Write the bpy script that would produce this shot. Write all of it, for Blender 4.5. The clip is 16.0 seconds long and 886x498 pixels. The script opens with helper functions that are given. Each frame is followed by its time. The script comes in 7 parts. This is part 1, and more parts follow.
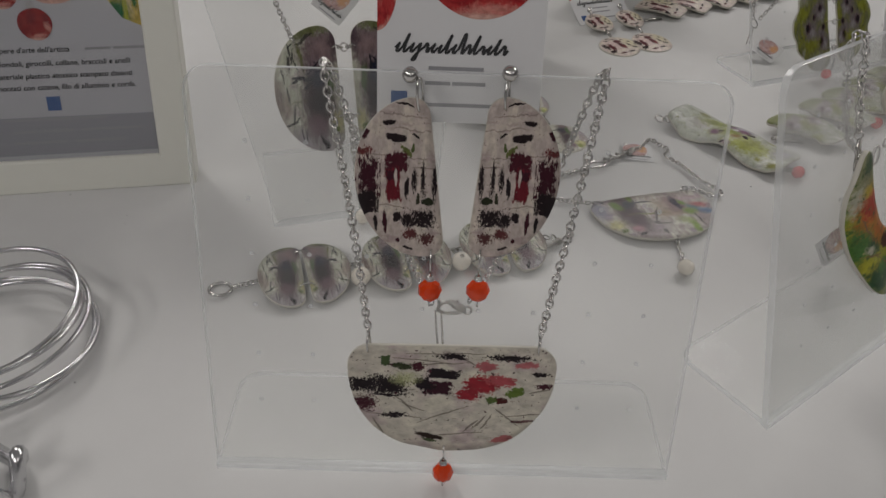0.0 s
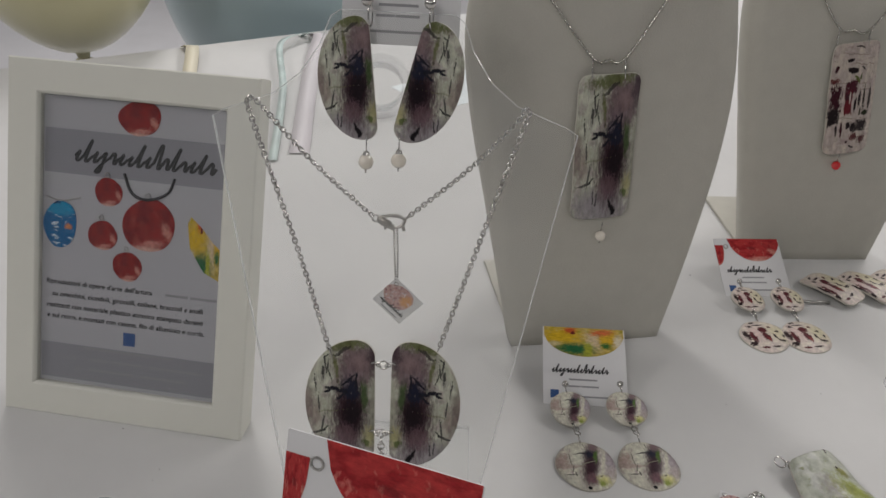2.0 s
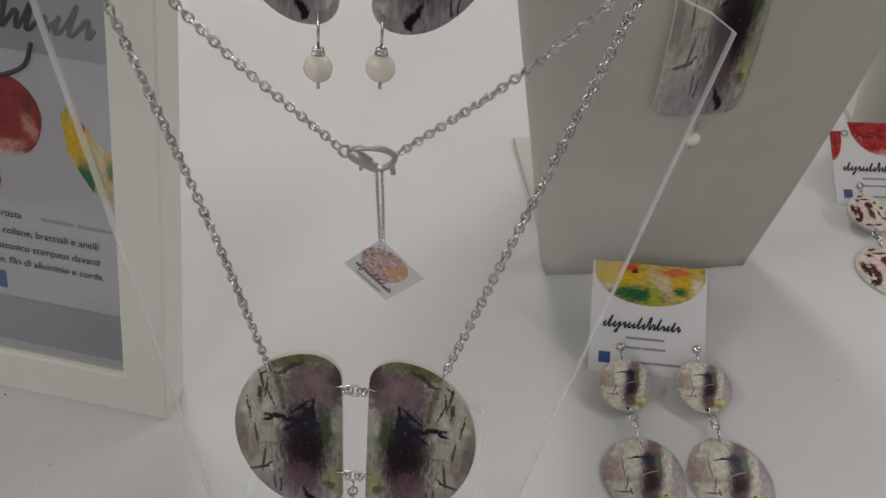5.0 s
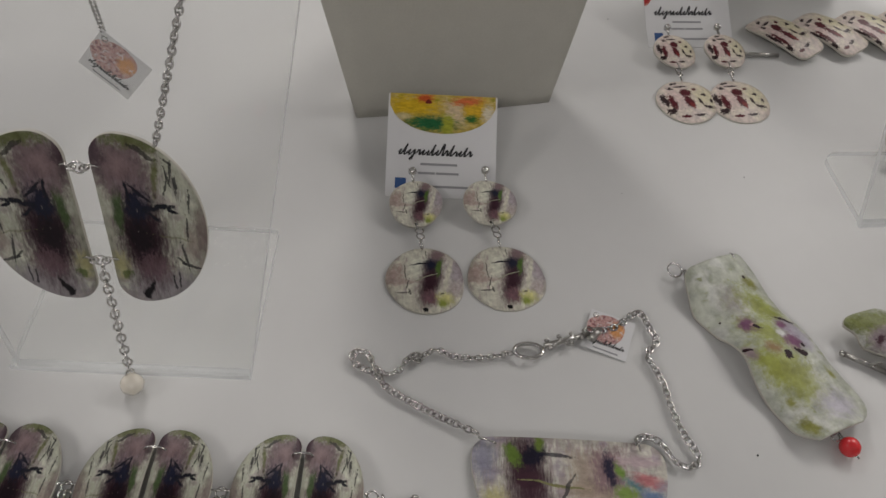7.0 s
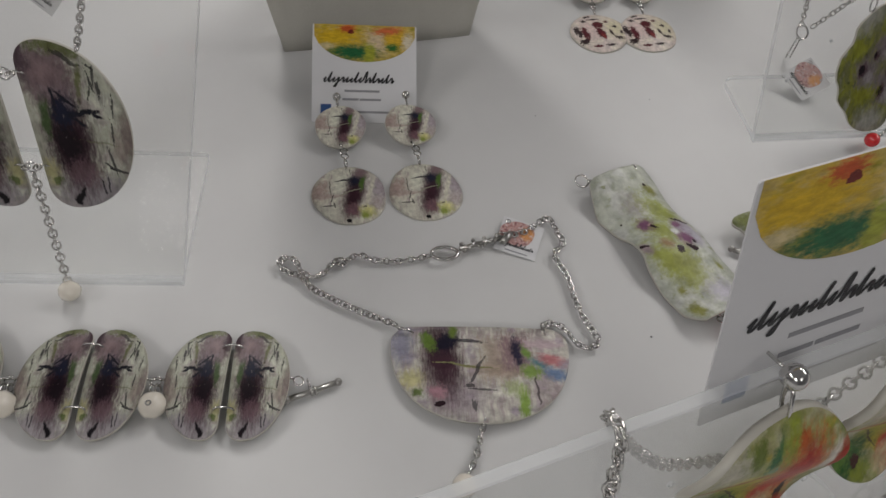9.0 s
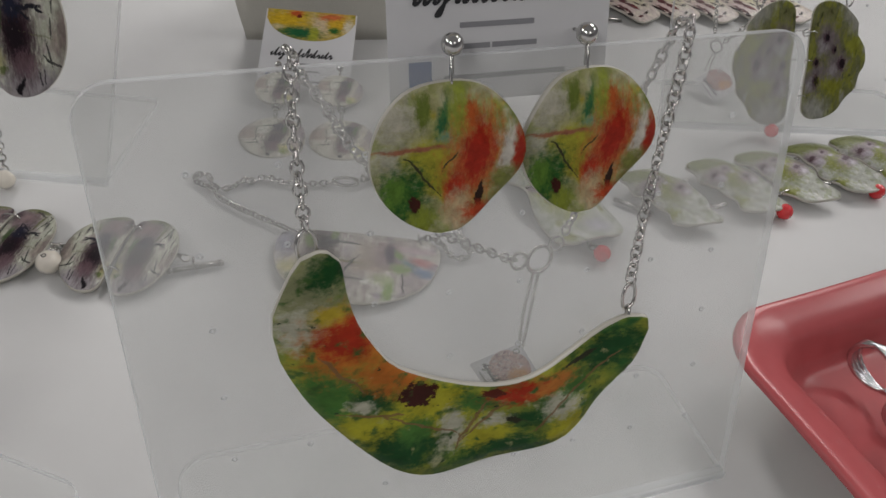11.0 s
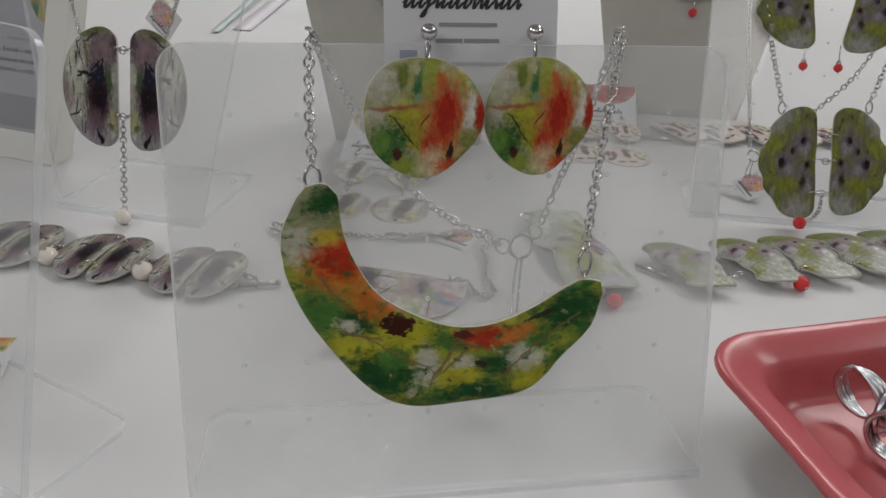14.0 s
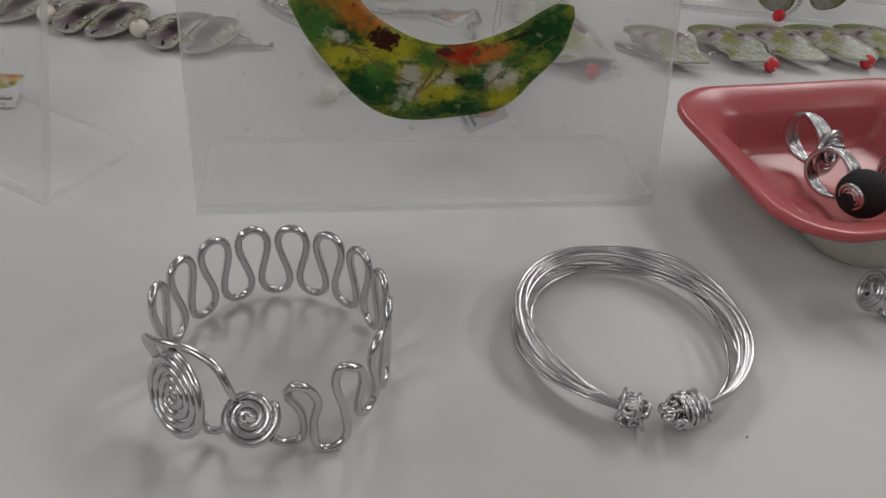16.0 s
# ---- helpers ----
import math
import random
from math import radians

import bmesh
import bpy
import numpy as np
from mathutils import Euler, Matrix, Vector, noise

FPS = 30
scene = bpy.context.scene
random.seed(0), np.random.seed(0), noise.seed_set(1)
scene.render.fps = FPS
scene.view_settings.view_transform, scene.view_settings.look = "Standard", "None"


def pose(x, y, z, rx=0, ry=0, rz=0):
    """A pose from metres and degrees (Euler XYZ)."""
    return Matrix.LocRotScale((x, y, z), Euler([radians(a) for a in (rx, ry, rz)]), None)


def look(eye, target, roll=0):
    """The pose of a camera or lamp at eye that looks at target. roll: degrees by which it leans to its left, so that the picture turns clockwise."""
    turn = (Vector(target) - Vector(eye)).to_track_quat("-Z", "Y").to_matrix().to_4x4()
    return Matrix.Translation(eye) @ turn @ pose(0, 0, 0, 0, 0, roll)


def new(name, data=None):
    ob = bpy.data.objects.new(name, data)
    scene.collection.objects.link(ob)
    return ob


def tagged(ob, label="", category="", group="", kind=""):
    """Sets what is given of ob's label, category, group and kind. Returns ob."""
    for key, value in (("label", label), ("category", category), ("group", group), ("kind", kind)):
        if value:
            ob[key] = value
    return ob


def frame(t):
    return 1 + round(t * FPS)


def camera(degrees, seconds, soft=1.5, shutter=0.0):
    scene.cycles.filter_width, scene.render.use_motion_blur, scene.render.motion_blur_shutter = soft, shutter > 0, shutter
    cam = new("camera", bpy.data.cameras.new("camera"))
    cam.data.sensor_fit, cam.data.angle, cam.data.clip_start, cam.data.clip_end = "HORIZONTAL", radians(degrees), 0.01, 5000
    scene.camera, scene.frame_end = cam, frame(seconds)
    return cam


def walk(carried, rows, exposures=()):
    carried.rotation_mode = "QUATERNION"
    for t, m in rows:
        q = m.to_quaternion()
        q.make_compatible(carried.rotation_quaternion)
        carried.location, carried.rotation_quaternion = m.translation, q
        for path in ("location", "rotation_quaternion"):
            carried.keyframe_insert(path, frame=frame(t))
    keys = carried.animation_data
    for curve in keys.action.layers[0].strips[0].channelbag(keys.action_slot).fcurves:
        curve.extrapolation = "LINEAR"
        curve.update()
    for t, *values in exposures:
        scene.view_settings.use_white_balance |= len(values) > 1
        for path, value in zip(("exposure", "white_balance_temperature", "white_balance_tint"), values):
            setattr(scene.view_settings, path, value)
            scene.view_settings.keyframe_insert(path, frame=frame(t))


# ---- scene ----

# Camera
cam = camera(61.5, 16.0, soft=1.55)
PATH = [
    (0, (0.2410, 0.1647, 0.2594), (0.0064, 1.5806, -0.8924), 2.6),
    (0.5, (0.2475, 0.1748, 0.2668), (-0.0340, 1.5879, -0.8777), 2.8),
    (1, (0.2622, 0.2088, 0.2898), (-0.1132, 1.6486, -0.7921), 2.6),
    (1.5, (0.2815, 0.2484, 0.3100), (-0.2300, 1.6854, -0.7185), 2.2),
    (2, (0.2788, 0.2880, 0.3340), (-0.4609, 1.6707, -0.6293), 2.7),
    (2.5, (0.2640, 0.3174, 0.3376), (-0.4453, 1.7066, -0.6385), 3.5),
    (3, (0.2328, 0.3478, 0.3468), (-0.4296, 1.7830, -0.5943), 3.3),
    (3.5, (0.2208, 0.3551, 0.3542), (-0.4223, 1.7590, -0.6468), 3.8),
    (4, (0.2061, 0.4039, 0.3349), (-0.4830, 1.7793, -0.6744), 3.6),
    (4.5, (0.1996, 0.4260, 0.3119), (-0.4802, 1.6615, -0.8712), 4.3),
    (4.7, (0.1978, 0.4260, 0.3018), (-0.4324, 1.5649, -0.9982), 4.6),
    (6.8, (0.2870, 0.4149, 0.2723), (-0.1904, 1.4840, -1.1472), 4.9),
    (7, (0.2990, 0.4186, 0.2714), (-0.1619, 1.4867, -1.1537), 5.4),
    (7.5, (0.3303, 0.4278, 0.2650), (-0.1012, 1.4646, -1.1923), 6.4),
    (8, (0.3533, 0.4306, 0.2650), (-0.0635, 1.4389, -1.2162), 7.2),
    (8.5, (0.3514, 0.4076, 0.2705), (-0.0791, 1.4223, -1.2024), 7.5),
    (9, (0.3340, 0.3919, 0.2723), (-0.0258, 1.4646, -1.1794), 7.4),
    (9.5, (0.3422, 0.3662, 0.2686), (0.0543, 1.4600, -1.1831), 7.8),
    (10, (0.3689, 0.3496, 0.2576), (0.0828, 1.4407, -1.1969), 6.7),
    (10.2, (0.3873, 0.3441, 0.2558), (0.0644, 1.4462, -1.1822), 6.8),
    (12.3, (0.4986, 0.3432, 0.1932), (-0.4416, 1.6578, -0.6872), 4.1),
    (12.5, (0.5060, 0.3386, 0.1987), (-0.4471, 1.6404, -0.6845), 4.1),
    (13, (0.5106, 0.3266, 0.2033), (-0.4508, 1.6312, -0.6698), 3.9),
    (13.5, (0.5124, 0.3156, 0.2070), (-0.4646, 1.6072, -0.6652), 2.5),
    (14, (0.5207, 0.3018, 0.2070), (-0.4490, 1.5861, -0.6845), 2.7),
    (14.5, (0.5290, 0.2815, 0.1776), (-0.4039, 1.5162, -0.8188), 3.9),
    (15, (0.5354, 0.2585, 0.1711), (-0.3404, 1.4288, -0.9467), 4.7),
    (15.5, (0.5465, 0.2613, 0.1684), (-0.2815, 1.3975, -1.0184), 5.1),
    (16, (0.5557, 0.2659, 0.1785), (-0.2650, 1.4251, -0.9908), 5.3),
]
EXPOSURES = [(0, 0.25, 6620, 10), (1.5, 0.44, 6560, 10), (2.5, 0.61, 6560, 10), (3.5, 0.65, 6560, 10), (4.5, 0.6, 6580, 10), (7, 0.41, 6640, 10), (9, 0.45, 6500, 10), (12.5, 0.55, 6440, 10), (14, 0.58, 6380, 10), (15, 0.33, 6460, 10), (16, 0.26, 6520, 10)]
walk(cam, [(t, look(eye, target, roll)) for t, eye, target, roll in PATH], EXPOSURES)

# Light: area lamps added under the hall ceiling, out of view
world = bpy.data.worlds.new("hall")
scene.world = world
world.use_nodes = True
world.node_tree.nodes["Background"].inputs[0].default_value = (0.9, 0.95, 1.0, 1)
world.node_tree.nodes["Background"].inputs[1].default_value = 0.12


def area_lamp(x, y, sx, sy, watts, color, turn):
    data = bpy.data.lights.new("area_lamp", "AREA")
    data.shape, data.size, data.size_y, data.energy, data.color = "RECTANGLE", sx, sy, watts, color
    ob = new("area_lamp", data)
    ob.matrix_world = pose(x, y, 2.16, 0, 0, turn)


# The three at negative y are added fill for upright, front-facing things.
for px, py, sx, sy, w, turn in (
    (0.6, 3.1, 0.50, 1.6, 30.0, 35), (2.6, 2.6, 0.50, 1.6, 28.0, 35), (-1.6, 2.4, 0.50, 1.6, 29.0, 35),
    (0.4, -2.4, 0.50, 1.6, 21.0, 35), (-2.0, -1.2, 0.50, 1.6, 21.0, 35), (2.6, -1.2, 0.50, 1.6, 7.0, 35),
):
    area_lamp(px, py, sx, sy, w, (1.0, 0.968, 0.95), turn)

# ---------------------------------------------------------------- materials
def material(name, color, rough=0.5, metal=0.0, coat=0.0, grain=0.0, grain_scale=200.0, bump=0.0, shine=0.5):
    m = bpy.data.materials.new(name)
    m.use_nodes = True
    nt = m.node_tree
    p = nt.nodes["Principled BSDF"]
    p.inputs["Specular IOR Level"].default_value = shine
    p.inputs["Base Color"].default_value = (*color, 1)
    p.inputs["Roughness"].default_value = rough
    p.inputs["Metallic"].default_value = metal
    p.inputs["Coat Weight"].default_value = coat
    p.inputs["Coat Roughness"].default_value = 0.08
    if grain or bump:
        co = nt.nodes.new("ShaderNodeTexCoord")
        n1 = nt.nodes.new("ShaderNodeTexNoise")
        n1.inputs["Scale"].default_value = grain_scale
        n1.inputs["Detail"].default_value = 4
        n2 = nt.nodes.new("ShaderNodeTexNoise")
        n2.inputs["Scale"].default_value = grain_scale * 0.06
        nt.links.new(co.outputs["Object"], n1.inputs["Vector"])
        nt.links.new(co.outputs["Object"], n2.inputs["Vector"])
        add = nt.nodes.new("ShaderNodeMath")
        add.operation = "ADD"
        nt.links.new(n1.outputs[0], add.inputs[0])
        nt.links.new(n2.outputs[0], add.inputs[1])
        ramp = nt.nodes.new("ShaderNodeMapRange")
        ramp.inputs[1].default_value, ramp.inputs[2].default_value = 0.6, 1.4
        ramp.inputs[3].default_value, ramp.inputs[4].default_value = 1 - grain, 1 + grain
        nt.links.new(add.outputs[0], ramp.inputs[0])
        mul = nt.nodes.new("ShaderNodeVectorMath")
        mul.operation = "SCALE"
        mul.inputs[0].default_value = color
        nt.links.new(ramp.outputs[0], mul.inputs["Scale"])
        nt.links.new(mul.outputs[0], p.inputs["Base Color"])
        if bump:
            b = nt.nodes.new("ShaderNodeBump")
            b.inputs["Strength"].default_value = bump
            b.inputs["Distance"].default_value = 0.0006
            nt.links.new(n1.outputs[0], b.inputs["Height"])
            nt.links.new(b.outputs[0], p.inputs["Normal"])
    return m


def clear_sheet(name, haze_lo, haze_hi, gloss=1.0, haze_color=(0.75, 0.76, 0.75)):
    """Thin clear plastic: it lets light straight through and mirrors at glancing angles; diffuse white paints haze and
    reflected surroundings.
    """
    m = bpy.data.materials.new(name)
    m.use_nodes = True
    nt = m.node_tree
    nt.nodes.remove(nt.nodes["Principled BSDF"])
    out = nt.nodes["Material Output"]
    clear = nt.nodes.new("ShaderNodeBsdfTransparent")
    clear.inputs["Color"].default_value = (0.993, 0.995, 0.993, 1)
    shine = nt.nodes.new("ShaderNodeBsdfGlossy")
    shine.inputs["Roughness"].default_value = 0.03
    facing = nt.nodes.new("ShaderNodeLayerWeight")
    facing.inputs["Blend"].default_value = 0.5
    rise = nt.nodes.new("ShaderNodeMath")
    rise.operation = "POWER"
    rise.inputs[1].default_value = 4.5
    nt.links.new(facing.outputs["Facing"], rise.inputs[0])
    gain = nt.nodes.new("ShaderNodeMath")
    gain.operation = "MULTIPLY_ADD"
    gain.inputs[1].default_value, gain.inputs[2].default_value = 0.7 * gloss, 0.03 * gloss
    nt.links.new(rise.outputs[0], gain.inputs[0])
    mix = nt.nodes.new("ShaderNodeMixShader")
    nt.links.new(gain.outputs[0], mix.inputs[0])
    nt.links.new(clear.outputs[0], mix.inputs[1])
    nt.links.new(shine.outputs[0], mix.inputs[2])
    haze = nt.nodes.new("ShaderNodeBsdfDiffuse")
    haze.inputs["Color"].default_value = (*haze_color, 1)
    co = nt.nodes.new("ShaderNodeTexCoord")
    n = nt.nodes.new("ShaderNodeTexNoise")
    n.inputs["Scale"].default_value = 18
    n.inputs["Detail"].default_value = 5
    nt.links.new(co.outputs["Object"], n.inputs["Vector"])
    r = nt.nodes.new("ShaderNodeMapRange")
    r.inputs[1].default_value, r.inputs[2].default_value = 0.3, 0.8
    r.inputs[3].default_value, r.inputs[4].default_value = haze_lo, haze_hi
    nt.links.new(n.outputs[0], r.inputs[0])
    top = nt.nodes.new("ShaderNodeMixShader")
    nt.links.new(r.outputs[0], top.inputs[0])
    nt.links.new(mix.outputs[0], top.inputs[1])
    nt.links.new(haze.outputs[0], top.inputs[2])
    nt.links.new(top.outputs[0], out.inputs["Surface"])
    return m


class Paint:
    """A printed painting on a plate: layers of colour over its own plane, from -1 to 1 each way."""

    def __init__(self, name, warp=0.25, warp_scale=2.5, seed=0.0, rough=0.36, stretch=1.0):
        self.stretch = stretch
        self.m = bpy.data.materials.new(name)
        self.m.use_nodes = True
        self.nt = self.m.node_tree
        self.p = self.nt.nodes["Principled BSDF"]
        self.p.inputs["Roughness"].default_value = rough
        self.p.inputs["Coat Weight"].default_value = 0.0
        self.p.inputs["Specular IOR Level"].default_value = 0.16
        self.p.inputs["Coat Roughness"].default_value = 0.12
        uv = self.nt.nodes.new("ShaderNodeUVMap")
        uv.uv_map = "plane"
        shift = self.node("ShaderNodeVectorMath", "ADD", uv.outputs[0], (seed, seed * 0.7, seed * 1.3))
        n = self.nt.nodes.new("ShaderNodeTexNoise")
        n.inputs["Scale"].default_value = warp_scale
        n.inputs["Detail"].default_value = 5
        self.nt.links.new(shift, n.inputs["Vector"])
        cen = self.node("ShaderNodeVectorMath", "SUBTRACT", n.outputs["Color"], (0.5, 0.5, 0.5))
        sc = self.node("ShaderNodeVectorMath", "MULTIPLY", cen, (2 * warp, 2 * warp, 0))
        self.raw = uv.outputs[0]
        self.at = self.node("ShaderNodeVectorMath", "ADD", uv.outputs[0], sc)
        self.seed = seed
        self.col = None

    def node(self, kind, op, a, b):
        n = self.nt.nodes.new(kind)
        n.operation = op
        for k, v in ((0, a), (1, b)):
            if isinstance(v, (tuple, float, int)):
                n.inputs[k].default_value = v
            else:
                self.nt.links.new(v, n.inputs[k])
        return n.outputs[0]

    def span(self, x, lo, hi):
        r = self.nt.nodes.new("ShaderNodeMapRange")
        r.interpolation_type = "SMOOTHSTEP"
        r.inputs[1].default_value, r.inputs[2].default_value = lo, hi
        self.nt.links.new(x, r.inputs[0])
        return r.outputs[0]

    def lay(self, mask, color):
        mix = self.nt.nodes.new("ShaderNodeMix")
        mix.data_type = "RGBA"
        self.nt.links.new(mask, mix.inputs[0])
        if isinstance(self.col, tuple):
            mix.inputs[6].default_value = (*self.col, 1)
        else:
            self.nt.links.new(self.col, mix.inputs[6])
        mix.inputs[7].default_value = (*color, 1)
        self.col = mix.outputs[2]
        return self

    def base(self, color):
        self.col = color
        return self

    def blob(self, color, cx, cy, rx, ry, soft=0.25, turn=0.0):
        mp = self.nt.nodes.new("ShaderNodeMapping")
        mp.vector_type = "TEXTURE"
        mp.inputs["Location"].default_value = (cx, cy, 0)
        mp.inputs["Rotation"].default_value = (0, 0, radians(turn))
        mp.inputs["Scale"].default_value = (rx, ry, 1)
        self.nt.links.new(self.at, mp.inputs["Vector"])
        ln = self.nt.nodes.new("ShaderNodeVectorMath")
        ln.operation = "LENGTH"
        self.nt.links.new(mp.outputs[0], ln.inputs[0])
        return self.lay(self.span(ln.outputs["Value"], 1 + soft, 1 - soft), color)

    def dab(self, color, cx, cy, rx, ry, turn=0.0, ragged=0.7, grain=(9.0, 9.0), square=False, soft=0.10, thin=1.0):
        """A brush mark with a ragged edge; square marks have straight sides; thin < 1 lets the ground show through."""
        mp = self.nt.nodes.new("ShaderNodeMapping")
        mp.vector_type = "TEXTURE"
        mp.inputs["Location"].default_value = (cx, cy, 0)
        mp.inputs["Rotation"].default_value = (0, 0, radians(turn))
        mp.inputs["Scale"].default_value = (rx, ry, 1)
        self.nt.links.new(self.at, mp.inputs["Vector"])
        if square:
            ab = self.nt.nodes.new("ShaderNodeVectorMath")
            ab.operation = "ABSOLUTE"
            self.nt.links.new(mp.outputs[0], ab.inputs[0])
            sp = self.nt.nodes.new("ShaderNodeSeparateXYZ")
            self.nt.links.new(ab.outputs[0], sp.inputs[0])
            far = self.node("ShaderNodeMath", "MAXIMUM", sp.outputs[0], sp.outputs[1])
        else:
            ln = self.nt.nodes.new("ShaderNodeVectorMath")
            ln.operation = "LENGTH"
            self.nt.links.new(mp.outputs[0], ln.inputs[0])
            far = ln.outputs["Value"]
        v = self.node("ShaderNodeVectorMath", "MULTIPLY", self.raw, (grain[0] * 1.6 * self.stretch, grain[1] * 1.6, 1.0))
        v = self.node("ShaderNodeVectorMath", "ADD", v, (cx * 31 + self.seed, cy * 17 + turn, 0.0))
        n = self.nt.nodes.new("ShaderNodeTexNoise")
        n.inputs["Scale"].default_value = 1.0
        n.inputs["Detail"].default_value = 5
        n.inputs["Roughness"].default_value = 0.72
        self.nt.links.new(v, n.inputs["Vector"])
        k = self.node("ShaderNodeMath", "MULTIPLY", self.node("ShaderNodeMath", "SUBTRACT", n.outputs[0], 0.5), 2.9 * ragged)
        blur = soft * 1.7 if soft > 0.15 else soft
        mask = self.span(self.node("ShaderNodeMath", "ADD", far, k), 1 + blur, 1 - blur)
        if thin < 1:
            mask = self.node("ShaderNodeMath", "MULTIPLY", mask, thin)
        return self.lay(mask, color)

    def speckle(self, color, sx, sy, lo, hi, seed=0.0, detail=3.0):
        v = self.node("ShaderNodeVectorMath", "MULTIPLY", self.at, (sx, sy, 1.0))
        v = self.node("ShaderNodeVectorMath", "ADD", v, (seed + self.seed, seed * 2.1, seed))
        n = self.nt.nodes.new("ShaderNodeTexNoise")
        n.inputs["Scale"].default_value = 1.0
        n.inputs["Detail"].default_value = detail
        self.nt.links.new(v, n.inputs["Vector"])
        return self.lay(self.span(n.outputs[0], lo, hi), color)

    def lines(self, color, scale, width, seed=0.0):
        v = self.nt.nodes.new("ShaderNodeTexVoronoi")
        v.feature = "DISTANCE_TO_EDGE"
        v.inputs["Scale"].default_value = scale
        self.nt.links.new(self.node("ShaderNodeVectorMath", "ADD", self.at, (seed, seed * 1.7 + self.seed, 0.0)), v.inputs["Vector"])
        n = self.nt.nodes.new("ShaderNodeTexNoise")
        n.inputs["Scale"].default_value = 3.1
        self.nt.links.new(self.node("ShaderNodeVectorMath", "ADD", self.at, (seed + 5, 1.0, 0.0)), n.inputs["Vector"])
        a = self.span(v.outputs["Distance"], width, width * 0.3)
        b = self.span(n.outputs[0], 0.5, 0.58)
        return self.lay(self.node("ShaderNodeMath", "MULTIPLY", a, b), color)

    def done(self):
        wash = self.nt.nodes.new("ShaderNodeTexNoise")
        wash.inputs["Scale"].default_value = 6.5
        wash.inputs["Detail"].default_value = 7
        wash.inputs["Roughness"].default_value = 0.65
        self.nt.links.new(self.at, wash.inputs["Vector"])
        depth = self.nt.nodes.new("ShaderNodeMapRange")
        depth.inputs[1].default_value, depth.inputs[2].default_value = 0.28, 0.72
        depth.inputs[3].default_value, depth.inputs[4].default_value = 0.66, 1.30
        self.nt.links.new(wash.outputs[0], depth.inputs[0])
        tone = self.nt.nodes.new("ShaderNodeVectorMath")
        tone.operation = "SCALE"
        self.nt.links.new(self.col, tone.inputs[0])
        self.nt.links.new(depth.outputs[0], tone.inputs["Scale"])
        self.nt.links.new(tone.outputs[0], self.p.inputs["Base Color"])
        n = self.nt.nodes.new("ShaderNodeTexNoise")
        n.inputs["Scale"].default_value = 14
        self.nt.links.new(self.raw, n.inputs["Vector"])
        b = self.nt.nodes.new("ShaderNodeBump")
        b.inputs["Strength"].default_value = 0.15
        b.inputs["Distance"].default_value = 0.0004
        self.nt.links.new(n.outputs[0], b.inputs["Height"])
        self.nt.links.new(b.outputs[0], self.p.inputs["Normal"])
        return self.m


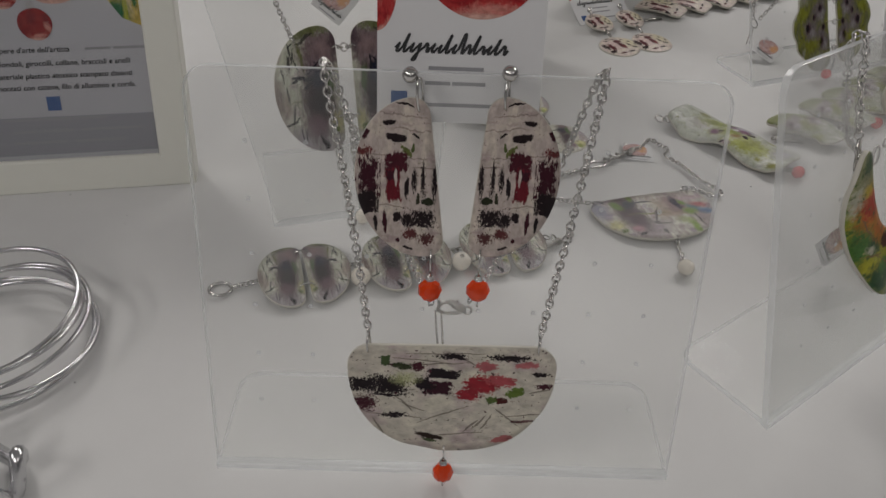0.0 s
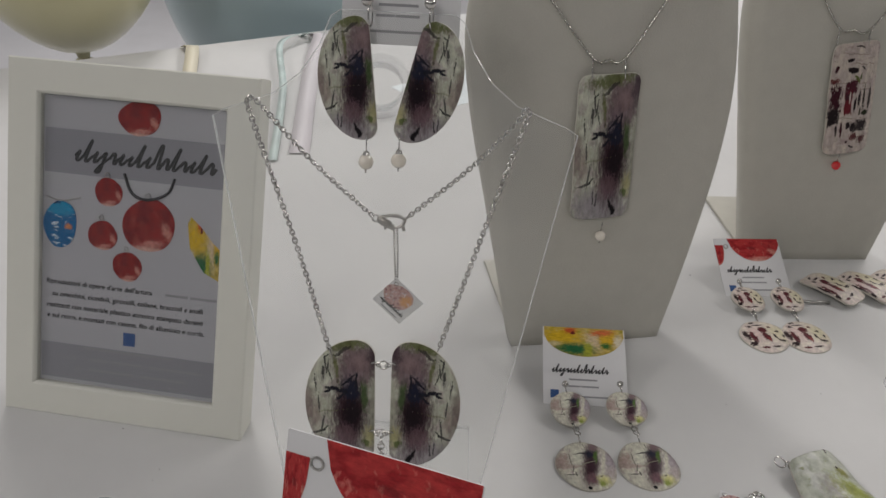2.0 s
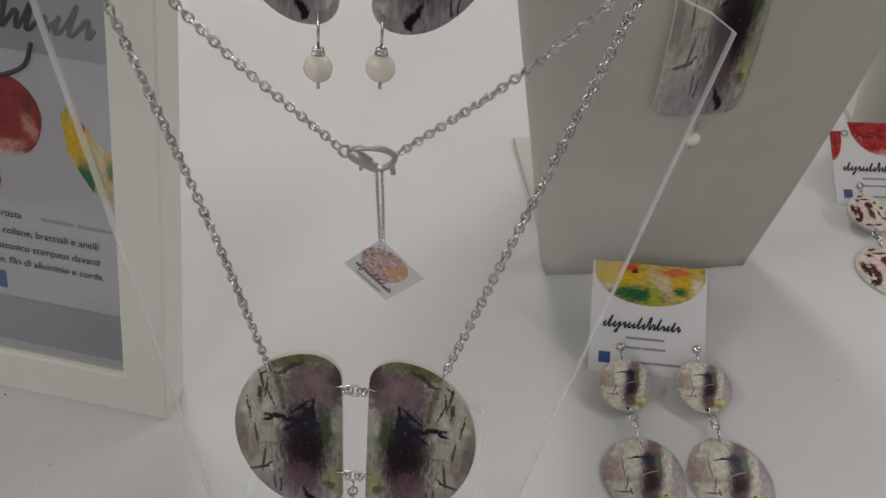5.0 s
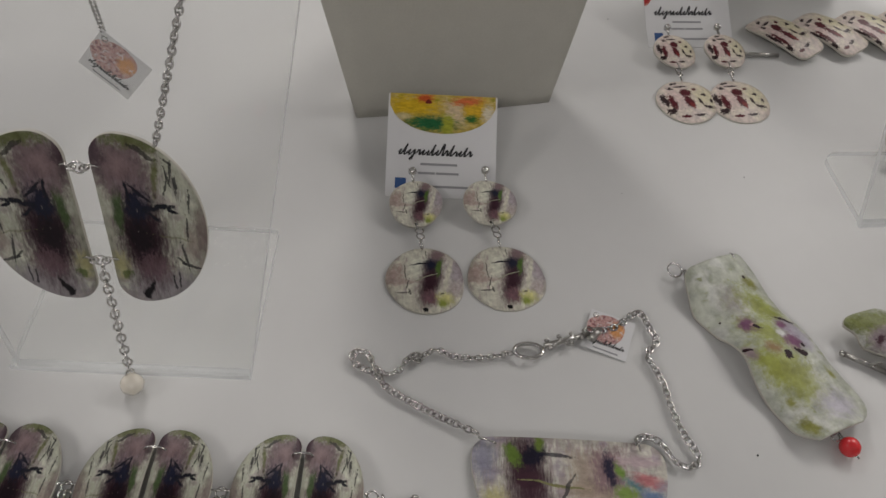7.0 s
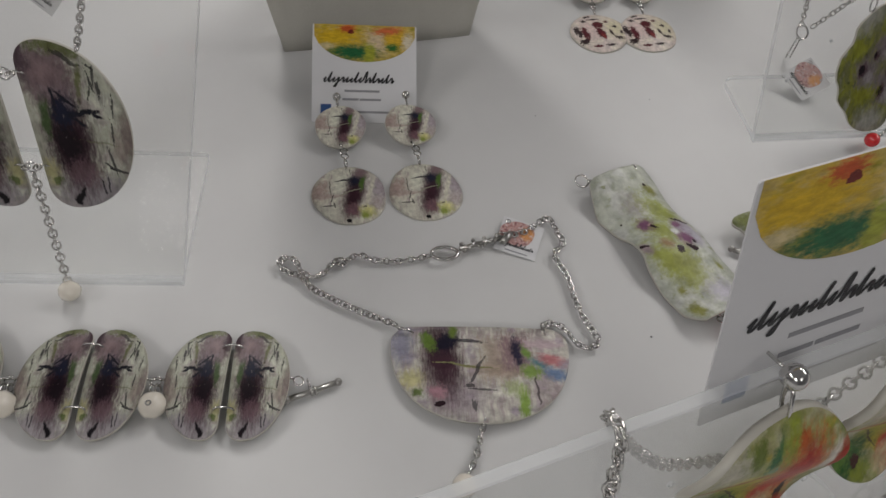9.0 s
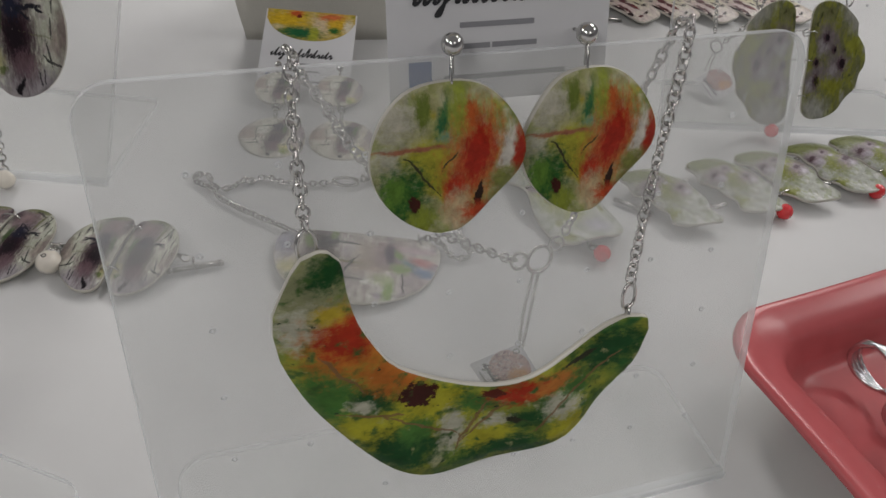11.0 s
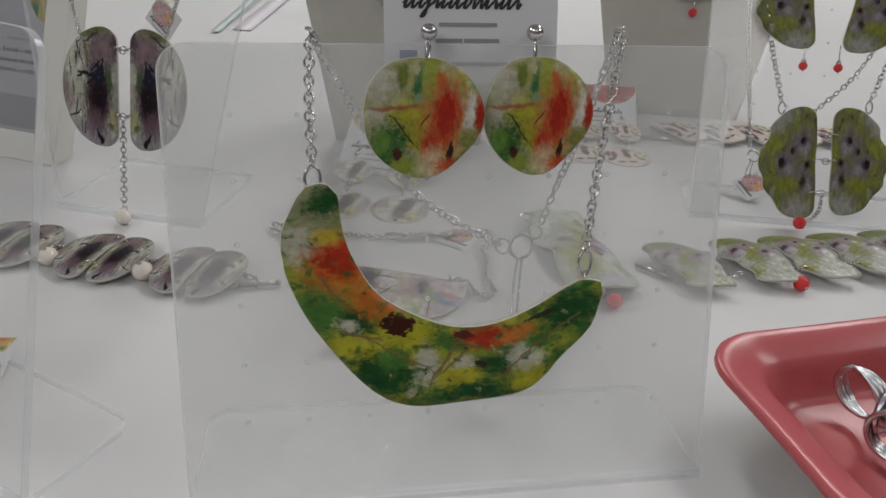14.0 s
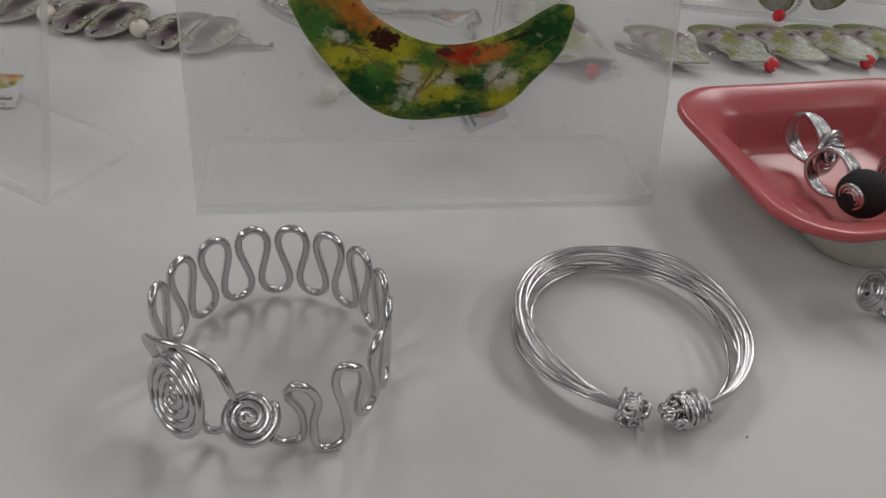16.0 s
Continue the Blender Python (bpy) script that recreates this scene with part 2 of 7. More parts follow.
def violet_art(seed=0.0):
    """Cream ground with twigs on the belly, mauve above, a dark plum band by the straight edge (u towards +1)."""
    p = Paint("violet_print", 0.07, 4.0, seed).base((0.42, 0.43, 0.345))
    p.speckle((0.54, 0.55, 0.46), 4, 3.0, 0.44, 0.64, 7.0).speckle((0.27, 0.26, 0.23), 9, 2.6, 0.50, 0.70, 3.0).speckle((0.36, 0.33, 0.30), 3, 5, 0.50, 0.66, 12.0)
    p.dab((0.20, 0.15, 0.14), -0.95, -0.10, 0.20, 0.30, 0, 0.9, (9, 5), soft=0.4, thin=0.85).dab((0.25, 0.20, 0.18), -0.66, -0.24, 0.12, 0.22, 0, 1.0, (12, 5), soft=0.4, thin=0.75).dab((0.28, 0.255, 0.275), -0.05, -0.84, 0.95, 0.26, 0, 0.7, (10, 5), soft=0.3, thin=0.9)
    p.dab((0.145, 0.10, 0.11), 0.46, 0.62, 0.62, 0.36, 0, 0.6, (6, 5), soft=0.25, thin=0.95).dab((0.21, 0.145, 0.15), 0.48, 0.64, 0.28, 0.16, 0, 0.9, (7, 7), soft=0.4, thin=0.8).dab((0.24, 0.19, 0.205), 0.28, 0.42, 0.34, 0.09, 0, 1.0, (8, 6), soft=0.4, thin=0.7).dab((0.07, 0.045, 0.055), 0.90, 0.80, 0.16, 0.18, 0, 0.9, (6, 6), soft=0.4)
    p.dab((0.10, 0.115, 0.035), 0.05, 0.93, 0.66, 0.08, 4, 0.9, (8, 8), soft=0.3, thin=0.9).dab((0.025, 0.025, 0.02), 0.02, 0.82, 0.26, 0.03, 16, 1.0, (12, 12), thin=0.8).dab((0.11, 0.125, 0.035), -0.14, 0.54, 0.05, 0.24, 16, 0.9, (14, 6), soft=0.3, thin=0.8)
    p.dab((0.30, 0.30, 0.24), 0.94, -0.22, 0.13, 0.44, 0, 0.7, (10, 4), soft=0.3, thin=0.9)
    p.dab((0.085, 0.05, 0.062), 0.26, -0.20, 0.50, 0.60, 8, 0.7, (10, 4), soft=0.3, thin=0.92).dab((0.022, 0.008, 0.013), 0.30, -0.12, 0.40, 0.42, 8, 0.7, (10, 5), soft=0.3).dab((0.008, 0.004, 0.007), 0.34, -0.18, 0.24, 0.26, 0, 1.0, (9, 8), soft=0.3, thin=0.9).dab((0.13, 0.075, 0.09), 0.14, -0.54, 0.34, 0.16, 0, 1.1, (12, 9), soft=0.3, thin=0.7)
    p.dab((0.010, 0.011, 0.026), 0.28, 0.22, 0.26, 0.17, -18, 1.0, (9, 9), soft=0.25).dab((0.16, 0.13, 0.15), 0.14, 0.30, 0.08, 0.06, 0, 1.0, (10, 10), soft=0.3, thin=0.8)
    for x, y, w, h, turn in ((-0.12, 0.20, 0.32, 0.030, -5), (-0.38, 0.17, 0.12, 0.020, 14), (0.20, 0.36, 0.24, 0.026, 30), (0.44, 0.40, 0.035, 0.12, -10), (0.0, 0.10, 0.16, 0.022, 24)):
        p.dab((0.010, 0.010, 0.017), x, y, w, h, turn, 0.9, (11, 11), soft=0.18)
    p.dab((0.04, 0.075, 0.02), 0.68, 0.12, 0.10, 0.22, 14, 0.9, (9, 6), soft=0.35, thin=0.9).dab((0.13, 0.135, 0.06), -0.36, -0.15, 0.44, 0.012, 4, 0.9, (10, 10), thin=0.45)
    for x, y, w, h, turn in ((-0.46, 0.66, 0.030, 0.15, 14), (-0.38, 0.56, 0.024, 0.12, -22), (-0.50, 0.48, 0.026, 0.11, 10), (-0.32, 0.44, 0.020, 0.14, 20), (-0.42, 0.74, 0.09, 0.018, 20), (-0.60, -0.02, 0.022, 0.16, 8), (-0.50, -0.40, 0.026, 0.16, -16), (-0.60, -0.50, 0.24, 0.020, 4), (-0.42, -0.46, 0.11, 0.020, 34), (-0.30, -0.70, 0.020, 0.12, 6), (-0.20, -0.72, 0.020, 0.10, -6), (-0.72, 0.30, 0.016, 0.14, 6)):
        p.dab((0.022, 0.022, 0.024), x, y, w, h, turn, 1.2, (14, 12), thin=0.85)
    p.dab((0.34, 0.32, 0.16), 0.84, -0.52, 0.14, 0.16, 0, 0.9, (8, 5), soft=0.4, thin=0.9).dab((0.09, 0.12, 0.035), 0.76, -0.64, 0.10, 0.06, 0, 1.0, (9, 9), soft=0.3, thin=0.9).dab((0.007, 0.005, 0.007), 0.34, -0.84, 0.17, 0.05, -38, 0.8, (9, 9), soft=0.2).dab((0.007, 0.005, 0.007), 0.42, -0.91, 0.08, 0.06, 0, 0.8, (9, 9), soft=0.2)
    p.speckle((0.20, 0.18, 0.17), 30, 9, 0.66, 0.76, 21.0, 5.0)
    return p.done()


def violet_wide_art():
    p = Paint("violet_wide_print", 0.05, 3.5, 4.0, stretch=1.5).base((0.52, 0.50, 0.44))
    p.speckle((0.38, 0.33, 0.32), 14, 1.5, 0.45, 0.62, 1.0).speckle((0.62, 0.61, 0.54), 10, 2, 0.52, 0.66, 2.0).speckle((0.34, 0.29, 0.33), 4, 3, 0.55, 0.7, 6.0)
    p.dab((0.24, 0.24, 0.32), -0.88, 0.60, 0.13, 0.40, 0, 0.7, (14, 3), soft=0.4, thin=0.85).dab((0.48, 0.45, 0.24), -0.76, -0.13, 0.14, 0.2, 0, 0.8, (12, 4), soft=0.4)
    p.dab((0.36, 0.29, 0.23), 0.16, 0.30, 0.16, 0.45, 0, 0.8, (18, 3), True, 0.3, 0.85).dab((0.34, 0.27, 0.21), 0.26, 0.06, 0.36, 0.14, 0, 0.9, (4, 9), soft=0.4, thin=0.85).dab((0.24, 0.16, 0.17), 0.40, 0.46, 0.17, 0.38, 0, 0.8, (14, 4), True, 0.3)
    p.dab((0.30, 0.25, 0.28), -0.28, -0.5, 0.30, 0.4, 0, 0.9, (16, 2), soft=0.4, thin=0.8).dab((0.32, 0.26, 0.27), 0.72, -0.3, 0.2, 0.3, 0, 0.9, (14, 3), soft=0.4, thin=0.7)
    p.dab((0.10, 0.06, 0.07), -0.44, 0.20, 0.20, 0.80, 4, 0.8, (18, 2), soft=0.4, thin=0.8).dab((0.050, 0.022, 0.032), -0.44, 0.32, 0.19, 0.66, 4, 0.7, (18, 3), soft=0.35).dab((0.012, 0.010, 0.022), -0.37, 0.66, 0.12, 0.22, -20, 0.9, (12, 6), soft=0.3).dab((0.012, 0.012, 0.026), -0.15, 0.68, 0.20, 0.035, -6, 0.8, (14, 14), thin=0.8)
    p.dab((0.12, 0.19, 0.035), -0.58, 0.66, 0.07, 0.20, 14, 0.9, (12, 5), soft=0.3).dab((0.14, 0.20, 0.04), -0.30, 0.90, 0.05, 0.14, 0, 0.8, (12, 5), soft=0.3).dab((0.20, 0.20, 0.09), -0.20, 0.16, 0.34, 0.022, -12, 0.8, (9, 9))
    p.dab((0.020, 0.015, 0.04), 0.41, 0.46, 0.06, 0.30, 4, 1.0, (16, 5), soft=0.3).dab((0.15, 0.24, 0.05), 0.52, 0.46, 0.045, 0.15, 10, 0.8, (12, 6), soft=0.3).dab((0.10, 0.20, 0.22), 0.64, 0.22, 0.09, 0.12, 30, 0.8, (10, 6), soft=0.4)
    p.dab((0.13, 0.19, 0.31), 0.82, 0.02, 0.17, 0.11, -40, 0.7, (7, 5), soft=0.4).dab((0.42, 0.15, 0.16), 0.78, 0.32, 0.15, 0.11, -30, 0.8, (6, 8), soft=0.4).dab((0.46, 0.36, 0.38), 0.72, 0.66, 0.2, 0.10, 0, 0.9, (4, 9), soft=0.4)
    p.dab((0.18, 0.27, 0.06), 0.55, 0.04, 0.11, 0.13, 0, 1.0, (10, 6), soft=0.3).dab((0.22, 0.33, 0.07), 0.43, -0.62, 0.06, 0.34, 0, 0.9, (18, 3), soft=0.3).dab((0.30, 0.36, 0.14), 0.34, -0.3, 0.12, 0.14, 0, 1.0, (12, 4), soft=0.4, thin=0.7)
    p.dab((0.34, 0.19, 0.22), -0.49, -0.40, 0.09, 0.14, 0, 0.9, (10, 6), soft=0.3).dab((0.02, 0.008, 0.012), -0.47, -0.63, 0.07, 0.05, 40, 0.6, (8, 8)).dab((0.13, 0.17, 0.06), -0.70, -0.40, 0.06, 0.08, 0, 0.9, (10, 6), soft=0.3)
    p.dab((0.03, 0.03, 0.035), -0.05, 0.06, 0.02, 0.30, -18, 0.9, (12, 5), thin=0.8).dab((0.03, 0.03, 0.03), -0.14, -0.26, 0.05, 0.04, 40, 0.9, (14, 14), thin=0.8).dab((0.05, 0.05, 0.05), -0.02, -0.33, 0.14, 0.022, -4, 0.8, (14, 14), thin=0.8).dab((0.05, 0.04, 0.04), 0.59, -0.35, 0.014, 0.3, 3, 0.8, (12, 5), thin=0.8).dab((0.06, 0.06, 0.06), -0.10, -0.66, 0.03, 0.12, 0, 1.2, (24, 4), thin=0.8)
    return p.done()


def red_art(seed=0.0):
    p = Paint("red_print", 0.045, 6.0, seed).base((0.44, 0.375, 0.345))
    p.speckle((0.52, 0.46, 0.40), 2.5, 2.5, 0.45, 0.62, 1.0).speckle((0.35, 0.28, 0.27), 2, 9, 0.56, 0.72, 4.0)
    ink, wine, red = (0.014, 0.008, 0.010), (0.040, 0.008, 0.015), (0.13, 0.012, 0.020)
    for y, x, w in ((0.80, 0.0, 0.6), (0.62, 0.3, 0.5), (0.30, -0.2, 0.8), (0.15, 0.6, 0.3), (-0.33, -0.2, 0.4)):
        p.dab((0.22, 0.17, 0.16), x, y, w, 0.010, -3, 0.6, (6, 6), thin=0.7)
    p.dab(ink, -0.09, 0.53, 0.23, 0.052, -4, 0.5, (7, 7)).dab(ink, -0.24, 0.71, 0.15, 0.026, 4, 0.7, (9, 9)).dab(wine, -0.75, 0.57, 0.09, 0.055, 20, 0.7, (9, 9)).dab(ink, 0.34, 0.55, 0.07, 0.018, -20, 0.9, (9, 9)).dab(ink, 0.1, 0.92, 0.2, 0.014, -8, 0.6, (9, 9))
    p.dab((0.10, 0.115, 0.035), 0.14, 0.36, 0.13, 0.05, -25, 0.9, (9, 9)).dab((0.07, 0.09, 0.03), 0.28, 0.40, 0.03, 0.06, -20, 0.6, (9, 9)).dab((0.06, 0.010, 0.018), -0.08, 0.22, 0.24, 0.115, 3, 0.55, (10, 7), True)
    p.dab(red, -0.15, -0.07, 0.16, 0.20, 5, 0.5, (12, 5), True).dab(wine, -0.17, 0.06, 0.13, 0.06, 0, 0.7, (12, 6), True).dab((0.48, 0.41, 0.37), -0.09, 0.02, 0.035, 0.10, 0, 0.6, (9, 6)).dab(ink, 0.16, -0.09, 0.055, 0.13, -6, 0.8, (12, 7))
    p.dab(wine, -0.70, 0.03, 0.21, 0.24, 0, 1.5, (14, 6), True).dab(ink, -0.72, -0.30, 0.22, 0.15, 10, 0.6, (12, 6), True).dab(ink, -0.54, -0.56, 0.045, 0.10, 14, 0.7, (9, 6)).dab(wine, -0.33, -0.55, 0.045, 0.14, 6, 0.7, (9, 6))
    p.dab((0.02, 0.024, 0.012), 0.64, -0.26, 0.14, 0.05, -6, 0.7, (9, 9)).dab((0.03, 0.03, 0.018), 0.42, -0.24, 0.05, 0.06, 0, 0.9, (9, 9))
    p.dab(ink, 0.32, 0.0, 0.05, 0.14, 0, 1.6, (22, 9)).dab(ink, 0.52, 0.02, 0.05, 0.2, 0, 1.7, (22, 9)).dab(ink, 0.78, -0.02, 0.06, 0.2, 0, 1.7, (22, 9))
    p.dab(ink, -0.06, -0.47, 0.09, 0.06, 20, 0.8, (9, 9)).dab(ink, 0.18, -0.51, 0.14, 0.09, 0, 1.5, (16, 10)).dab(ink, 0.52, -0.49, 0.24, 0.10, 0, 1.5, (14, 11), True).dab(ink, 0.55, -0.585, 0.12, 0.018, -6, 0.5, (9, 9))
    p.dab((0.10, 0.03, 0.03), 0.25, -0.70, 0.16, 0.07, 0, 1.5, (14, 12)).dab((0.08, 0.03, 0.03), 0.62, -0.76, 0.16, 0.07, 0, 1.5, (14, 12)).dab(ink, 0.2, -0.89, 0.13, 0.020, -4, 0.7, (9, 9)).dab(wine, -0.03, -0.78, 0.05, 0.03, 0, 0.8, (9, 9))
    p.dab((0.12, 0.03, 0.03), -0.78, 0.36, 0.16, 0.05, 0, 1.6, (16, 12))
    p.speckle(ink, 18, 16, 0.675, 0.70, 23.0, 5.0).speckle((0.20, 0.15, 0.14), 6, 30, 0.66, 0.72, 43.0, 4.0)
    return p.done()


def red_wide_art():
    p = Paint("red_wide_print", 0.04, 6.0, 2.0, stretch=1.8).base((0.50, 0.465, 0.40))
    p.speckle((0.43, 0.36, 0.345), 3, 2.0, 0.5, 0.66, 1.0).speckle((0.56, 0.53, 0.44), 2, 2, 0.5, 0.65, 4.0)
    ink, wine, red, line = (0.014, 0.009, 0.012), (0.05, 0.010, 0.018), (0.26, 0.022, 0.032), (0.13, 0.11, 0.09)
    for x, y, w, turn in ((-0.10, -0.30, 0.30, 36), (-0.45, -0.10, 0.18, -60), (-0.38, -0.15, 0.16, -35), (-0.55, -0.32, 0.30, -8), (-0.3, 0.72, 0.25, -10), (-0.15, 0.66, 0.3, 8), (0.15, 0.72, 0.14, -45), (0.55, -0.3, 0.22, -55), (0.75, -0.25, 0.2, 12), (0.2, -0.5, 0.14, 60), (0.28, -0.42, 0.16, 66), (0.36, -0.4, 0.16, 70), (-0.7, -0.55, 0.18, -70), (0.05, -0.66, 0.3, 10), (0.85, 0.2, 0.12, 25), (-0.05, 0.85, 0.4, 3)):
        p.dab(line, x, y, w, 0.011, turn, 0.5, (7, 7), thin=0.8)
    p.dab(ink, -0.08, 0.48, 0.15, 0.085, -3, 0.6, (8, 10), True).dab((0.035, 0.008, 0.016), -0.125, 0.22, 0.135, 0.12, -6, 0.7, (8, 10), True).dab(ink, -0.27, 0.28, 0.08, 0.14, 20, 1.2, (12, 10)).dab(wine, -0.32, 0.6, 0.06, 0.08, 0, 1.3, (14, 12))
    p.dab(red, 0.30, 0.30, 0.17, 0.17, 12, 0.8, (9, 12)).dab(red, 0.17, 0.10, 0.10, 0.12, 30, 1.1, (11, 14)).dab((0.36, 0.07, 0.08), 0.48, 0.38, 0.16, 0.10, -14, 0.9, (8, 12)).dab((0.34, 0.10, 0.11), 0.33, 0.64, 0.10, 0.09, 10, 0.9, (9, 12)).dab((0.40, 0.13, 0.14), 0.71, 0.68, 0.12, 0.06, 10, 1.0, (8, 12)).dab((0.38, 0.12, 0.12), 0.52, -0.73, 0.11, 0.06, 24, 1.0, (8, 12))
    p.dab(ink, -0.86, 0.25, 0.13, 0.12, 0, 1.3, (16, 14), True).dab(ink, -0.60, 0.24, 0.16, 0.16, 0, 1.4, (15, 13), True).dab(ink, -0.62, 0.06, 0.12, 0.02, -6, 0.8, (9, 9)).dab(wine, -0.85, -0.10, 0.12, 0.14, 0, 1.6, (16, 14)).dab(ink, -0.55, -0.32, 0.12, 0.05, 0, 1.4, (14, 14))
    p.dab((0.05, 0.08, 0.03), -0.635, 0.70, 0.04, 0.09, 0, 0.6, (9, 9), True).dab((0.03, 0.04, 0.018), -0.48, 0.60, 0.10, 0.07, -10, 0.7, (9, 9)).dab((0.40, 0.42, 0.22), -0.45, 0.38, 0.12, 0.1, 0, 0.9, (8, 8), soft=0.4, thin=0.7)
    p.dab((0.10, 0.15, 0.03), 0.625, 0.17, 0.07, 0.11, -35, 0.8, (9, 9)).dab((0.08, 0.12, 0.03), 0.40, 0.02, 0.06, 0.07, 20, 0.8, (9, 9)).dab((0.06, 0.012, 0.012), 0.50, 0.0, 0.055, 0.07, 20, 0.7, (9, 9))
    p.dab((0.022, 0.012, 0.010), -0.20, -0.71, 0.15, 0.055, -22, 0.6, (9, 9)).dab((0.05, 0.07, 0.03), -0.20, -0.80, 0.08, 0.03, -22, 0.8, (9, 9)).dab(ink, 0.0, 0.80, 0.14, 0.05, 0, 1.5, (14, 14)).dab(ink, 0.55, 0.80, 0.2, 0.06, 0, 1.6, (13, 16)).dab(ink, 0.86, 0.52, 0.08, 0.04, 0, 1.2, (12, 14)).dab(wine, 0.9, 0.3, 0.08, 0.05, 0, 1.4, (12, 14)).dab((0.1, 0.05, 0.05), 0.72, -0.38, 0.12, 0.03, 12, 1.2, (12, 14))
    p.speckle(ink, 26, 15, 0.665, 0.69, 23.0, 5.0).speckle(wine, 16, 10, 0.665, 0.69, 33.0, 5.0).speckle((0.16, 0.13, 0.11), 9, 34, 0.66, 0.72, 43.0, 4.0)
    return p.done()




def red_disc_art():
    """Cream and pink ground with few wine-red and black marks, a dark round flower near the middle."""
    p = Paint("red_disc_print", 0.05, 5.0, 4.4).base((0.58, 0.50, 0.46))
    p.speckle((0.64, 0.58, 0.50), 3, 3, 0.44, 0.62, 1.0).dab((0.60, 0.56, 0.38), 0.62, 0.20, 0.42, 0.50, 0, 0.8, (5, 5), soft=0.4, thin=0.8).dab((0.62, 0.46, 0.45), -0.35, 0.10, 0.30, 0.45, 0, 0.8, (5, 5), soft=0.4, thin=0.6)
    wine, ink = (0.085, 0.012, 0.018), (0.030, 0.016, 0.018)
    for col, x, y, w, h, turn, rag in ((wine, 0.0, 0.32, 0.19, 0.17, 0, 0.7), (wine, 0.02, -0.10, 0.15, 0.28, 14, 1.1), ((0.20, 0.03, 0.03), 0.10, -0.26, 0.07, 0.14, 10, 1.0), (ink, -0.10, 0.66, 0.22, 0.05, 6, 0.9), (ink, -0.46, 0.56, 0.10, 0.07, 0, 1.1), (wine, -0.52, -0.10, 0.12, 0.34, 10, 1.3), (ink, -0.74, 0.02, 0.10, 0.30, 12, 1.3), (ink, -0.62, -0.50, 0.16, 0.12, 0, 1.3), (ink, 0.40, -0.08, 0.06, 0.15, 18, 1.0), (ink, 0.58, 0.26, 0.10, 0.07, -10, 1.1), (ink, 0.62, -0.30, 0.18, 0.07, -8, 1.3), (wine, 0.32, 0.52, 0.10, 0.06, 20, 1.2), (ink, 0.26, -0.66, 0.20, 0.05, 6, 1.2), (wine, -0.20, -0.72, 0.14, 0.06, 0, 1.2), (ink, 0.80, 0.02, 0.06, 0.10, 0, 1.2), (ink, -0.28, 0.84, 0.14, 0.06, 10, 1.2)):
        p.dab(col, x, y, w, h, turn, rag, (8, 8), soft=0.12)
    p.speckle(ink, 14, 14, 0.68, 0.71, 23.0, 4.0)
    return p.done()


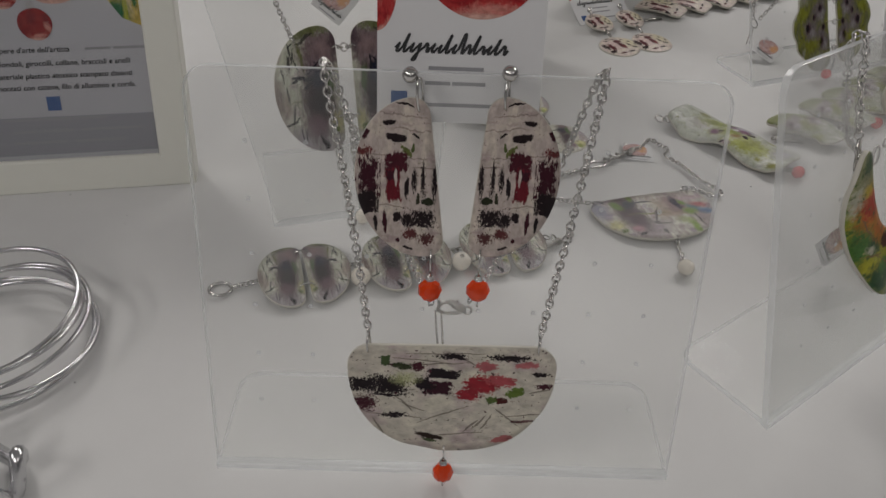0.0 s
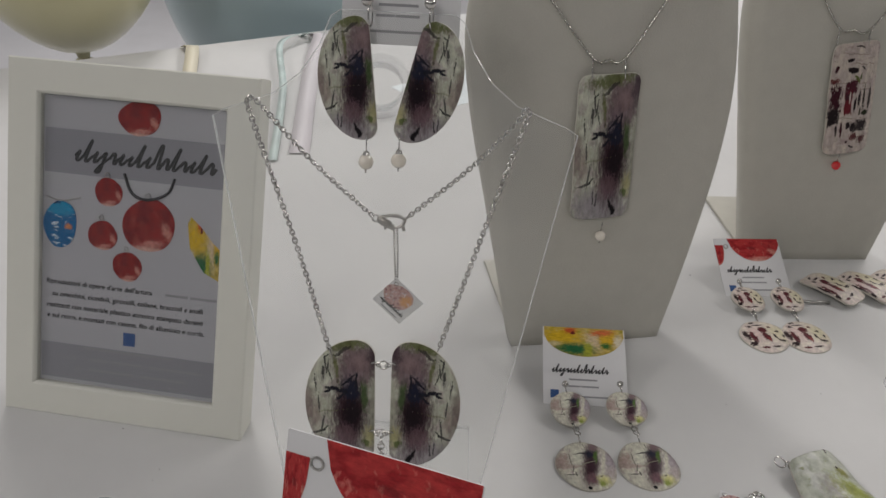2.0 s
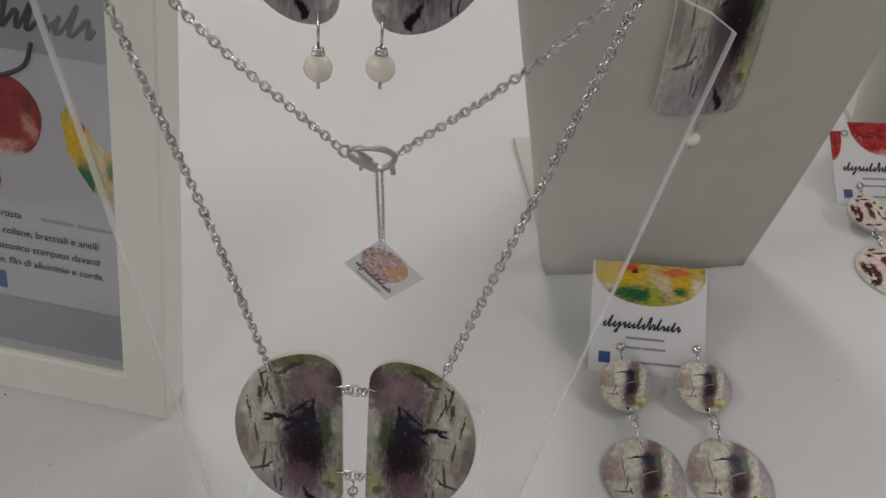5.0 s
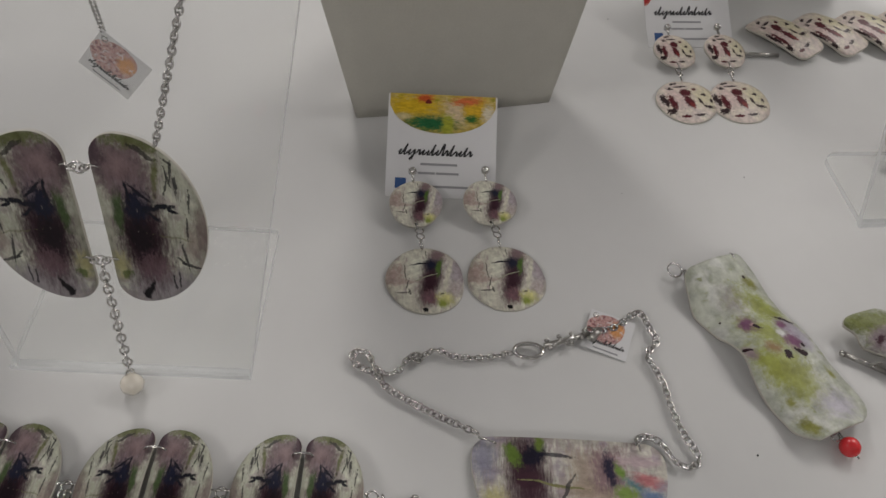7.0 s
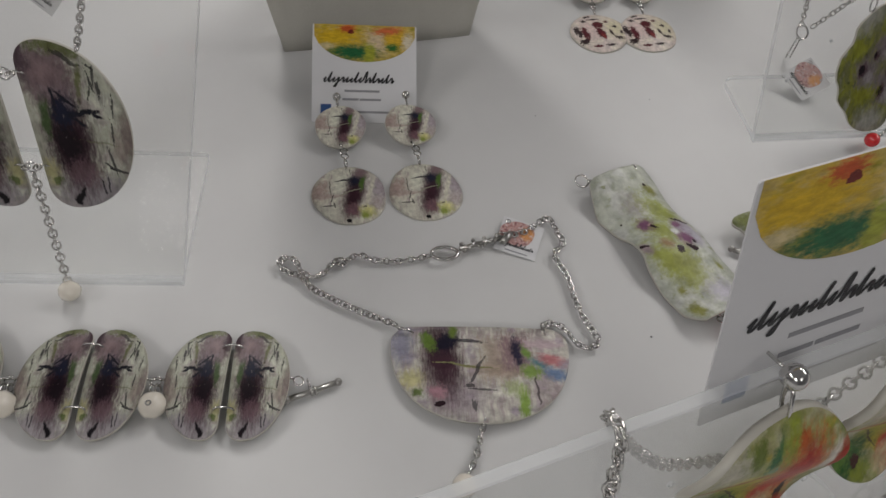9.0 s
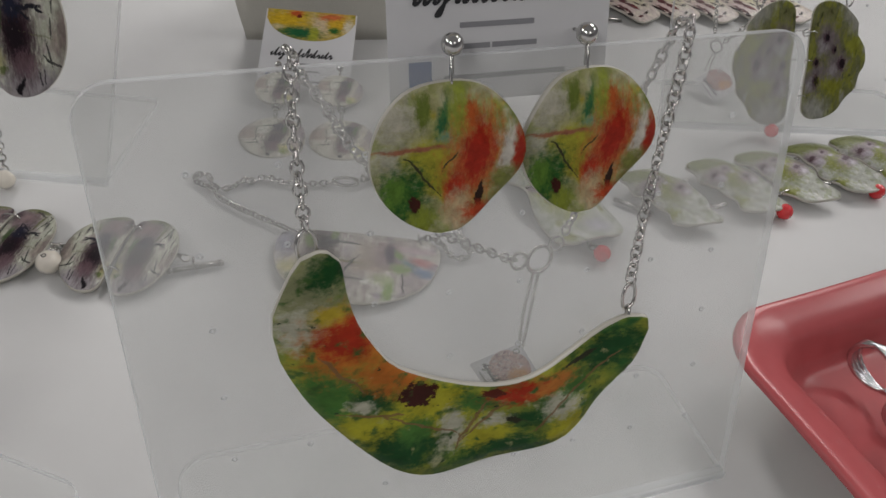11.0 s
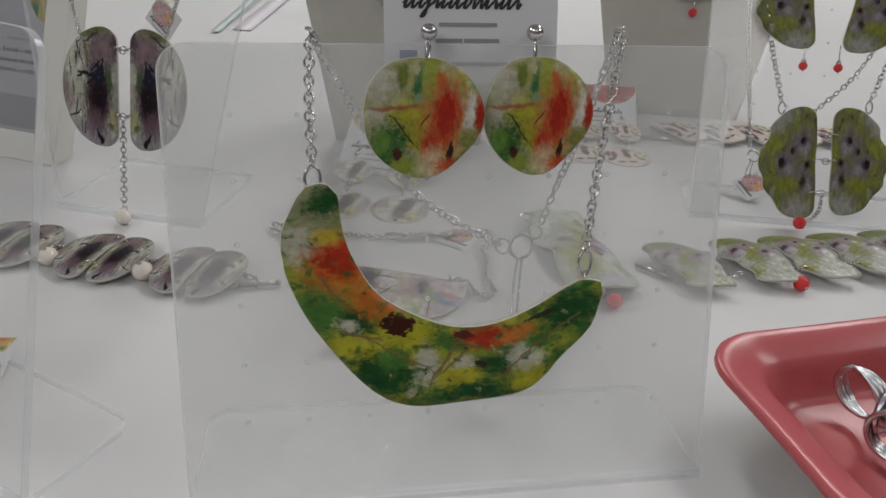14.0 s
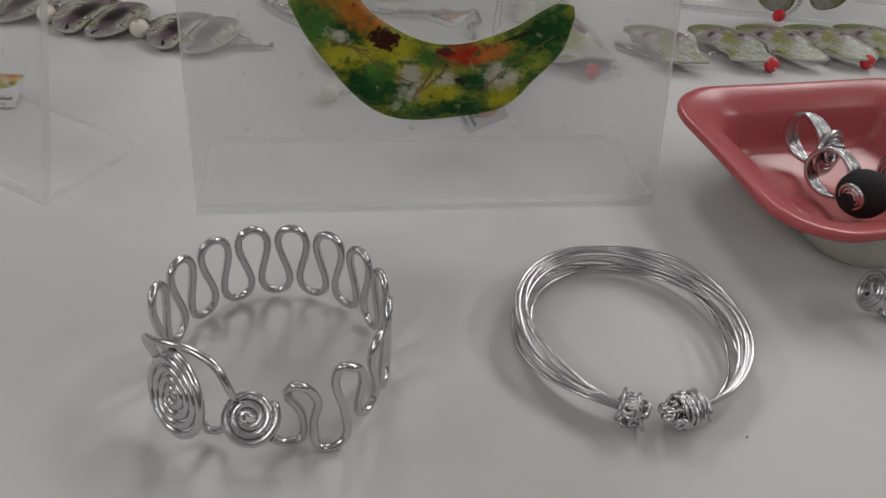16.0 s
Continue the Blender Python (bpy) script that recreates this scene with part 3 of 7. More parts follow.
def yellow_art(name="yellow_print", seed=0.0, card=False):
    p = Paint(name, 0.08, 4.0, seed).base((0.34, 0.33, 0.16))
    p.speckle((0.20, 0.25, 0.05), 3.0, 2.4, 0.40, 0.68, 1.0).speckle((0.46, 0.44, 0.30), 3, 4, 0.46, 0.72, 3.0).speckle((0.36, 0.32, 0.035), 2, 2, 0.55, 0.68, 5.0)
    if card:
        p.base((0.46, 0.34, 0.07)).speckle((0.55, 0.42, 0.16), 3, 3, 0.42, 0.66, 2.0).speckle((0.30, 0.27, 0.03), 4, 3, 0.50, 0.70, 4.0)
        p.dab((0.58, 0.38, 0.02), -0.55, 0.35, 0.45, 0.55, -10, 0.8, (5, 5), soft=0.35).dab((0.60, 0.38, 0.03), 0.6, 0.3, 0.25, 0.5, 0, 0.9, (6, 4), soft=0.35).dab((0.60, 0.47, 0.30), 0.22, 0.1, 0.16, 0.5, 0, 0.8, (8, 4), True, 0.3).dab((0.50, 0.09, 0.025), -0.35, 0.78, 0.16, 0.18, 0, 1.0, (7, 7), soft=0.3).dab((0.56, 0.14, 0.05), 0.45, 0.7, 0.28, 0.2, 20, 1.0, (7, 7), soft=0.35).dab((0.14, 0.02, 0.015), -0.28, 0.6, 0.06, 0.1, 0, 0.8, (9, 9))
        p.dab((0.02, 0.12, 0.045), -0.25, -0.5, 0.50, 0.36, -10, 0.8, (6, 6), soft=0.35).dab((0.03, 0.13, 0.03), 0.55, -0.2, 0.14, 0.2, 0, 1.0, (8, 8), soft=0.35).dab((0.32, 0.34, 0.04), 0.1, -0.55, 0.1, 0.5, 0, 0.7, (9, 5), True, 0.3).dab((0.62, 0.56, 0.42), 0.85, 0.1, 0.1, 0.4, 0, 0.8, (9, 5), soft=0.35).dab((0.55, 0.46, 0.25), -0.8, -0.2, 0.2, 0.14, 30, 0.9, (7, 7), soft=0.35)
        return p.done()
    p.dab((0.44, 0.42, 0.33), -0.72, 0.62, 0.26, 0.28, 30, 0.9, (6, 6), soft=0.45).dab((0.42, 0.41, 0.31), -0.80, 0.05, 0.2, 0.2, 0, 0.9, (6, 6), soft=0.45).dab((0.13, 0.17, 0.03), -0.36, 0.70, 0.10, 0.24, -8, 0.9, (9, 5), soft=0.35)
    p.dab((0.03, 0.13, 0.05), -0.10, 0.56, 0.08, 0.28, -14, 0.9, (9, 5), soft=0.35).dab((0.25, 0.29, 0.04), 0.12, 0.62, 0.16, 0.34, 0, 0.7, (10, 4), soft=0.45).dab((0.16, 0.30, 0.20), -0.08, 0.30, 0.08, 0.10, 0, 0.8, (8, 8), soft=0.35)
    p.dab((0.36, 0.34, 0.03), -0.22, 0.02, 0.36, 0.26, -20, 0.5, (5, 5), soft=0.3).dab((0.34, 0.32, 0.03), -0.12, -0.28, 0.18, 0.26, 24, 0.5, (5, 5), soft=0.3).dab((0.34, 0.13, 0.07), -0.5, 0.18, 0.5, 0.035, 2, 0.8, (5, 9), soft=0.35)
    p.dab((0.02, 0.09, 0.018), -0.60, -0.50, 0.34, 0.40, -20, 0.9, (7, 7), soft=0.35).dab((0.10, 0.20, 0.03), -0.70, -0.42, 0.16, 0.2, 0, 1.1, (9, 9), soft=0.35).dab((0.20, 0.24, 0.03), -0.38, -0.82, 0.18, 0.16, 0, 0.9, (8, 8), soft=0.35).dab((0.05, 0.012, 0.008), -0.46, -0.62, 0.07, 0.10, 20, 0.7, (9, 9))
    p.dab((0.46, 0.14, 0.035), 0.34, -0.05, 0.36, 0.62, -6, 0.8, (9, 4), soft=0.35).dab((0.36, 0.022, 0.008), 0.36, 0.06, 0.20, 0.48, -4, 0.7, (10, 4), soft=0.3).dab((0.40, 0.035, 0.012), 0.10, -0.45, 0.14, 0.22, -14, 0.8, (9, 6), soft=0.35).dab((0.40, 0.09, 0.02), 0.28, 0.62, 0.09, 0.16, 0, 0.9, (9, 7), soft=0.35)
    p.dab((0.50, 0.38, 0.22), 0.16, -0.74, 0.2, 0.22, 0, 0.9, (8, 5), soft=0.45).dab((0.60, 0.57, 0.50), 0.78, 0.08, 0.10, 0.30, -6, 0.7, (9, 4), soft=0.35).dab((0.36, 0.025, 0.010), 0.93, 0.05, 0.08, 0.34, 0, 0.7, (9, 4), soft=0.35).dab((0.20, 0.22, 0.05), 0.76, -0.34, 0.14, 0.16, 0, 0.9, (8, 8), soft=0.45)
    p.dab((0.03, 0.015, 0.01), 0.46, -0.58, 0.055, 0.20, -6, 0.8, (10, 6)).dab((0.05, 0.05, 0.02), -0.34, -0.22, 0.36, 0.016, -52, 0.6, (8, 8)).dab((0.05, 0.05, 0.02), 0.02, -0.02, 0.16, 0.015, 60, 0.8, (8, 8)).dab((0.42, 0.06, 0.02), 0.5, -0.82, 0.3, 0.12, 0, 0.9, (8, 8), soft=0.35)
    return p.done()


def crescent_art():
    p = Paint("crescent_print", 0.045, 6.0, 5.0).base((0.13, 0.20, 0.03))
    p.speckle((0.30, 0.31, 0.04), 4, 4, 0.40, 0.68, 1.0).speckle((0.03, 0.12, 0.03), 6, 6, 0.48, 0.72, 3.0).speckle((0.42, 0.42, 0.24), 7, 5, 0.58, 0.70, 6.0)
    yellow, green, deep, cream, red = (0.38, 0.36, 0.025), (0.06, 0.16, 0.03), (0.012, 0.065, 0.016), (0.44, 0.43, 0.33), (0.36, 0.030, 0.010)
    for col, x, y, w, h, turn in (((0.22, 0.23, 0.12), -0.85, 0.75, 0.22, 0.28, 0), (deep, -0.72, 0.86, 0.10, 0.12, -30), (cream, -0.86, 0.50, 0.14, 0.14, 0), (green, -0.76, -0.02, 0.15, 0.24, 10), (yellow, -0.24, -0.38, 0.26, 0.2, -30), (yellow, -0.56, -0.44, 0.2, 0.13, -40), (yellow, 0.08, -0.72, 0.16, 0.16, 0), (deep, -0.40, -0.66, 0.24, 0.18, -35), (green, -0.34, -0.52, 0.1, 0.1, 0), (cream, -0.12, -0.62, 0.075, 0.17, 0), (deep, 0.22, -0.88, 0.34, 0.09, 8), (green, 0.02, -0.42, 0.12, 0.08, -20), (cream, 0.50, -0.56, 0.12, 0.12, 30), (deep, 0.82, -0.16, 0.22, 0.16, 35), (green, 0.60, -0.42, 0.1, 0.1, 30), (yellow, 0.54, -0.78, 0.14, 0.1, 30), (deep, 0.30, -0.62, 0.12, 0.08, 0), (deep, -0.55, -0.16, 0.12, 0.10, -40), (cream, -0.62, -0.20, 0.08, 0.05, -40), (cream, 0.1, -0.6, 0.09, 0.05, 20)):
        p.dab(col, x, y, w, h, turn, 0.85, (11, 11), soft=0.3)
    p.dab((0.45, 0.15, 0.02), -0.62, 0.32, 0.24, 0.24, -45, 0.8, (10, 10), soft=0.35).dab(red, -0.66, 0.36, 0.15, 0.15, -45, 0.9, (11, 11), soft=0.3).dab((0.42, 0.13, 0.02), -0.44, -0.02, 0.19, 0.12, -45, 0.9, (10, 10), soft=0.35).dab((0.42, 0.32, 0.03), -0.74, 0.56, 0.08, 0.06, 0, 0.8, (10, 10), soft=0.35)
    p.dab(red, 0.28, -0.36, 0.20, 0.10, 10, 0.9, (10, 12), soft=0.3).dab((0.45, 0.16, 0.03), 0.45, -0.34, 0.13, 0.08, 25, 0.9, (10, 12), soft=0.35).dab((0.05, 0.012, 0.008), -0.31, -0.24, 0.10, 0.09, -30, 0.9, (12, 12)).dab((0.10, 0.02, 0.012), 0.10, -0.34, 0.06, 0.04, 0, 0.9, (12, 12)).dab((0.03, 0.03, 0.015), 0.24, -0.62, 0.08, 0.03, -20, 0.9, (12, 12)).dab((0.03, 0.03, 0.015), 0.62, -0.2, 0.10, 0.022, 20, 0.9, (12, 12))
    p.speckle((0.05, 0.11, 0.025), 10, 10, 0.54, 0.70, 31.0, 5.0).speckle((0.36, 0.35, 0.16), 12, 10, 0.64, 0.80, 41.0, 5.0).speckle((0.03, 0.05, 0.02), 18, 18, 0.66, 0.72, 51.0, 5.0)
    for x, y, w, turn in ((-0.02, -0.62, 0.24, 66), (0.05, -0.6, 0.2, 52), (-0.3, -0.5, 0.3, -40), (-0.7, 0.1, 0.2, -60), (0.45, -0.6, 0.2, 50), (0.7, -0.35, 0.24, 42), (-0.55, -0.3, 0.22, -20)):
        p.dab((0.20, 0.11, 0.05), x, y, w, 0.010, turn, 0.6, (9, 9), thin=0.8)
    return p.done()


def pansy_art(seed=0.0):
    p = Paint("pansy_print", 0.07, 4.0, seed).base((0.135, 0.14, 0.055))
    p.speckle((0.19, 0.20, 0.035), 3.2, 2.6, 0.46, 0.6, 1.0).speckle((0.25, 0.25, 0.21), 3.0, 2.6, 0.54, 0.68, 6.0).speckle((0.06, 0.07, 0.022), 6, 5, 0.58, 0.70, 16.0)
    p.dab((0.29, 0.29, 0.25), -0.35, 0.80, 0.5, 0.22, 30, 0.7, (5, 5), soft=0.45, thin=0.8).dab((0.31, 0.31, 0.28), 0.45, -0.85, 0.45, 0.22, 0, 0.7, (5, 5), soft=0.45, thin=0.85)
    for x, y, s, turn in ((0.35, 0.36, 0.30, 20), (-0.10, -0.06, 0.26, -10), (0.55, -0.30, 0.28, -20)):
        p.dab((0.15, 0.125, 0.13), x, y, s * 1.25, s * 0.85, turn, 0.8, (6, 6), soft=0.35).dab((0.26, 0.24, 0.25), x + 0.14, y - 0.10, s * 0.5, s * 0.36, turn, 0.9, (8, 8), soft=0.4, thin=0.9)
    for x, y, s in ((0.42, 0.40, 0.12), (-0.22, -0.02, 0.13), (0.62, -0.02, 0.10), (0.52, -0.34, 0.12), (0.10, 0.20, 0.07)):
        p.dab((0.07, 0.04, 0.05), x, y, s * 1.1, s * 0.8, 20, 0.9, (9, 9), soft=0.25).dab((0.012, 0.006, 0.010), x - 0.03, y, s * 0.7, s * 0.5, 20, 0.9, (12, 12))
    p.dab((0.20, 0.21, 0.022), 0.0, -0.42, 0.40, 0.14, 10, 0.9, (7, 7), soft=0.35, thin=0.9).dab((0.21, 0.225, 0.025), -0.5, 0.30, 0.22, 0.16, 0, 0.9, (7, 7), soft=0.35, thin=0.9)
    return p.done()


def leaf_art():
    p = Paint("pansy_leaf_print", 0.06, 4.0, 2.2).base((0.40, 0.41, 0.36))
    p.speckle((0.31, 0.33, 0.24), 5, 5, 0.45, 0.60, 1.0).speckle((0.50, 0.50, 0.47), 4, 4, 0.52, 0.66, 6.0)
    p.dab((0.15, 0.17, 0.04), -0.40, 0.72, 0.80, 0.26, -14, 0.7, (7, 7), soft=0.35, thin=0.9).dab((0.20, 0.22, 0.03), 0.06, 0.10, 0.36, 0.34, 10, 0.9, (8, 8), soft=0.3, thin=0.95).dab((0.22, 0.24, 0.04), -0.3, -0.55, 0.30, 0.16, 0, 0.9, (8, 8), soft=0.3, thin=0.9)
    for x, y, s in ((-0.46, 0.30, 0.26), (0.34, 0.06, 0.24), (-0.10, 0.44, 0.16)):
        p.dab((0.25, 0.20, 0.22), x, y, s * 1.2, s * 0.9, 20, 0.8, (7, 7), soft=0.35, thin=0.95).dab((0.07, 0.035, 0.045), x - 0.03, y + 0.02, s * 0.45, s * 0.26, 20, 1.0, (12, 12), soft=0.25).dab((0.42, 0.38, 0.42), x + 0.12, y - 0.14, s * 0.45, s * 0.32, 0, 0.8, (8, 8), soft=0.4)
    return p.done()


def violet_disc_art():
    """The same painting cut as a disc: cream with beige patches, a dark band a little past the middle."""
    p = Paint("violet_disc_print", 0.06, 4.0, 9.0).base((0.55, 0.53, 0.45))
    p.speckle((0.63, 0.62, 0.52), 5, 3, 0.46, 0.6, 2.0).speckle((0.42, 0.36, 0.34), 10, 3, 0.55, 0.68, 5.0)
    p.dab((0.36, 0.26, 0.235), -0.82, 0.12, 0.26, 0.30, 0, 0.9, (8, 5), True, 0.35, 0.85).dab((0.40, 0.31, 0.28), -0.5, -0.12, 0.5, 0.07, 0, 0.9, (5, 9), soft=0.3, thin=0.8).dab((0.34, 0.29, 0.32), 0.84, 0.20, 0.26, 0.44, 0, 0.7, (9, 4), soft=0.4, thin=0.9).dab((0.36, 0.29, 0.29), 0.72, -0.34, 0.22, 0.22, 0, 0.9, (10, 5), soft=0.4, thin=0.7)
    p.dab((0.62, 0.62, 0.52), -0.18, 0.30, 0.22, 0.34, 0, 0.7, (9, 4), soft=0.3).dab((0.58, 0.56, 0.46), 0.58, 0.05, 0.07, 0.55, -14, 0.6, (10, 3), soft=0.3)
    p.dab((0.13, 0.08, 0.095), 0.16, -0.02, 0.27, 0.80, -14, 0.6, (11, 3), soft=0.3, thin=0.9).dab((0.036, 0.012, 0.020), 0.15, -0.10, 0.20, 0.56, -14, 0.6, (12, 4), soft=0.4).dab((0.011, 0.012, 0.030), 0.18, 0.42, 0.17, 0.20, -20, 0.8, (8, 8), soft=0.4).dab((0.18, 0.12, 0.13), 0.36, 0.76, 0.20, 0.18, 0, 0.8, (8, 6), soft=0.4)
    p.dab((0.010, 0.010, 0.016), -0.10, 0.44, 0.26, 0.026, 6, 0.5, (9, 9)).dab((0.07, 0.13, 0.025), 0.38, 0.34, 0.07, 0.26, -12, 0.7, (9, 5), soft=0.3).dab((0.30, 0.30, 0.22), 0.04, 0.02, 0.34, 0.016, 24, 0.5, (8, 8)).dab((0.16, 0.085, 0.10), 0.14, -0.58, 0.20, 0.18, 0, 1.0, (12, 8), soft=0.3)
    p.dab((0.54, 0.52, 0.22), 0.52, -0.60, 0.20, 0.16, 0, 0.8, (8, 6), soft=0.4).dab((0.26, 0.31, 0.06), 0.44, -0.72, 0.12, 0.09, 0, 0.9, (8, 8), soft=0.4).dab((0.008, 0.006, 0.008), 0.02, -0.90, 0.08, 0.05, -40, 0.5, (8, 8))
    for x, y, w, h, turn in ((-0.50, 0.22, 0.02, 0.24, 4), (-0.44, -0.20, 0.02, 0.18, -8), (-0.56, -0.42, 0.22, 0.022, -3), (-0.38, -0.42, 0.03, 0.09, 10), (0.06, 0.80, 0.016, 0.16, 0), (0.44, -0.46, 0.08, 0.02, 20)):
        p.dab((0.03, 0.028, 0.028), x, y, w * 0.8, h, turn, 1.0, (16, 14), thin=0.8)
    return p.done()


def plaque_art():
    """Pansies on a pale wavy plaque; u runs along it, v across, both in half lengths."""
    p = Paint("plaque_print", 0.035, 6.0, 3.0).base((0.50, 0.52, 0.45))
    p.speckle((0.40, 0.42, 0.34), 7, 7, 0.46, 0.64, 2.0).speckle((0.56, 0.57, 0.53), 5, 5, 0.50, 0.64, 5.0).speckle((0.33, 0.35, 0.22), 9, 9, 0.60, 0.72, 8.0)
    green, olive, lilac, plum, dark = (0.25, 0.28, 0.035), (0.22, 0.22, 0.035), (0.38, 0.34, 0.40), (0.20, 0.09, 0.16), (0.025, 0.010, 0.014)
    for col, x, y, w, h, turn in (((0.36, 0.34, 0.32), -0.50, -0.04, 0.16, 0.12, 0), (olive, -0.63, 0.26, 0.08, 0.06, 30), (green, -0.32, 0.18, 0.26, 0.13, 20), (green, -0.08, -0.02, 0.22, 0.12, 30), ((0.30, 0.33, 0.04), 0.26, -0.17, 0.24, 0.13, 20), ((0.31, 0.33, 0.10), 0.42, -0.02, 0.28, 0.16, 0), (olive, 0.85, -0.26, 0.10, 0.07, 20), (olive, 0.60, -0.23, 0.05, 0.035, 0), (olive, 0.50, 0.32, 0.05, 0.03, 0), ((0.44, 0.42, 0.48), 0.78, 0.12, 0.14, 0.16, 0), ((0.24, 0.14, 0.06), 0.09, -0.07, 0.06, 0.06, 0)):
        p.dab(col, x, y, w, h, turn, 0.9, (9, 9), soft=0.45, thin=0.9)
    for col, x, y, w, h, turn in ((lilac, 0.00, 0.27, 0.16, 0.10, 20), ((0.44, 0.42, 0.47), 0.12, 0.30, 0.12, 0.08, 0), (plum, -0.22, -0.10, 0.085, 0.07, 10), (plum, 0.10, 0.17, 0.10, 0.085, 20), (plum, -0.10, 0.20, 0.045, 0.05, 0), ((0.33, 0.26, 0.27), 0.06, -0.30, 0.07, 0.055, 20), ((0.66, 0.66, 0.64), -0.01, 0.12, 0.045, 0.04, 0), ((0.5, 0.3, 0.32), -0.20, -0.06, 0.02, 0.02, 0)):
        p.dab(col, x, y, w, h, turn, 0.8, (10, 10), soft=0.35)
    for x, y, w, h, turn in ((-0.14, 0.28, 0.11, 0.016, 50), (0.20, 0.02, 0.05, 0.04, 0), (0.23, 0.17, 0.07, 0.03, 50), (0.03, -0.30, 0.05, 0.018, 70), (-0.16, -0.04, 0.04, 0.022, 30), (-0.70, 0.24, 0.02, 0.02, 0), (0.16, 0.24, 0.03, 0.02, 0), (-0.36, -0.30, 0.012, 0.012, 0)):
        p.dab(dark, x, y, w, h, turn, 0.8, (14, 14))
    return p.done()


def fruit_art(name="fruit_print", seed=0.0, dark=1.0):
    p = Paint(name, 0.08, 3.0, seed, 0.35).base((0.40 * dark, 0.035 * dark, 0.035 * dark))
    p.speckle((0.27 * dark, 0.014, 0.018), 2.2, 2.0, 0.45, 0.62, 2.0, 3.0).speckle((0.52 * dark, 0.13 * dark, 0.11 * dark), 8.0, 1.6, 0.56, 0.70, 5.0, 3.0)
    p.dab((0.58, 0.27, 0.22), 0.72, -0.20, 0.14, 0.30, 24, 0.9, (7, 5), soft=0.4, thin=0.75).dab((0.55, 0.24, 0.20), 0.15, -0.72, 0.40, 0.13, 6, 0.9, (9, 4), soft=0.4, thin=0.8).dab((0.60, 0.38, 0.32), 0.0, -0.97, 0.9, 0.12, 0, 0.6, (6, 5), soft=0.4, thin=0.9).dab((0.12, 0.008, 0.012), -0.1, 0.15, 0.16, 0.12, 20, 1.0, (8, 8), soft=0.4, thin=0.7)
    return p.done()


def blue_art():
    p = Paint("sea_print", 0.15, 2.5, 1.0).base((0.02, 0.13, 0.30)).speckle((0.45, 0.55, 0.62), 2.0, 7.0, 0.56, 0.66, 3.0)
    p.blob((0.02, 0.25, 0.45), 0.0, 0.7, 0.9, 0.3, 0.4).blob((0.5, 0.2, 0.09), 0.5, -0.05, 0.2, 0.12, 0.5).speckle((0.01, 0.03, 0.10), 2.0, 6.0, 0.6, 0.7, 8.0)
    return p.done()


TABLE_WHITE = material("white_laminate", (0.585, 0.585, 0.58), 0.5, 0, 0.0, 0.02, 60, 0.02, 0.28)
ACRYLIC = clear_sheet("acrylic", 0.035, 0.085)
# Stronger white here paints in the pale surroundings this sheet reflects.
ACRYLIC_REFLECTION_HAZE = clear_sheet("acrylic_haze_and_reflection", 0.20, 0.32)
ACRYLIC_FOOT = clear_sheet("acrylic_foot", 0.03, 0.07, 0.04)
# The bright glints along edges and folds are put in as white colour.
ACRYLIC_EDGE = clear_sheet("acrylic_edge", 0.32, 0.50, 1.2, (0.78, 0.80, 0.81))
PANE = clear_sheet("picture_glass", 0.0, 0.01)
SILVER = material("silver", (0.60, 0.59, 0.57), 0.16, 1.0)
ALUMINIUM = material("aluminium_wire", (0.62, 0.62, 0.63), 0.23, 1.0, 0, 0.05, 900, 0.05)
OLD_SILVER = material("oxidised_silver", (0.42, 0.41, 0.39), 0.28, 1.0)
STEEL = material("ball_chain_steel", (0.55, 0.54, 0.50), 0.25, 1.0)
PEARL = material("freshwater_pearl", (0.76, 0.71, 0.62), 0.2, 0, 0.6, 0.06, 300, 0.1)
WHITE_EDGE = material("plastic_edge", (0.50, 0.48, 0.42), 0.4)
RED_BEAD = material("red_coral_bead", (0.62, 0.025, 0.03), 0.18, 0, 0.4, 0.08, 400)
LINEN = material("grey_beige_linen", (0.49, 0.476, 0.425), 0.85, 0, 0, 0.05, 1200, 0.35)
CARD_WHITE = material("card_white", (0.66, 0.66, 0.67), 0.7, 0, 0, 0.01, 300, shine=0.15)
INK = material("black_ink", (0.022, 0.022, 0.025), 0.5)
GREY_INK = material("grey_ink", (0.27, 0.27, 0.285), 0.5)
BLUE_INK = material("blue_badge_ink", (0.03, 0.085, 0.24), 0.4)
PAPER_GREY = material("pale_grey_print", (0.40, 0.40, 0.43), 0.35, 0, 0.3)
PAPER_BAND = material("grey_band_print", (0.25, 0.25, 0.28), 0.35, 0, 0.3)
PHOTO_WHITE = material("painted_white_wood", (0.66, 0.66, 0.60), 0.45, 0, 0.1, 0.02, 90, 0.05)
SHEET_WHITE = material("glossy_white_paper", (0.80, 0.86, 0.88), 0.3, 0, 0.2, 0.01, 90)
ROLL_LILAC = clear_sheet("lilac_film", 0.05, 0.10, 0.2, (0.42, 0.38, 0.46))
CORD = material("black_cord", (0.03, 0.03, 0.035), 0.6)
PINK_GLAZE = material("pink_glaze", (0.45, 0.095, 0.10), 0.27, 0, 0.0, 0.06, 120, 0.10, 0.32)
BOWL_WHITE = material("unglazed_white", (0.52, 0.50, 0.43), 0.4, 0, 0.3, 0.03, 150)
BLACK_STONE = material("black_lava_stone", (0.008, 0.008, 0.009), 0.8, 0, 0, 0.3, 900, 0.9)
BALLOON_YELLOW = material("pale_yellow_rubber", (0.56, 0.53, 0.33), 0.3, 0, 0.2, 0.03, 9)
BALLOON_BLUE = material("pale_blue_rubber", (0.42, 0.54, 0.57), 0.3, 0, 0.2, 0.03, 9)
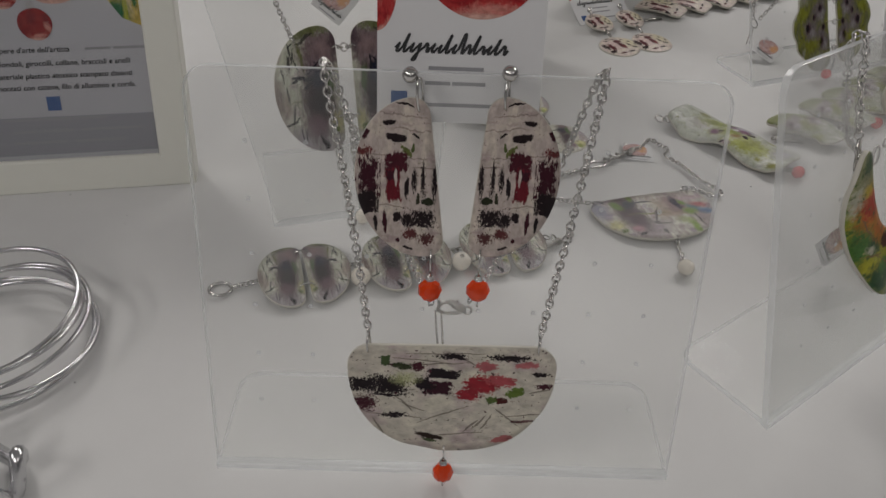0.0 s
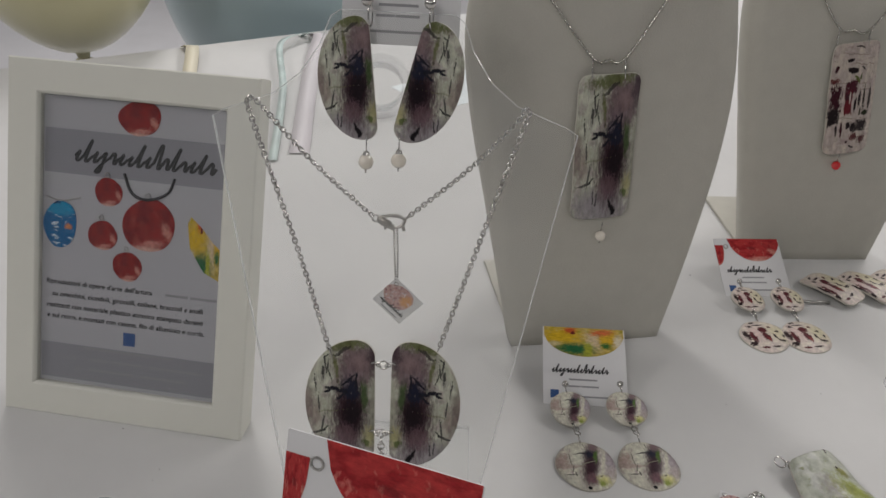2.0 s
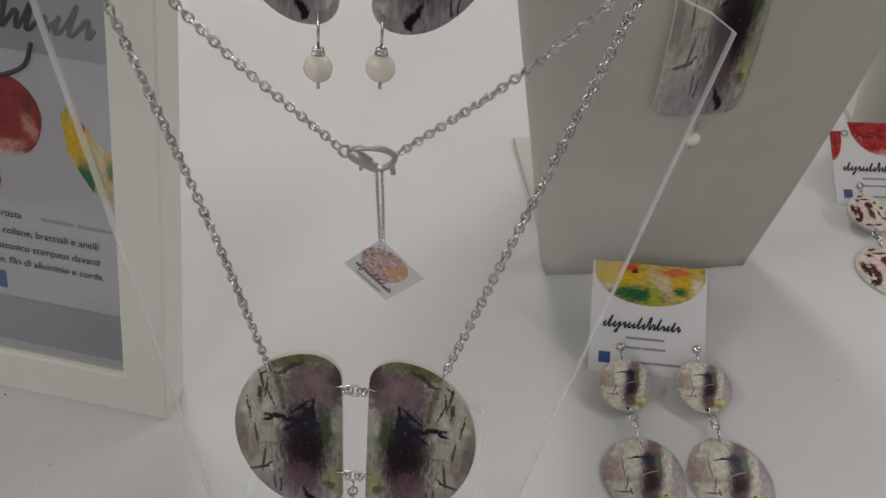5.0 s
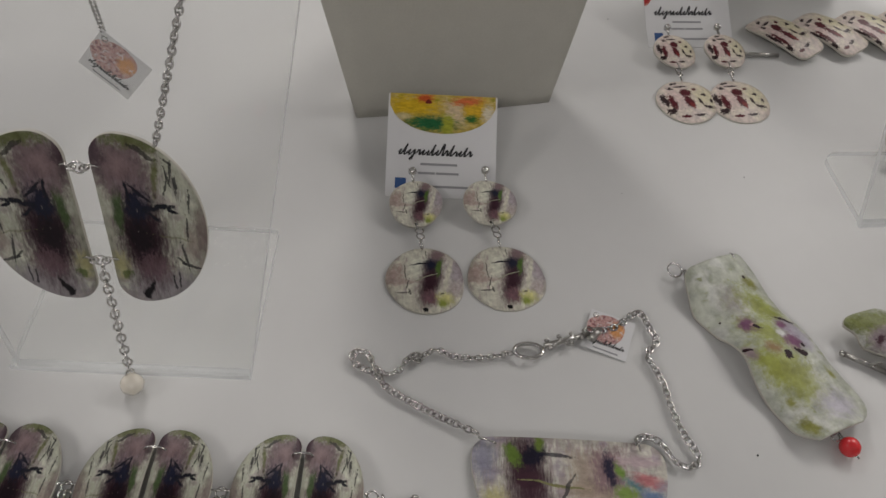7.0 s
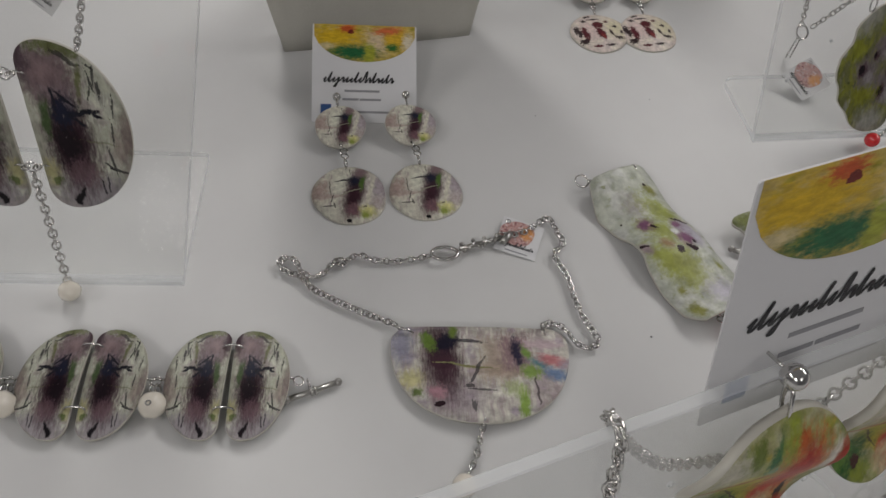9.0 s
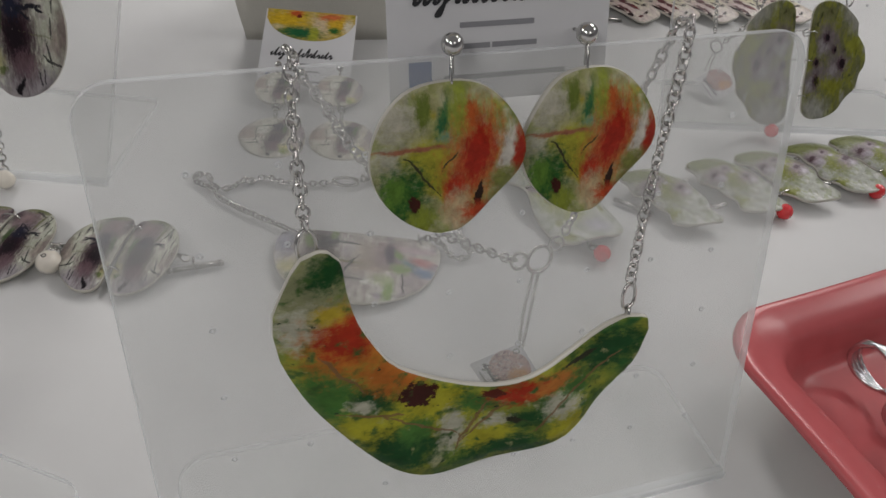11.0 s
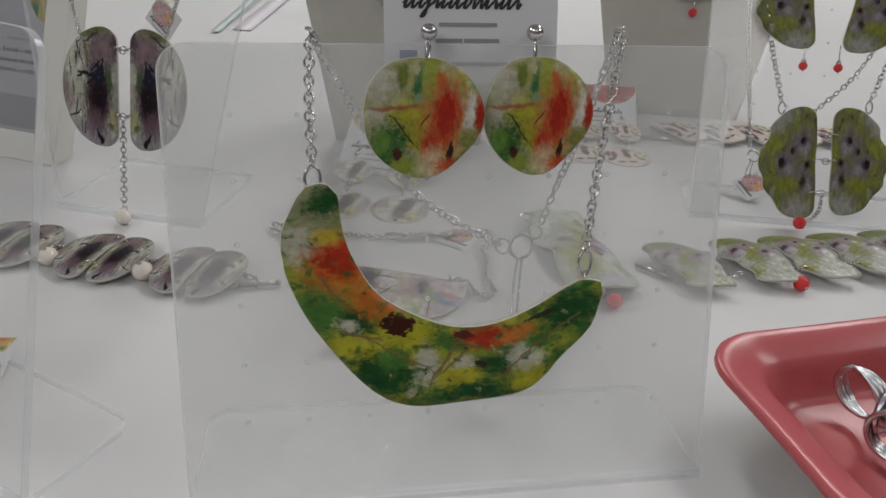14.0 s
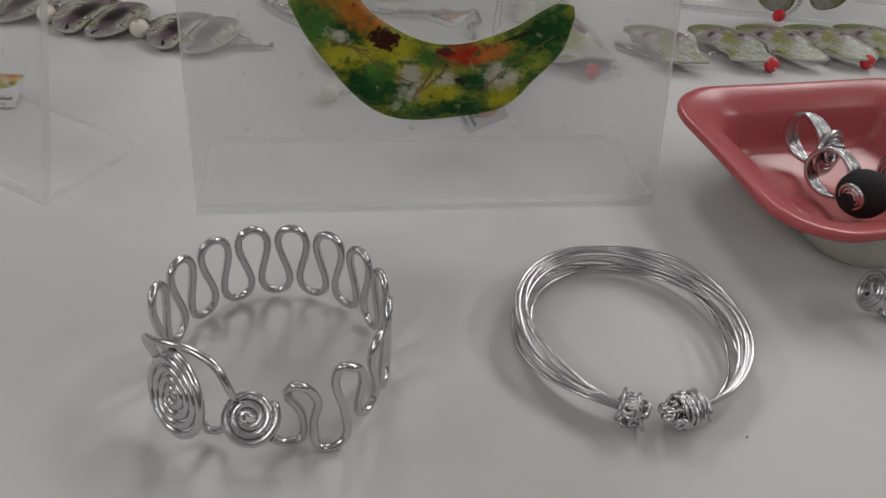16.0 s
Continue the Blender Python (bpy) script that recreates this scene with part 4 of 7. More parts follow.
RIBBON_YELLOW = material("yellow_ribbon", (0.74, 0.69, 0.55), 0.3)
RIBBON_MINT = material("mint_ribbon", (0.56, 0.66, 0.64), 0.3, 0, 0.3, 0.3, 500)
RIBBON_REFLECTION = material("lilac_ribbon_reflection", (0.72, 0.68, 0.71), 0.3)
WALL_PAINT = material("hall_wall_paint", (0.30, 0.30, 0.31), 0.8, 0, 0, 0.03, 6, 0.1)
FLOOR_GREY = material("grey_hall_floor", (0.58, 0.58, 0.60), 0.5, 0, 0, 0.08, 5)
CEILING_WHITE = material("ceiling_paint", (0.50, 0.50, 0.50), 0.9, 0, 0, 0.02, 5)

ORANGE = bpy.data.materials.new("orange_crystal")
ORANGE.use_nodes = True
_p = ORANGE.node_tree.nodes["Principled BSDF"]
_p.inputs["Base Color"].default_value = (0.85, 0.075, 0.012, 1)
_p.inputs["Roughness"].default_value = 0.04
_p.inputs["Transmission Weight"].default_value = 0.45
_p.inputs["IOR"].default_value = 1.55

VIOLET, VIOLET_WIDE = violet_art(), violet_wide_art()
VIOLET_DISC = violet_disc_art()
RED, RED_DISC, RED_WIDE = red_art(), red_disc_art(), red_wide_art()
YELLOW, CRESCENT = yellow_art(), crescent_art()
YELLOW_CARD = yellow_art("yellow_card_print", 7.7, True)
PANSY, PANSY_PALE = pansy_art(), leaf_art()
FRUIT, SEA, PLAQUE = fruit_art(), blue_art(), plaque_art()
FRUIT_DARK = fruit_art("dark_fruit_print", 3.0, 0.62)


# ---------------------------------------------------------------- mesh helpers
def merged(*pieces):
    verts, faces = [], []
    for v, f in pieces:
        k = len(verts)
        verts.extend(v)
        faces.extend([tuple(i + k for i in q) for q in f])
    return verts, faces


def mesh_of(name, piece, mats, smooth=True, slots=None, uvs=None):
    me = bpy.data.meshes.new(name)
    me.from_pydata([tuple(v) for v in piece[0]], [], piece[1])
    for m in mats if isinstance(mats, (list, tuple)) else [mats]:
        me.materials.append(m)
    if slots:
        me.polygons.foreach_set("material_index", slots)
    if smooth:
        me.polygons.foreach_set("use_smooth", [True] * len(me.polygons))
    if uvs is not None:
        layer = me.uv_layers.new(name="plane")
        ids = np.zeros(len(me.loops), dtype=np.int32)
        me.loops.foreach_get("vertex_index", ids)
        layer.data.foreach_set("uv", np.asarray(uvs, dtype=np.float32)[ids].ravel())
    me.update()
    return me


def part(name, piece, mats, parent, label="", smooth=True, at=None, **more):
    me = piece if isinstance(piece, bpy.types.Mesh) else mesh_of(name, piece, mats, smooth, **more)
    ob = new(name, me)
    ob.parent = parent
    if at is not None:
        ob.matrix_basis = at
    if label:
        tagged(ob, label)
    return ob


def thing(name, m, label, category, group=""):
    ob = new(name)
    ob.empty_display_size = 0.02
    ob.matrix_basis = m
    return tagged(ob, label, category, group)


def smooth_path(points, step, closed=False):
    """An evenly spaced Catmull-Rom line through the points."""
    p = np.array(points, dtype=float)
    n = len(p)
    out = []
    for i in range(n if closed else n - 1):
        if closed:
            a, b, c, d = p[(i - 1) % n], p[i], p[(i + 1) % n], p[(i + 2) % n]
        else:
            b, c = p[i], p[i + 1]
            a = p[i - 1] if i else 2 * b - c
            d = p[i + 2] if i + 2 < n else 2 * c - b
        for s in np.linspace(0, 1, 16, endpoint=False):
            out.append(0.5 * (2 * b + (c - a) * s + (2 * a - 5 * b + 4 * c - d) * s * s + (3 * b - a - 3 * c + d) * s ** 3))
    out.append(p[0] if closed else p[-1])
    out = np.array(out)
    run = np.concatenate([[0], np.cumsum(np.linalg.norm(np.diff(out, axis=0), axis=1))])
    k = max(2, int(round(run[-1] / step)) + 1)
    at = np.linspace(0, run[-1], k)
    return np.stack([np.interp(at, run, out[:, j]) for j in range(out.shape[1])], axis=1)


def tube(points, r, seg=6, closed=False):
    p = np.array(points, dtype=float)
    n = len(p)
    if closed and np.linalg.norm(p[0] - p[-1]) < 1e-9:
        p, n = p[:-1], n - 1
    tan = np.roll(p, -1, 0) - np.roll(p, 1, 0)
    if not closed:
        tan[0], tan[-1] = p[1] - p[0], p[-1] - p[-2]
    tan /= np.linalg.norm(tan, axis=1)[:, None] + 1e-12
    side = np.cross(tan[0], (0.31, 0.2, 0.93))
    if np.linalg.norm(side) < 0.1:
        side = np.cross(tan[0], (1, 0, 0.1))
    verts, faces = [], []
    ang = np.linspace(0, 2 * np.pi, seg, endpoint=False)
    for i in range(n):
        side = side - tan[i] * side.dot(tan[i])
        side /= np.linalg.norm(side) + 1e-12
        up = np.cross(tan[i], side)
        verts.extend(p[i] + r * (np.cos(a) * side + np.sin(a) * up) for a in ang)
    for i in range(n if closed else n - 1):
        j = (i + 1) % n
        for k in range(seg):
            l = (k + 1) % seg
            faces.append((i * seg + k, i * seg + l, j * seg + l, j * seg + k))
    if not closed:
        faces.append(tuple(range(seg))[::-1])
        faces.append(tuple((n - 1) * seg + k for k in range(seg)))
    return verts, faces


def ring(center, r, wire, normal=(0, 0, 1), squash=1.0, seg=16, tilt=(1, 0, 0)):
    n = Vector(normal).normalized()
    a = Vector(tilt) - n * n.dot(Vector(tilt))
    a = a.normalized() if a.length > 1e-6 else n.orthogonal().normalized()
    b = n.cross(a)
    c = Vector(center)
    return tube([c + r * (math.cos(t) * a + squash * math.sin(t) * b) for t in np.linspace(0, 2 * math.pi, seg, endpoint=False)], wire, 6, True)


def chain(points, pitch=0.0023, width=0.0029, wire=0.00036, seg=9):
    """Round links, each turned a quarter against the last."""
    p = smooth_path(points, pitch)
    rng = random.Random(len(p))
    pieces = []
    for i in range(len(p) - 1):
        t = Vector(p[i + 1] - p[i]).normalized()
        ref = Vector((0.2, 0.3, 1.0))
        side = (ref - t * ref.dot(t)).normalized()
        turn = radians((76 if i % 2 else -4) + rng.uniform(-18, 18))
        a = Matrix.Rotation(turn, 3, t) @ side
        n = t.cross(a)
        c = (Vector(p[i]) + Vector(p[i + 1])) / 2
        hl, hw = pitch / 2 + wire * 1.25, width / 2 - wire
        pieces.append(tube([c + hl * math.cos(s) * t + hw * math.sin(s) * a for s in np.linspace(0, 2 * math.pi, seg, endpoint=False)], wire, 5, True))
    return merged(*pieces)


def ball(center, r, rings=8, seg=12, squash=1.0, lumps=0.0):
    c = Vector(center)
    verts, faces = [c + Vector((0, 0, r * squash))], []
    for i in range(1, rings):
        f = math.pi * i / rings
        for k in range(seg):
            g = 2 * math.pi * k / seg
            d = Vector((math.sin(f) * math.cos(g), math.sin(f) * math.sin(g), math.cos(f) * squash))
            verts.append(c + d * r * (1 + lumps * noise.noise(d * 2.0 + c * 90)))
    verts.append(c - Vector((0, 0, r * squash)))
    for k in range(seg):
        l = (k + 1) % seg
        faces.append((0, 1 + k, 1 + l))
        for i in range(rings - 2):
            a, b = 1 + i * seg, 1 + (i + 1) * seg
            faces.append((a + k, b + k, b + l, a + l))
        faces.append((len(verts) - 1, 1 + (rings - 2) * seg + l, 1 + (rings - 2) * seg + k))
    return verts, faces


def ball_chain(points, r=0.0009):
    p = smooth_path(points, r * 2.25)
    return merged(*[ball(c, r, 4, 6) for c in p], tube(p, r * 0.3, 4))


def box(x0, x1, y0, y1, z0, z1):
    v = [(x, y, z) for x in (x0, x1) for y in (y0, y1) for z in (z0, z1)]
    return v, [(0, 1, 3, 2), (4, 6, 7, 5), (0, 4, 5, 1), (2, 3, 7, 6), (0, 2, 6, 4), (1, 5, 7, 3)]


def plate(a, b, thick=0.0016, across=7, bend=None, flip=False, iso=False):
    """A thin plate between the edge lines a and b, in its own plane; front towards +z. Returns piece, slots, uvs."""
    a, b = np.array(a, dtype=float), np.array(b, dtype=float)
    n, m = len(a), across + 1
    grid = np.array([a + (b - a) * s for s in np.linspace(0, 1, m)])
    lo, hi = grid.reshape(-1, 2).min(0), grid.reshape(-1, 2).max(0)
    mid = (lo + hi) / 2
    half = (hi - lo) / 2
    d0, d1 = a[n // 2] - a[0], b[n // 2] - a[n // 2]
    turned = d0[0] * d1[1] - d0[1] * d1[0] < 0
    verts, uvs = [], []

    def put(q, z):
        h = bend(*((q - mid) / half)) if bend else 0.0
        verts.append((q[0], q[1], z + h))
        w = (q - mid) / (max(half) if iso else half)
        uvs.append((-w[0] if flip else w[0], w[1]))

    for side_z in (thick, 0.0):
        for i in range(m):
            for j in range(n):
                put(grid[i, j], side_z)
    faces, slots = [], []
    k = m * n
    for i in range(m - 1):
        for j in range(n - 1):
            q = (i * n + j, i * n + j + 1, (i + 1) * n + j + 1, (i + 1) * n + j)
            r = tuple(x + k for x in q)
            faces += [q[::-1], r] if turned else [q, r[::-1]]
            slots += [0, 1]
    rim = [j for j in range(n)] + [i * n + n - 1 for i in range(1, m)] + [(m - 1) * n + j for j in range(n - 2, -1, -1)] + [i * n for i in range(m - 2, 0, -1)]
    base = len(verts)
    for x in rim:
        q = np.array(verts[x][:2])
        away = (q - mid) / (np.linalg.norm(q - mid) + 1e-9)
        put(q + away * thick * 0.1, thick * 0.5)
    for x in range(len(rim)):
        y = (x + 1) % len(rim)
        f1 = (rim[x], base + x, base + y, rim[y])
        f2 = (base + x, rim[x] + k, rim[y] + k, base + y)
        faces += [f1[::-1], f2[::-1]] if turned else [f1, f2]
        slots += [1, 1]
    return (verts, faces), slots, uvs


def plate_part(name, shape, mat, parent, label="", at=None, **kw):
    piece, slots, uvs = plate(*shape, **kw)
    return part(name, piece, [mat, WHITE_EDGE], parent, label, True, at, slots=slots, uvs=uvs)


def half_moon(x0, y0, x1, y1, bulge, power=2.15, n=29, wobble=0.0, seed=1, corner=None):
    """Straight edge from (x0, y0) to (x1, y1), in millimetres, with a round belly to its right as one goes along it (bulge < 0: left).
    power: how full the belly is; corner: the radius of the corners."""
    p, q = np.array((x0, y0)) / 1000, np.array((x1, y1)) / 1000
    d = q - p
    size = np.linalg.norm(d)
    out = np.array((d[1], -d[0])) / size
    rng = random.Random(seed)
    ph = rng.uniform(0, 6)
    rc = (corner or 0.1 * size * 1000) / 1000
    depth = abs(bulge) / 1000
    sign = 1 if bulge > 0 else -1
    s0 = 1 - rc / (size / 2)
    a, b = [], []
    for s in -np.cos(np.linspace(0.02, np.pi - 0.02, n)):
        k = min(1.0, max(0.0, (abs(s) - s0) / (1 - s0)))
        e = rc * (1 - math.sqrt(max(0.0, 1 - k * k)))
        w = 1 + wobble * (math.sin(5 * s + ph) + 0.6 * math.sin(11 * s + 2 * ph) + 0.4 * math.sin(17 * s))
        low = rc + (depth * w - rc) * max(0.0, 1 - abs(s) ** power) ** (1 / power)
        rough = wobble * 0.012 * size * 8 * math.sin(7 * s + ph) * (1 - s * s)
        at = p + d * (s + 1) / 2
        a.append(at + out * sign * (e + rough))
        b.append(at + out * sign * max(low, e + 0.0002))
    return a, b


def disc(cx, cy, rx, ry, n=25, wobble=0.03, seed=1):
    rng = random.Random(seed)
    ph = [rng.uniform(0, 6.28) for _ in range(3)]

    def r(g):
        return 1 + wobble * (math.sin(2 * g + ph[0]) + 0.6 * math.sin(3 * g + ph[1]) + 0.35 * math.sin(5 * g + ph[2]))
    a, b = [], []
    for t in np.linspace(0.04, 1 - 0.04, n):
        g = math.pi * t
        a.append(((cx - rx * math.sin(g) * r(math.pi / 2 + g)) / 1000, (cy + ry * math.cos(g) * r(math.pi / 2 + g)) / 1000))
        b.append(((cx + rx * math.sin(g) * r(math.pi / 2 - g)) / 1000, (cy + ry * math.cos(g) * r(math.pi / 2 - g)) / 1000))
    return a, b


def slab(cx, cy, w, h, r, n=21, wobble=0.0, seed=1, shear=0.0):
    """A rounded rectangle, upright, in millimetres."""
    rng = random.Random(seed)
    ph = rng.uniform(0, 6)
    a, b = [], []
    for t in (1 - np.cos(np.linspace(0, np.pi, n))) / 2:
        y = h / 2 - h * t
        edge = h / 2 - abs(y)
        cut = r - math.sqrt(max(0.0, r * r - (r - edge) ** 2)) if edge < r else 0.0
        w1 = wobble * math.sin(10 * t + ph) + wobble * 0.6 * math.sin(23 * t + ph * 2)
        w2 = wobble * math.sin(8 * t + ph * 3) + wobble * 0.6 * math.sin(19 * t + ph)
        a.append(((cx - w / 2 + cut + w1 + shear * y) / 1000, (cy + y) / 1000))
        b.append(((cx + w / 2 - cut + w2 + shear * y) / 1000, (cy + y) / 1000))
    return a, b


def line_strip(points):
    return smooth_path([(x / 1000, y / 1000) for x, y in points], 0.002)


def mm(*p):
    return Vector(p) / 1000


def leaning(x0, y0, x1, y1, lean):
    """The pose of a sheet that rises from the table line (x0, y0)-(x1, y1) and leans back: x along, y up, z to the front."""
    u = Vector((x1 - x0, y1 - y0, 0)).normalized()
    back = Vector((-u.y, u.x, 0))
    v = Vector((0, 0, math.cos(radians(lean)))) + back * math.sin(radians(lean))
    n = u.cross(v)
    return Matrix(((u.x, v.x, n.x, x0), (u.y, v.y, n.y, y0), (u.z, v.z, n.z, 0), (0, 0, 0, 1)))


def flat(x, y, deg, z=0.0):
    return pose(x, y, z, 0, 0, deg)


# ---------------------------------------------------------------- the hall and the table
hall_floor = tagged(part("floor", box(-4, 5, -4, 6, -0.80, -0.75), FLOOR_GREY, None, smooth=False), "grey exhibition hall floor", "floor", kind="structure")
# Unseen ceiling and walls, added to enclose the light and grey the metal's reflections.
hall_ceiling = tagged(part("ceiling", box(-4, 5, -4, 6, 2.2, 2.3), CEILING_WHITE, None, smooth=False), "unseen plain ceiling added to close the hall", "ceiling", kind="structure")
for nm, b in (("wall_north", (-4.1, 5.1, 6, 6.1)), ("wall_south", (-4.1, 5.1, -4.1, -4)), ("wall_west", (-4.1, -4, -4, 6)), ("wall_east", (5, 5.1, -4, 6))):
    tagged(part(nm, box(*b, -0.75, 2.2), WALL_PAINT, None, smooth=False), "unseen grey wall added to close the hall", "wall", kind="structure")


def build_table():
    m = pose(-0.6504, 0.9117, 0, 0, 0, 61.3 - 90)
    t = thing("display_table", m, "long white laminate market table", "table")
    x0, x1, y0, y1, r = 0.0, 2.0, -1.5, 1.6, 0.006
    bm = bmesh.new()
    bmesh.ops.create_cube(bm, size=1.0, matrix=Matrix.LocRotScale(((x0 + x1) / 2, (y0 + y1) / 2, -0.015), None, (x1 - x0, y1 - y0, 0.03)))
    bmesh.ops.bevel(bm, geom=list(bm.edges), offset=0.002, segments=2, affect="EDGES")
    me = bpy.data.meshes.new("tabletop")
    bm.to_mesh(me)
    bm.free()
    me.materials.append(TABLE_WHITE)
    part("tabletop", me, None, t)
    for x in (0.08, 1.92):
        for y in (-1.42, 1.52):
            part("leg", tube([(x, y, -0.03), (x, y, -0.75)], 0.02, 10), ALUMINIUM, t)
    return t


build_table()


# ---------------------------------------------------------------- small pieces
def bead(name, parent, center, r, mat, squash=0.85, label="", facets=False, lumps=0.0):
    piece = ball(center, r, 6 if facets else 10, 9 if facets else 16, squash, lumps)
    return part(name, piece, mat, parent, label, not facets)


def wire_part(name, parent, points, r, mat=None, closed=False, seg=6, step=None, label=""):
    p = smooth_path(points, step or r * 2.2, closed)
    return part(name, tube(p, r, seg, closed), mat or SILVER, parent, label)


def drop(parent, top, center, r, mat, label, facets=False, lumps=0.0, wrap=True):
    """A bead on a wire eye that hangs from top, in the parent's plane."""
    c, t = Vector(center), Vector(top)
    d = (c - t).normalized()
    part("eye_pin", merged(tube([t, c - d * r], 0.00035, 5), tube([c + d * r * 0.8, c + d * r * 1.45], 0.0004, 5)), SILVER, parent)
    if wrap:
        part("wire_wrap", merged(*[ring(c - d * (r * 0.9 + k * 0.0006), 0.0013 - 0.0001 * k, 0.0004, d, seg=10) for k in range(3)]), SILVER, parent)
    bead("bead", parent, c, r, mat, 0.86 if facets else 0.95, label, facets, lumps)


def stud(parent, at, hole):
    """A ball stud whose jump ring holds a plate."""
    a, h = Vector(at), Vector(hole)
    part("stud_ball", ball(a, 0.0027, 10, 14), SILVER, parent)
    part("stud_post", tube([a, a + Vector((0, 0, -0.009))], 0.0004, 5), SILVER, parent)
    mid = (a + Vector((0, -0.0027, 0)) + h) / 2
    half = (a + Vector((0, -0.0027, 0)) - h).length / 2 + 0.0009
    part("jump_ring", ring(mid, half, 0.00045, (0.92, 0, 0.35), 0.42, tilt=(h - a)), SILVER, parent)


def parts(name, pieces, mat, parent):
    for piece in pieces:
        part(name, piece, mat, parent)


def text_bar(parent, name, x0, x1, y, h, z, mat):
    return part(name, box(x0 / 1000, x1 / 1000, (y - h / 2) / 1000, (y + h / 2) / 1000, z, z + 0.00006), mat, parent, smooth=False)


def scribble(parent, x0, x1, y, size, z, mat):
    """The shop's mark as a run of slanted pen strokes, broad downwards and fine upwards: shapes only, no letters."""
    cells = ((0.5, 1), (1.0, 0), (0.5, 1), (-0.4, 1), (0.5, 2), (0.5, 0), (0.45, 0), (1.0, 0), (0.5, 1), (1.05, 2), (0.5, 2), (1.0, 0), (0.45, 2), (0.5, 0), (0.85, 0), (0.5, 2))
    p = (x1 - x0) / (len(cells) + 0.6)
    v, f = [], []

    def stroke(pts):
        q = smooth_path([(x0 + p * a + 0.30 * size * b, y + size * b) for a, b in pts], size * 0.05)
        base = len(v)
        for i, c in enumerate(q):
            d = q[min(i + 1, len(q) - 1)] - q[max(i - 1, 0)]
            d = d / (np.linalg.norm(d) + 1e-9)
            w = size * (0.036 + 0.055 * max(0.0, abs(d[1]) - 0.25))
            for side in (-1, 1):
                v.append(((c[0] - side * d[1] * w) / 1000, (c[1] + side * d[0] * w) / 1000, z))
            if i:
                f.append((base + 2 * i - 2, base + 2 * i, base + 2 * i + 1, base + 2 * i - 1))
    for k, (h, kind) in enumerate(cells):
        if h < 0:
            stroke([(k + 0.05, 0.25), (k + 0.45, 0.5), (k + 0.40, 0.1), (k + 0.25, h), (k - 0.15, h - 0.02), (k + 0.2, -0.1), (k + 1.0, 0.28)])
        elif kind == 2:
            stroke([(k, 0.22), (k + 0.30, h), (k + 0.52, h * 0.85), (k + 0.58, 0.12), (k + 0.72, 0.0), (k + 1.02, 0.28)])
        else:
            stroke([(k, 0.22), (k + 0.35, h * 0.8), (k + 0.48, h), (k + 0.36, h * 0.5), (k + 0.34, 0.05), (k + 0.55, 0.0), (k + 0.8, 0.14), (k + 1.02, 0.28)])
    m = len(v)
    v += [(a, b, e + 0.00005) for a, b, e in v]
    f += [tuple(i + m for i in q) for q in f]
    return part("logo_mark", (v, f), mat, parent, "black printed mark", False)


def arch(cx, top, rx, depth, n=24, lo=-1.0, hi=1.0, power=0.5):
    """Edge lines of a hanging half ellipse, in millimetres, between lo and hi of its half width."""
    a, b = [], []
    for s in np.linspace(lo, hi, n):
        a.append(((cx + rx * s) / 1000, top / 1000))
        b.append(((cx + rx * s) / 1000, (top - depth * max(0.0, 1 - s * s) ** power - 0.05) / 1000))
    return a, b


def picture(parent, shape, mat, z, label="", name="picture"):
    piece, slots, uvs = plate(*shape, thick=0.00008, across=4)
    return part(name, piece, mat, parent, label, False, pose(0, 0, z), uvs=uvs)


def earring_card(m, label, kind, w=54.0, h=56.0, group="earring cards"):
    """A shop card: x along, y up from its lower edge, z to the front."""
    c = thing("earring_card", m, label, "card", group)
    piece, slots, uvs = plate(*slab(w / 2, h / 2, w, h, 0.6), thick=0.0004, across=6, bend=None)
    part("card_sheet", piece, [CARD_WHITE, CARD_WHITE], c, "", False, slots=slots, uvs=uvs)
    z = 0.00046
    if kind == "fruit":
        picture(c, arch(w * 0.61, h, w * 0.40, h * 0.40, power=0.55, hi=0.96), FRUIT, z, "red translucent fruit picture")
        picture(c, arch(w * 0.0, h * 0.88, w * 0.13, h * 0.36, lo=0.0, power=0.5), FRUIT, z, "red fruit picture at the edge")
        part("picture", ring(mm(w * 0.17, h * 0.86, 0.55), 0.0018, 0.0004), OLD_SILVER, c, "printed grey ring")
    else:
        picture(c, arch(w * 0.5, h, w * 0.5, h * 0.38, lo=-0.97, hi=0.97, power=0.42), YELLOW_CARD, z, "yellow, green and orange painting")
    scribble(c, w * 0.10, w * 0.80, h * 0.405, h * 0.105, z + 0.0001, INK)
    for x0, x1, y in ((0.31, 0.645, 0.318), (0.29, 0.445, 0.232), (0.455, 0.66, 0.232), (0.24, 0.80, 0.105)):
        text_bar(c, "text_line", w * x0, w * x1, h * y, h * 0.022, z, GREY_INK)
    text_bar(c, "badge", w * 0.085, w * 0.185, h * 0.13, h * 0.10, z, BLUE_INK)
    return c


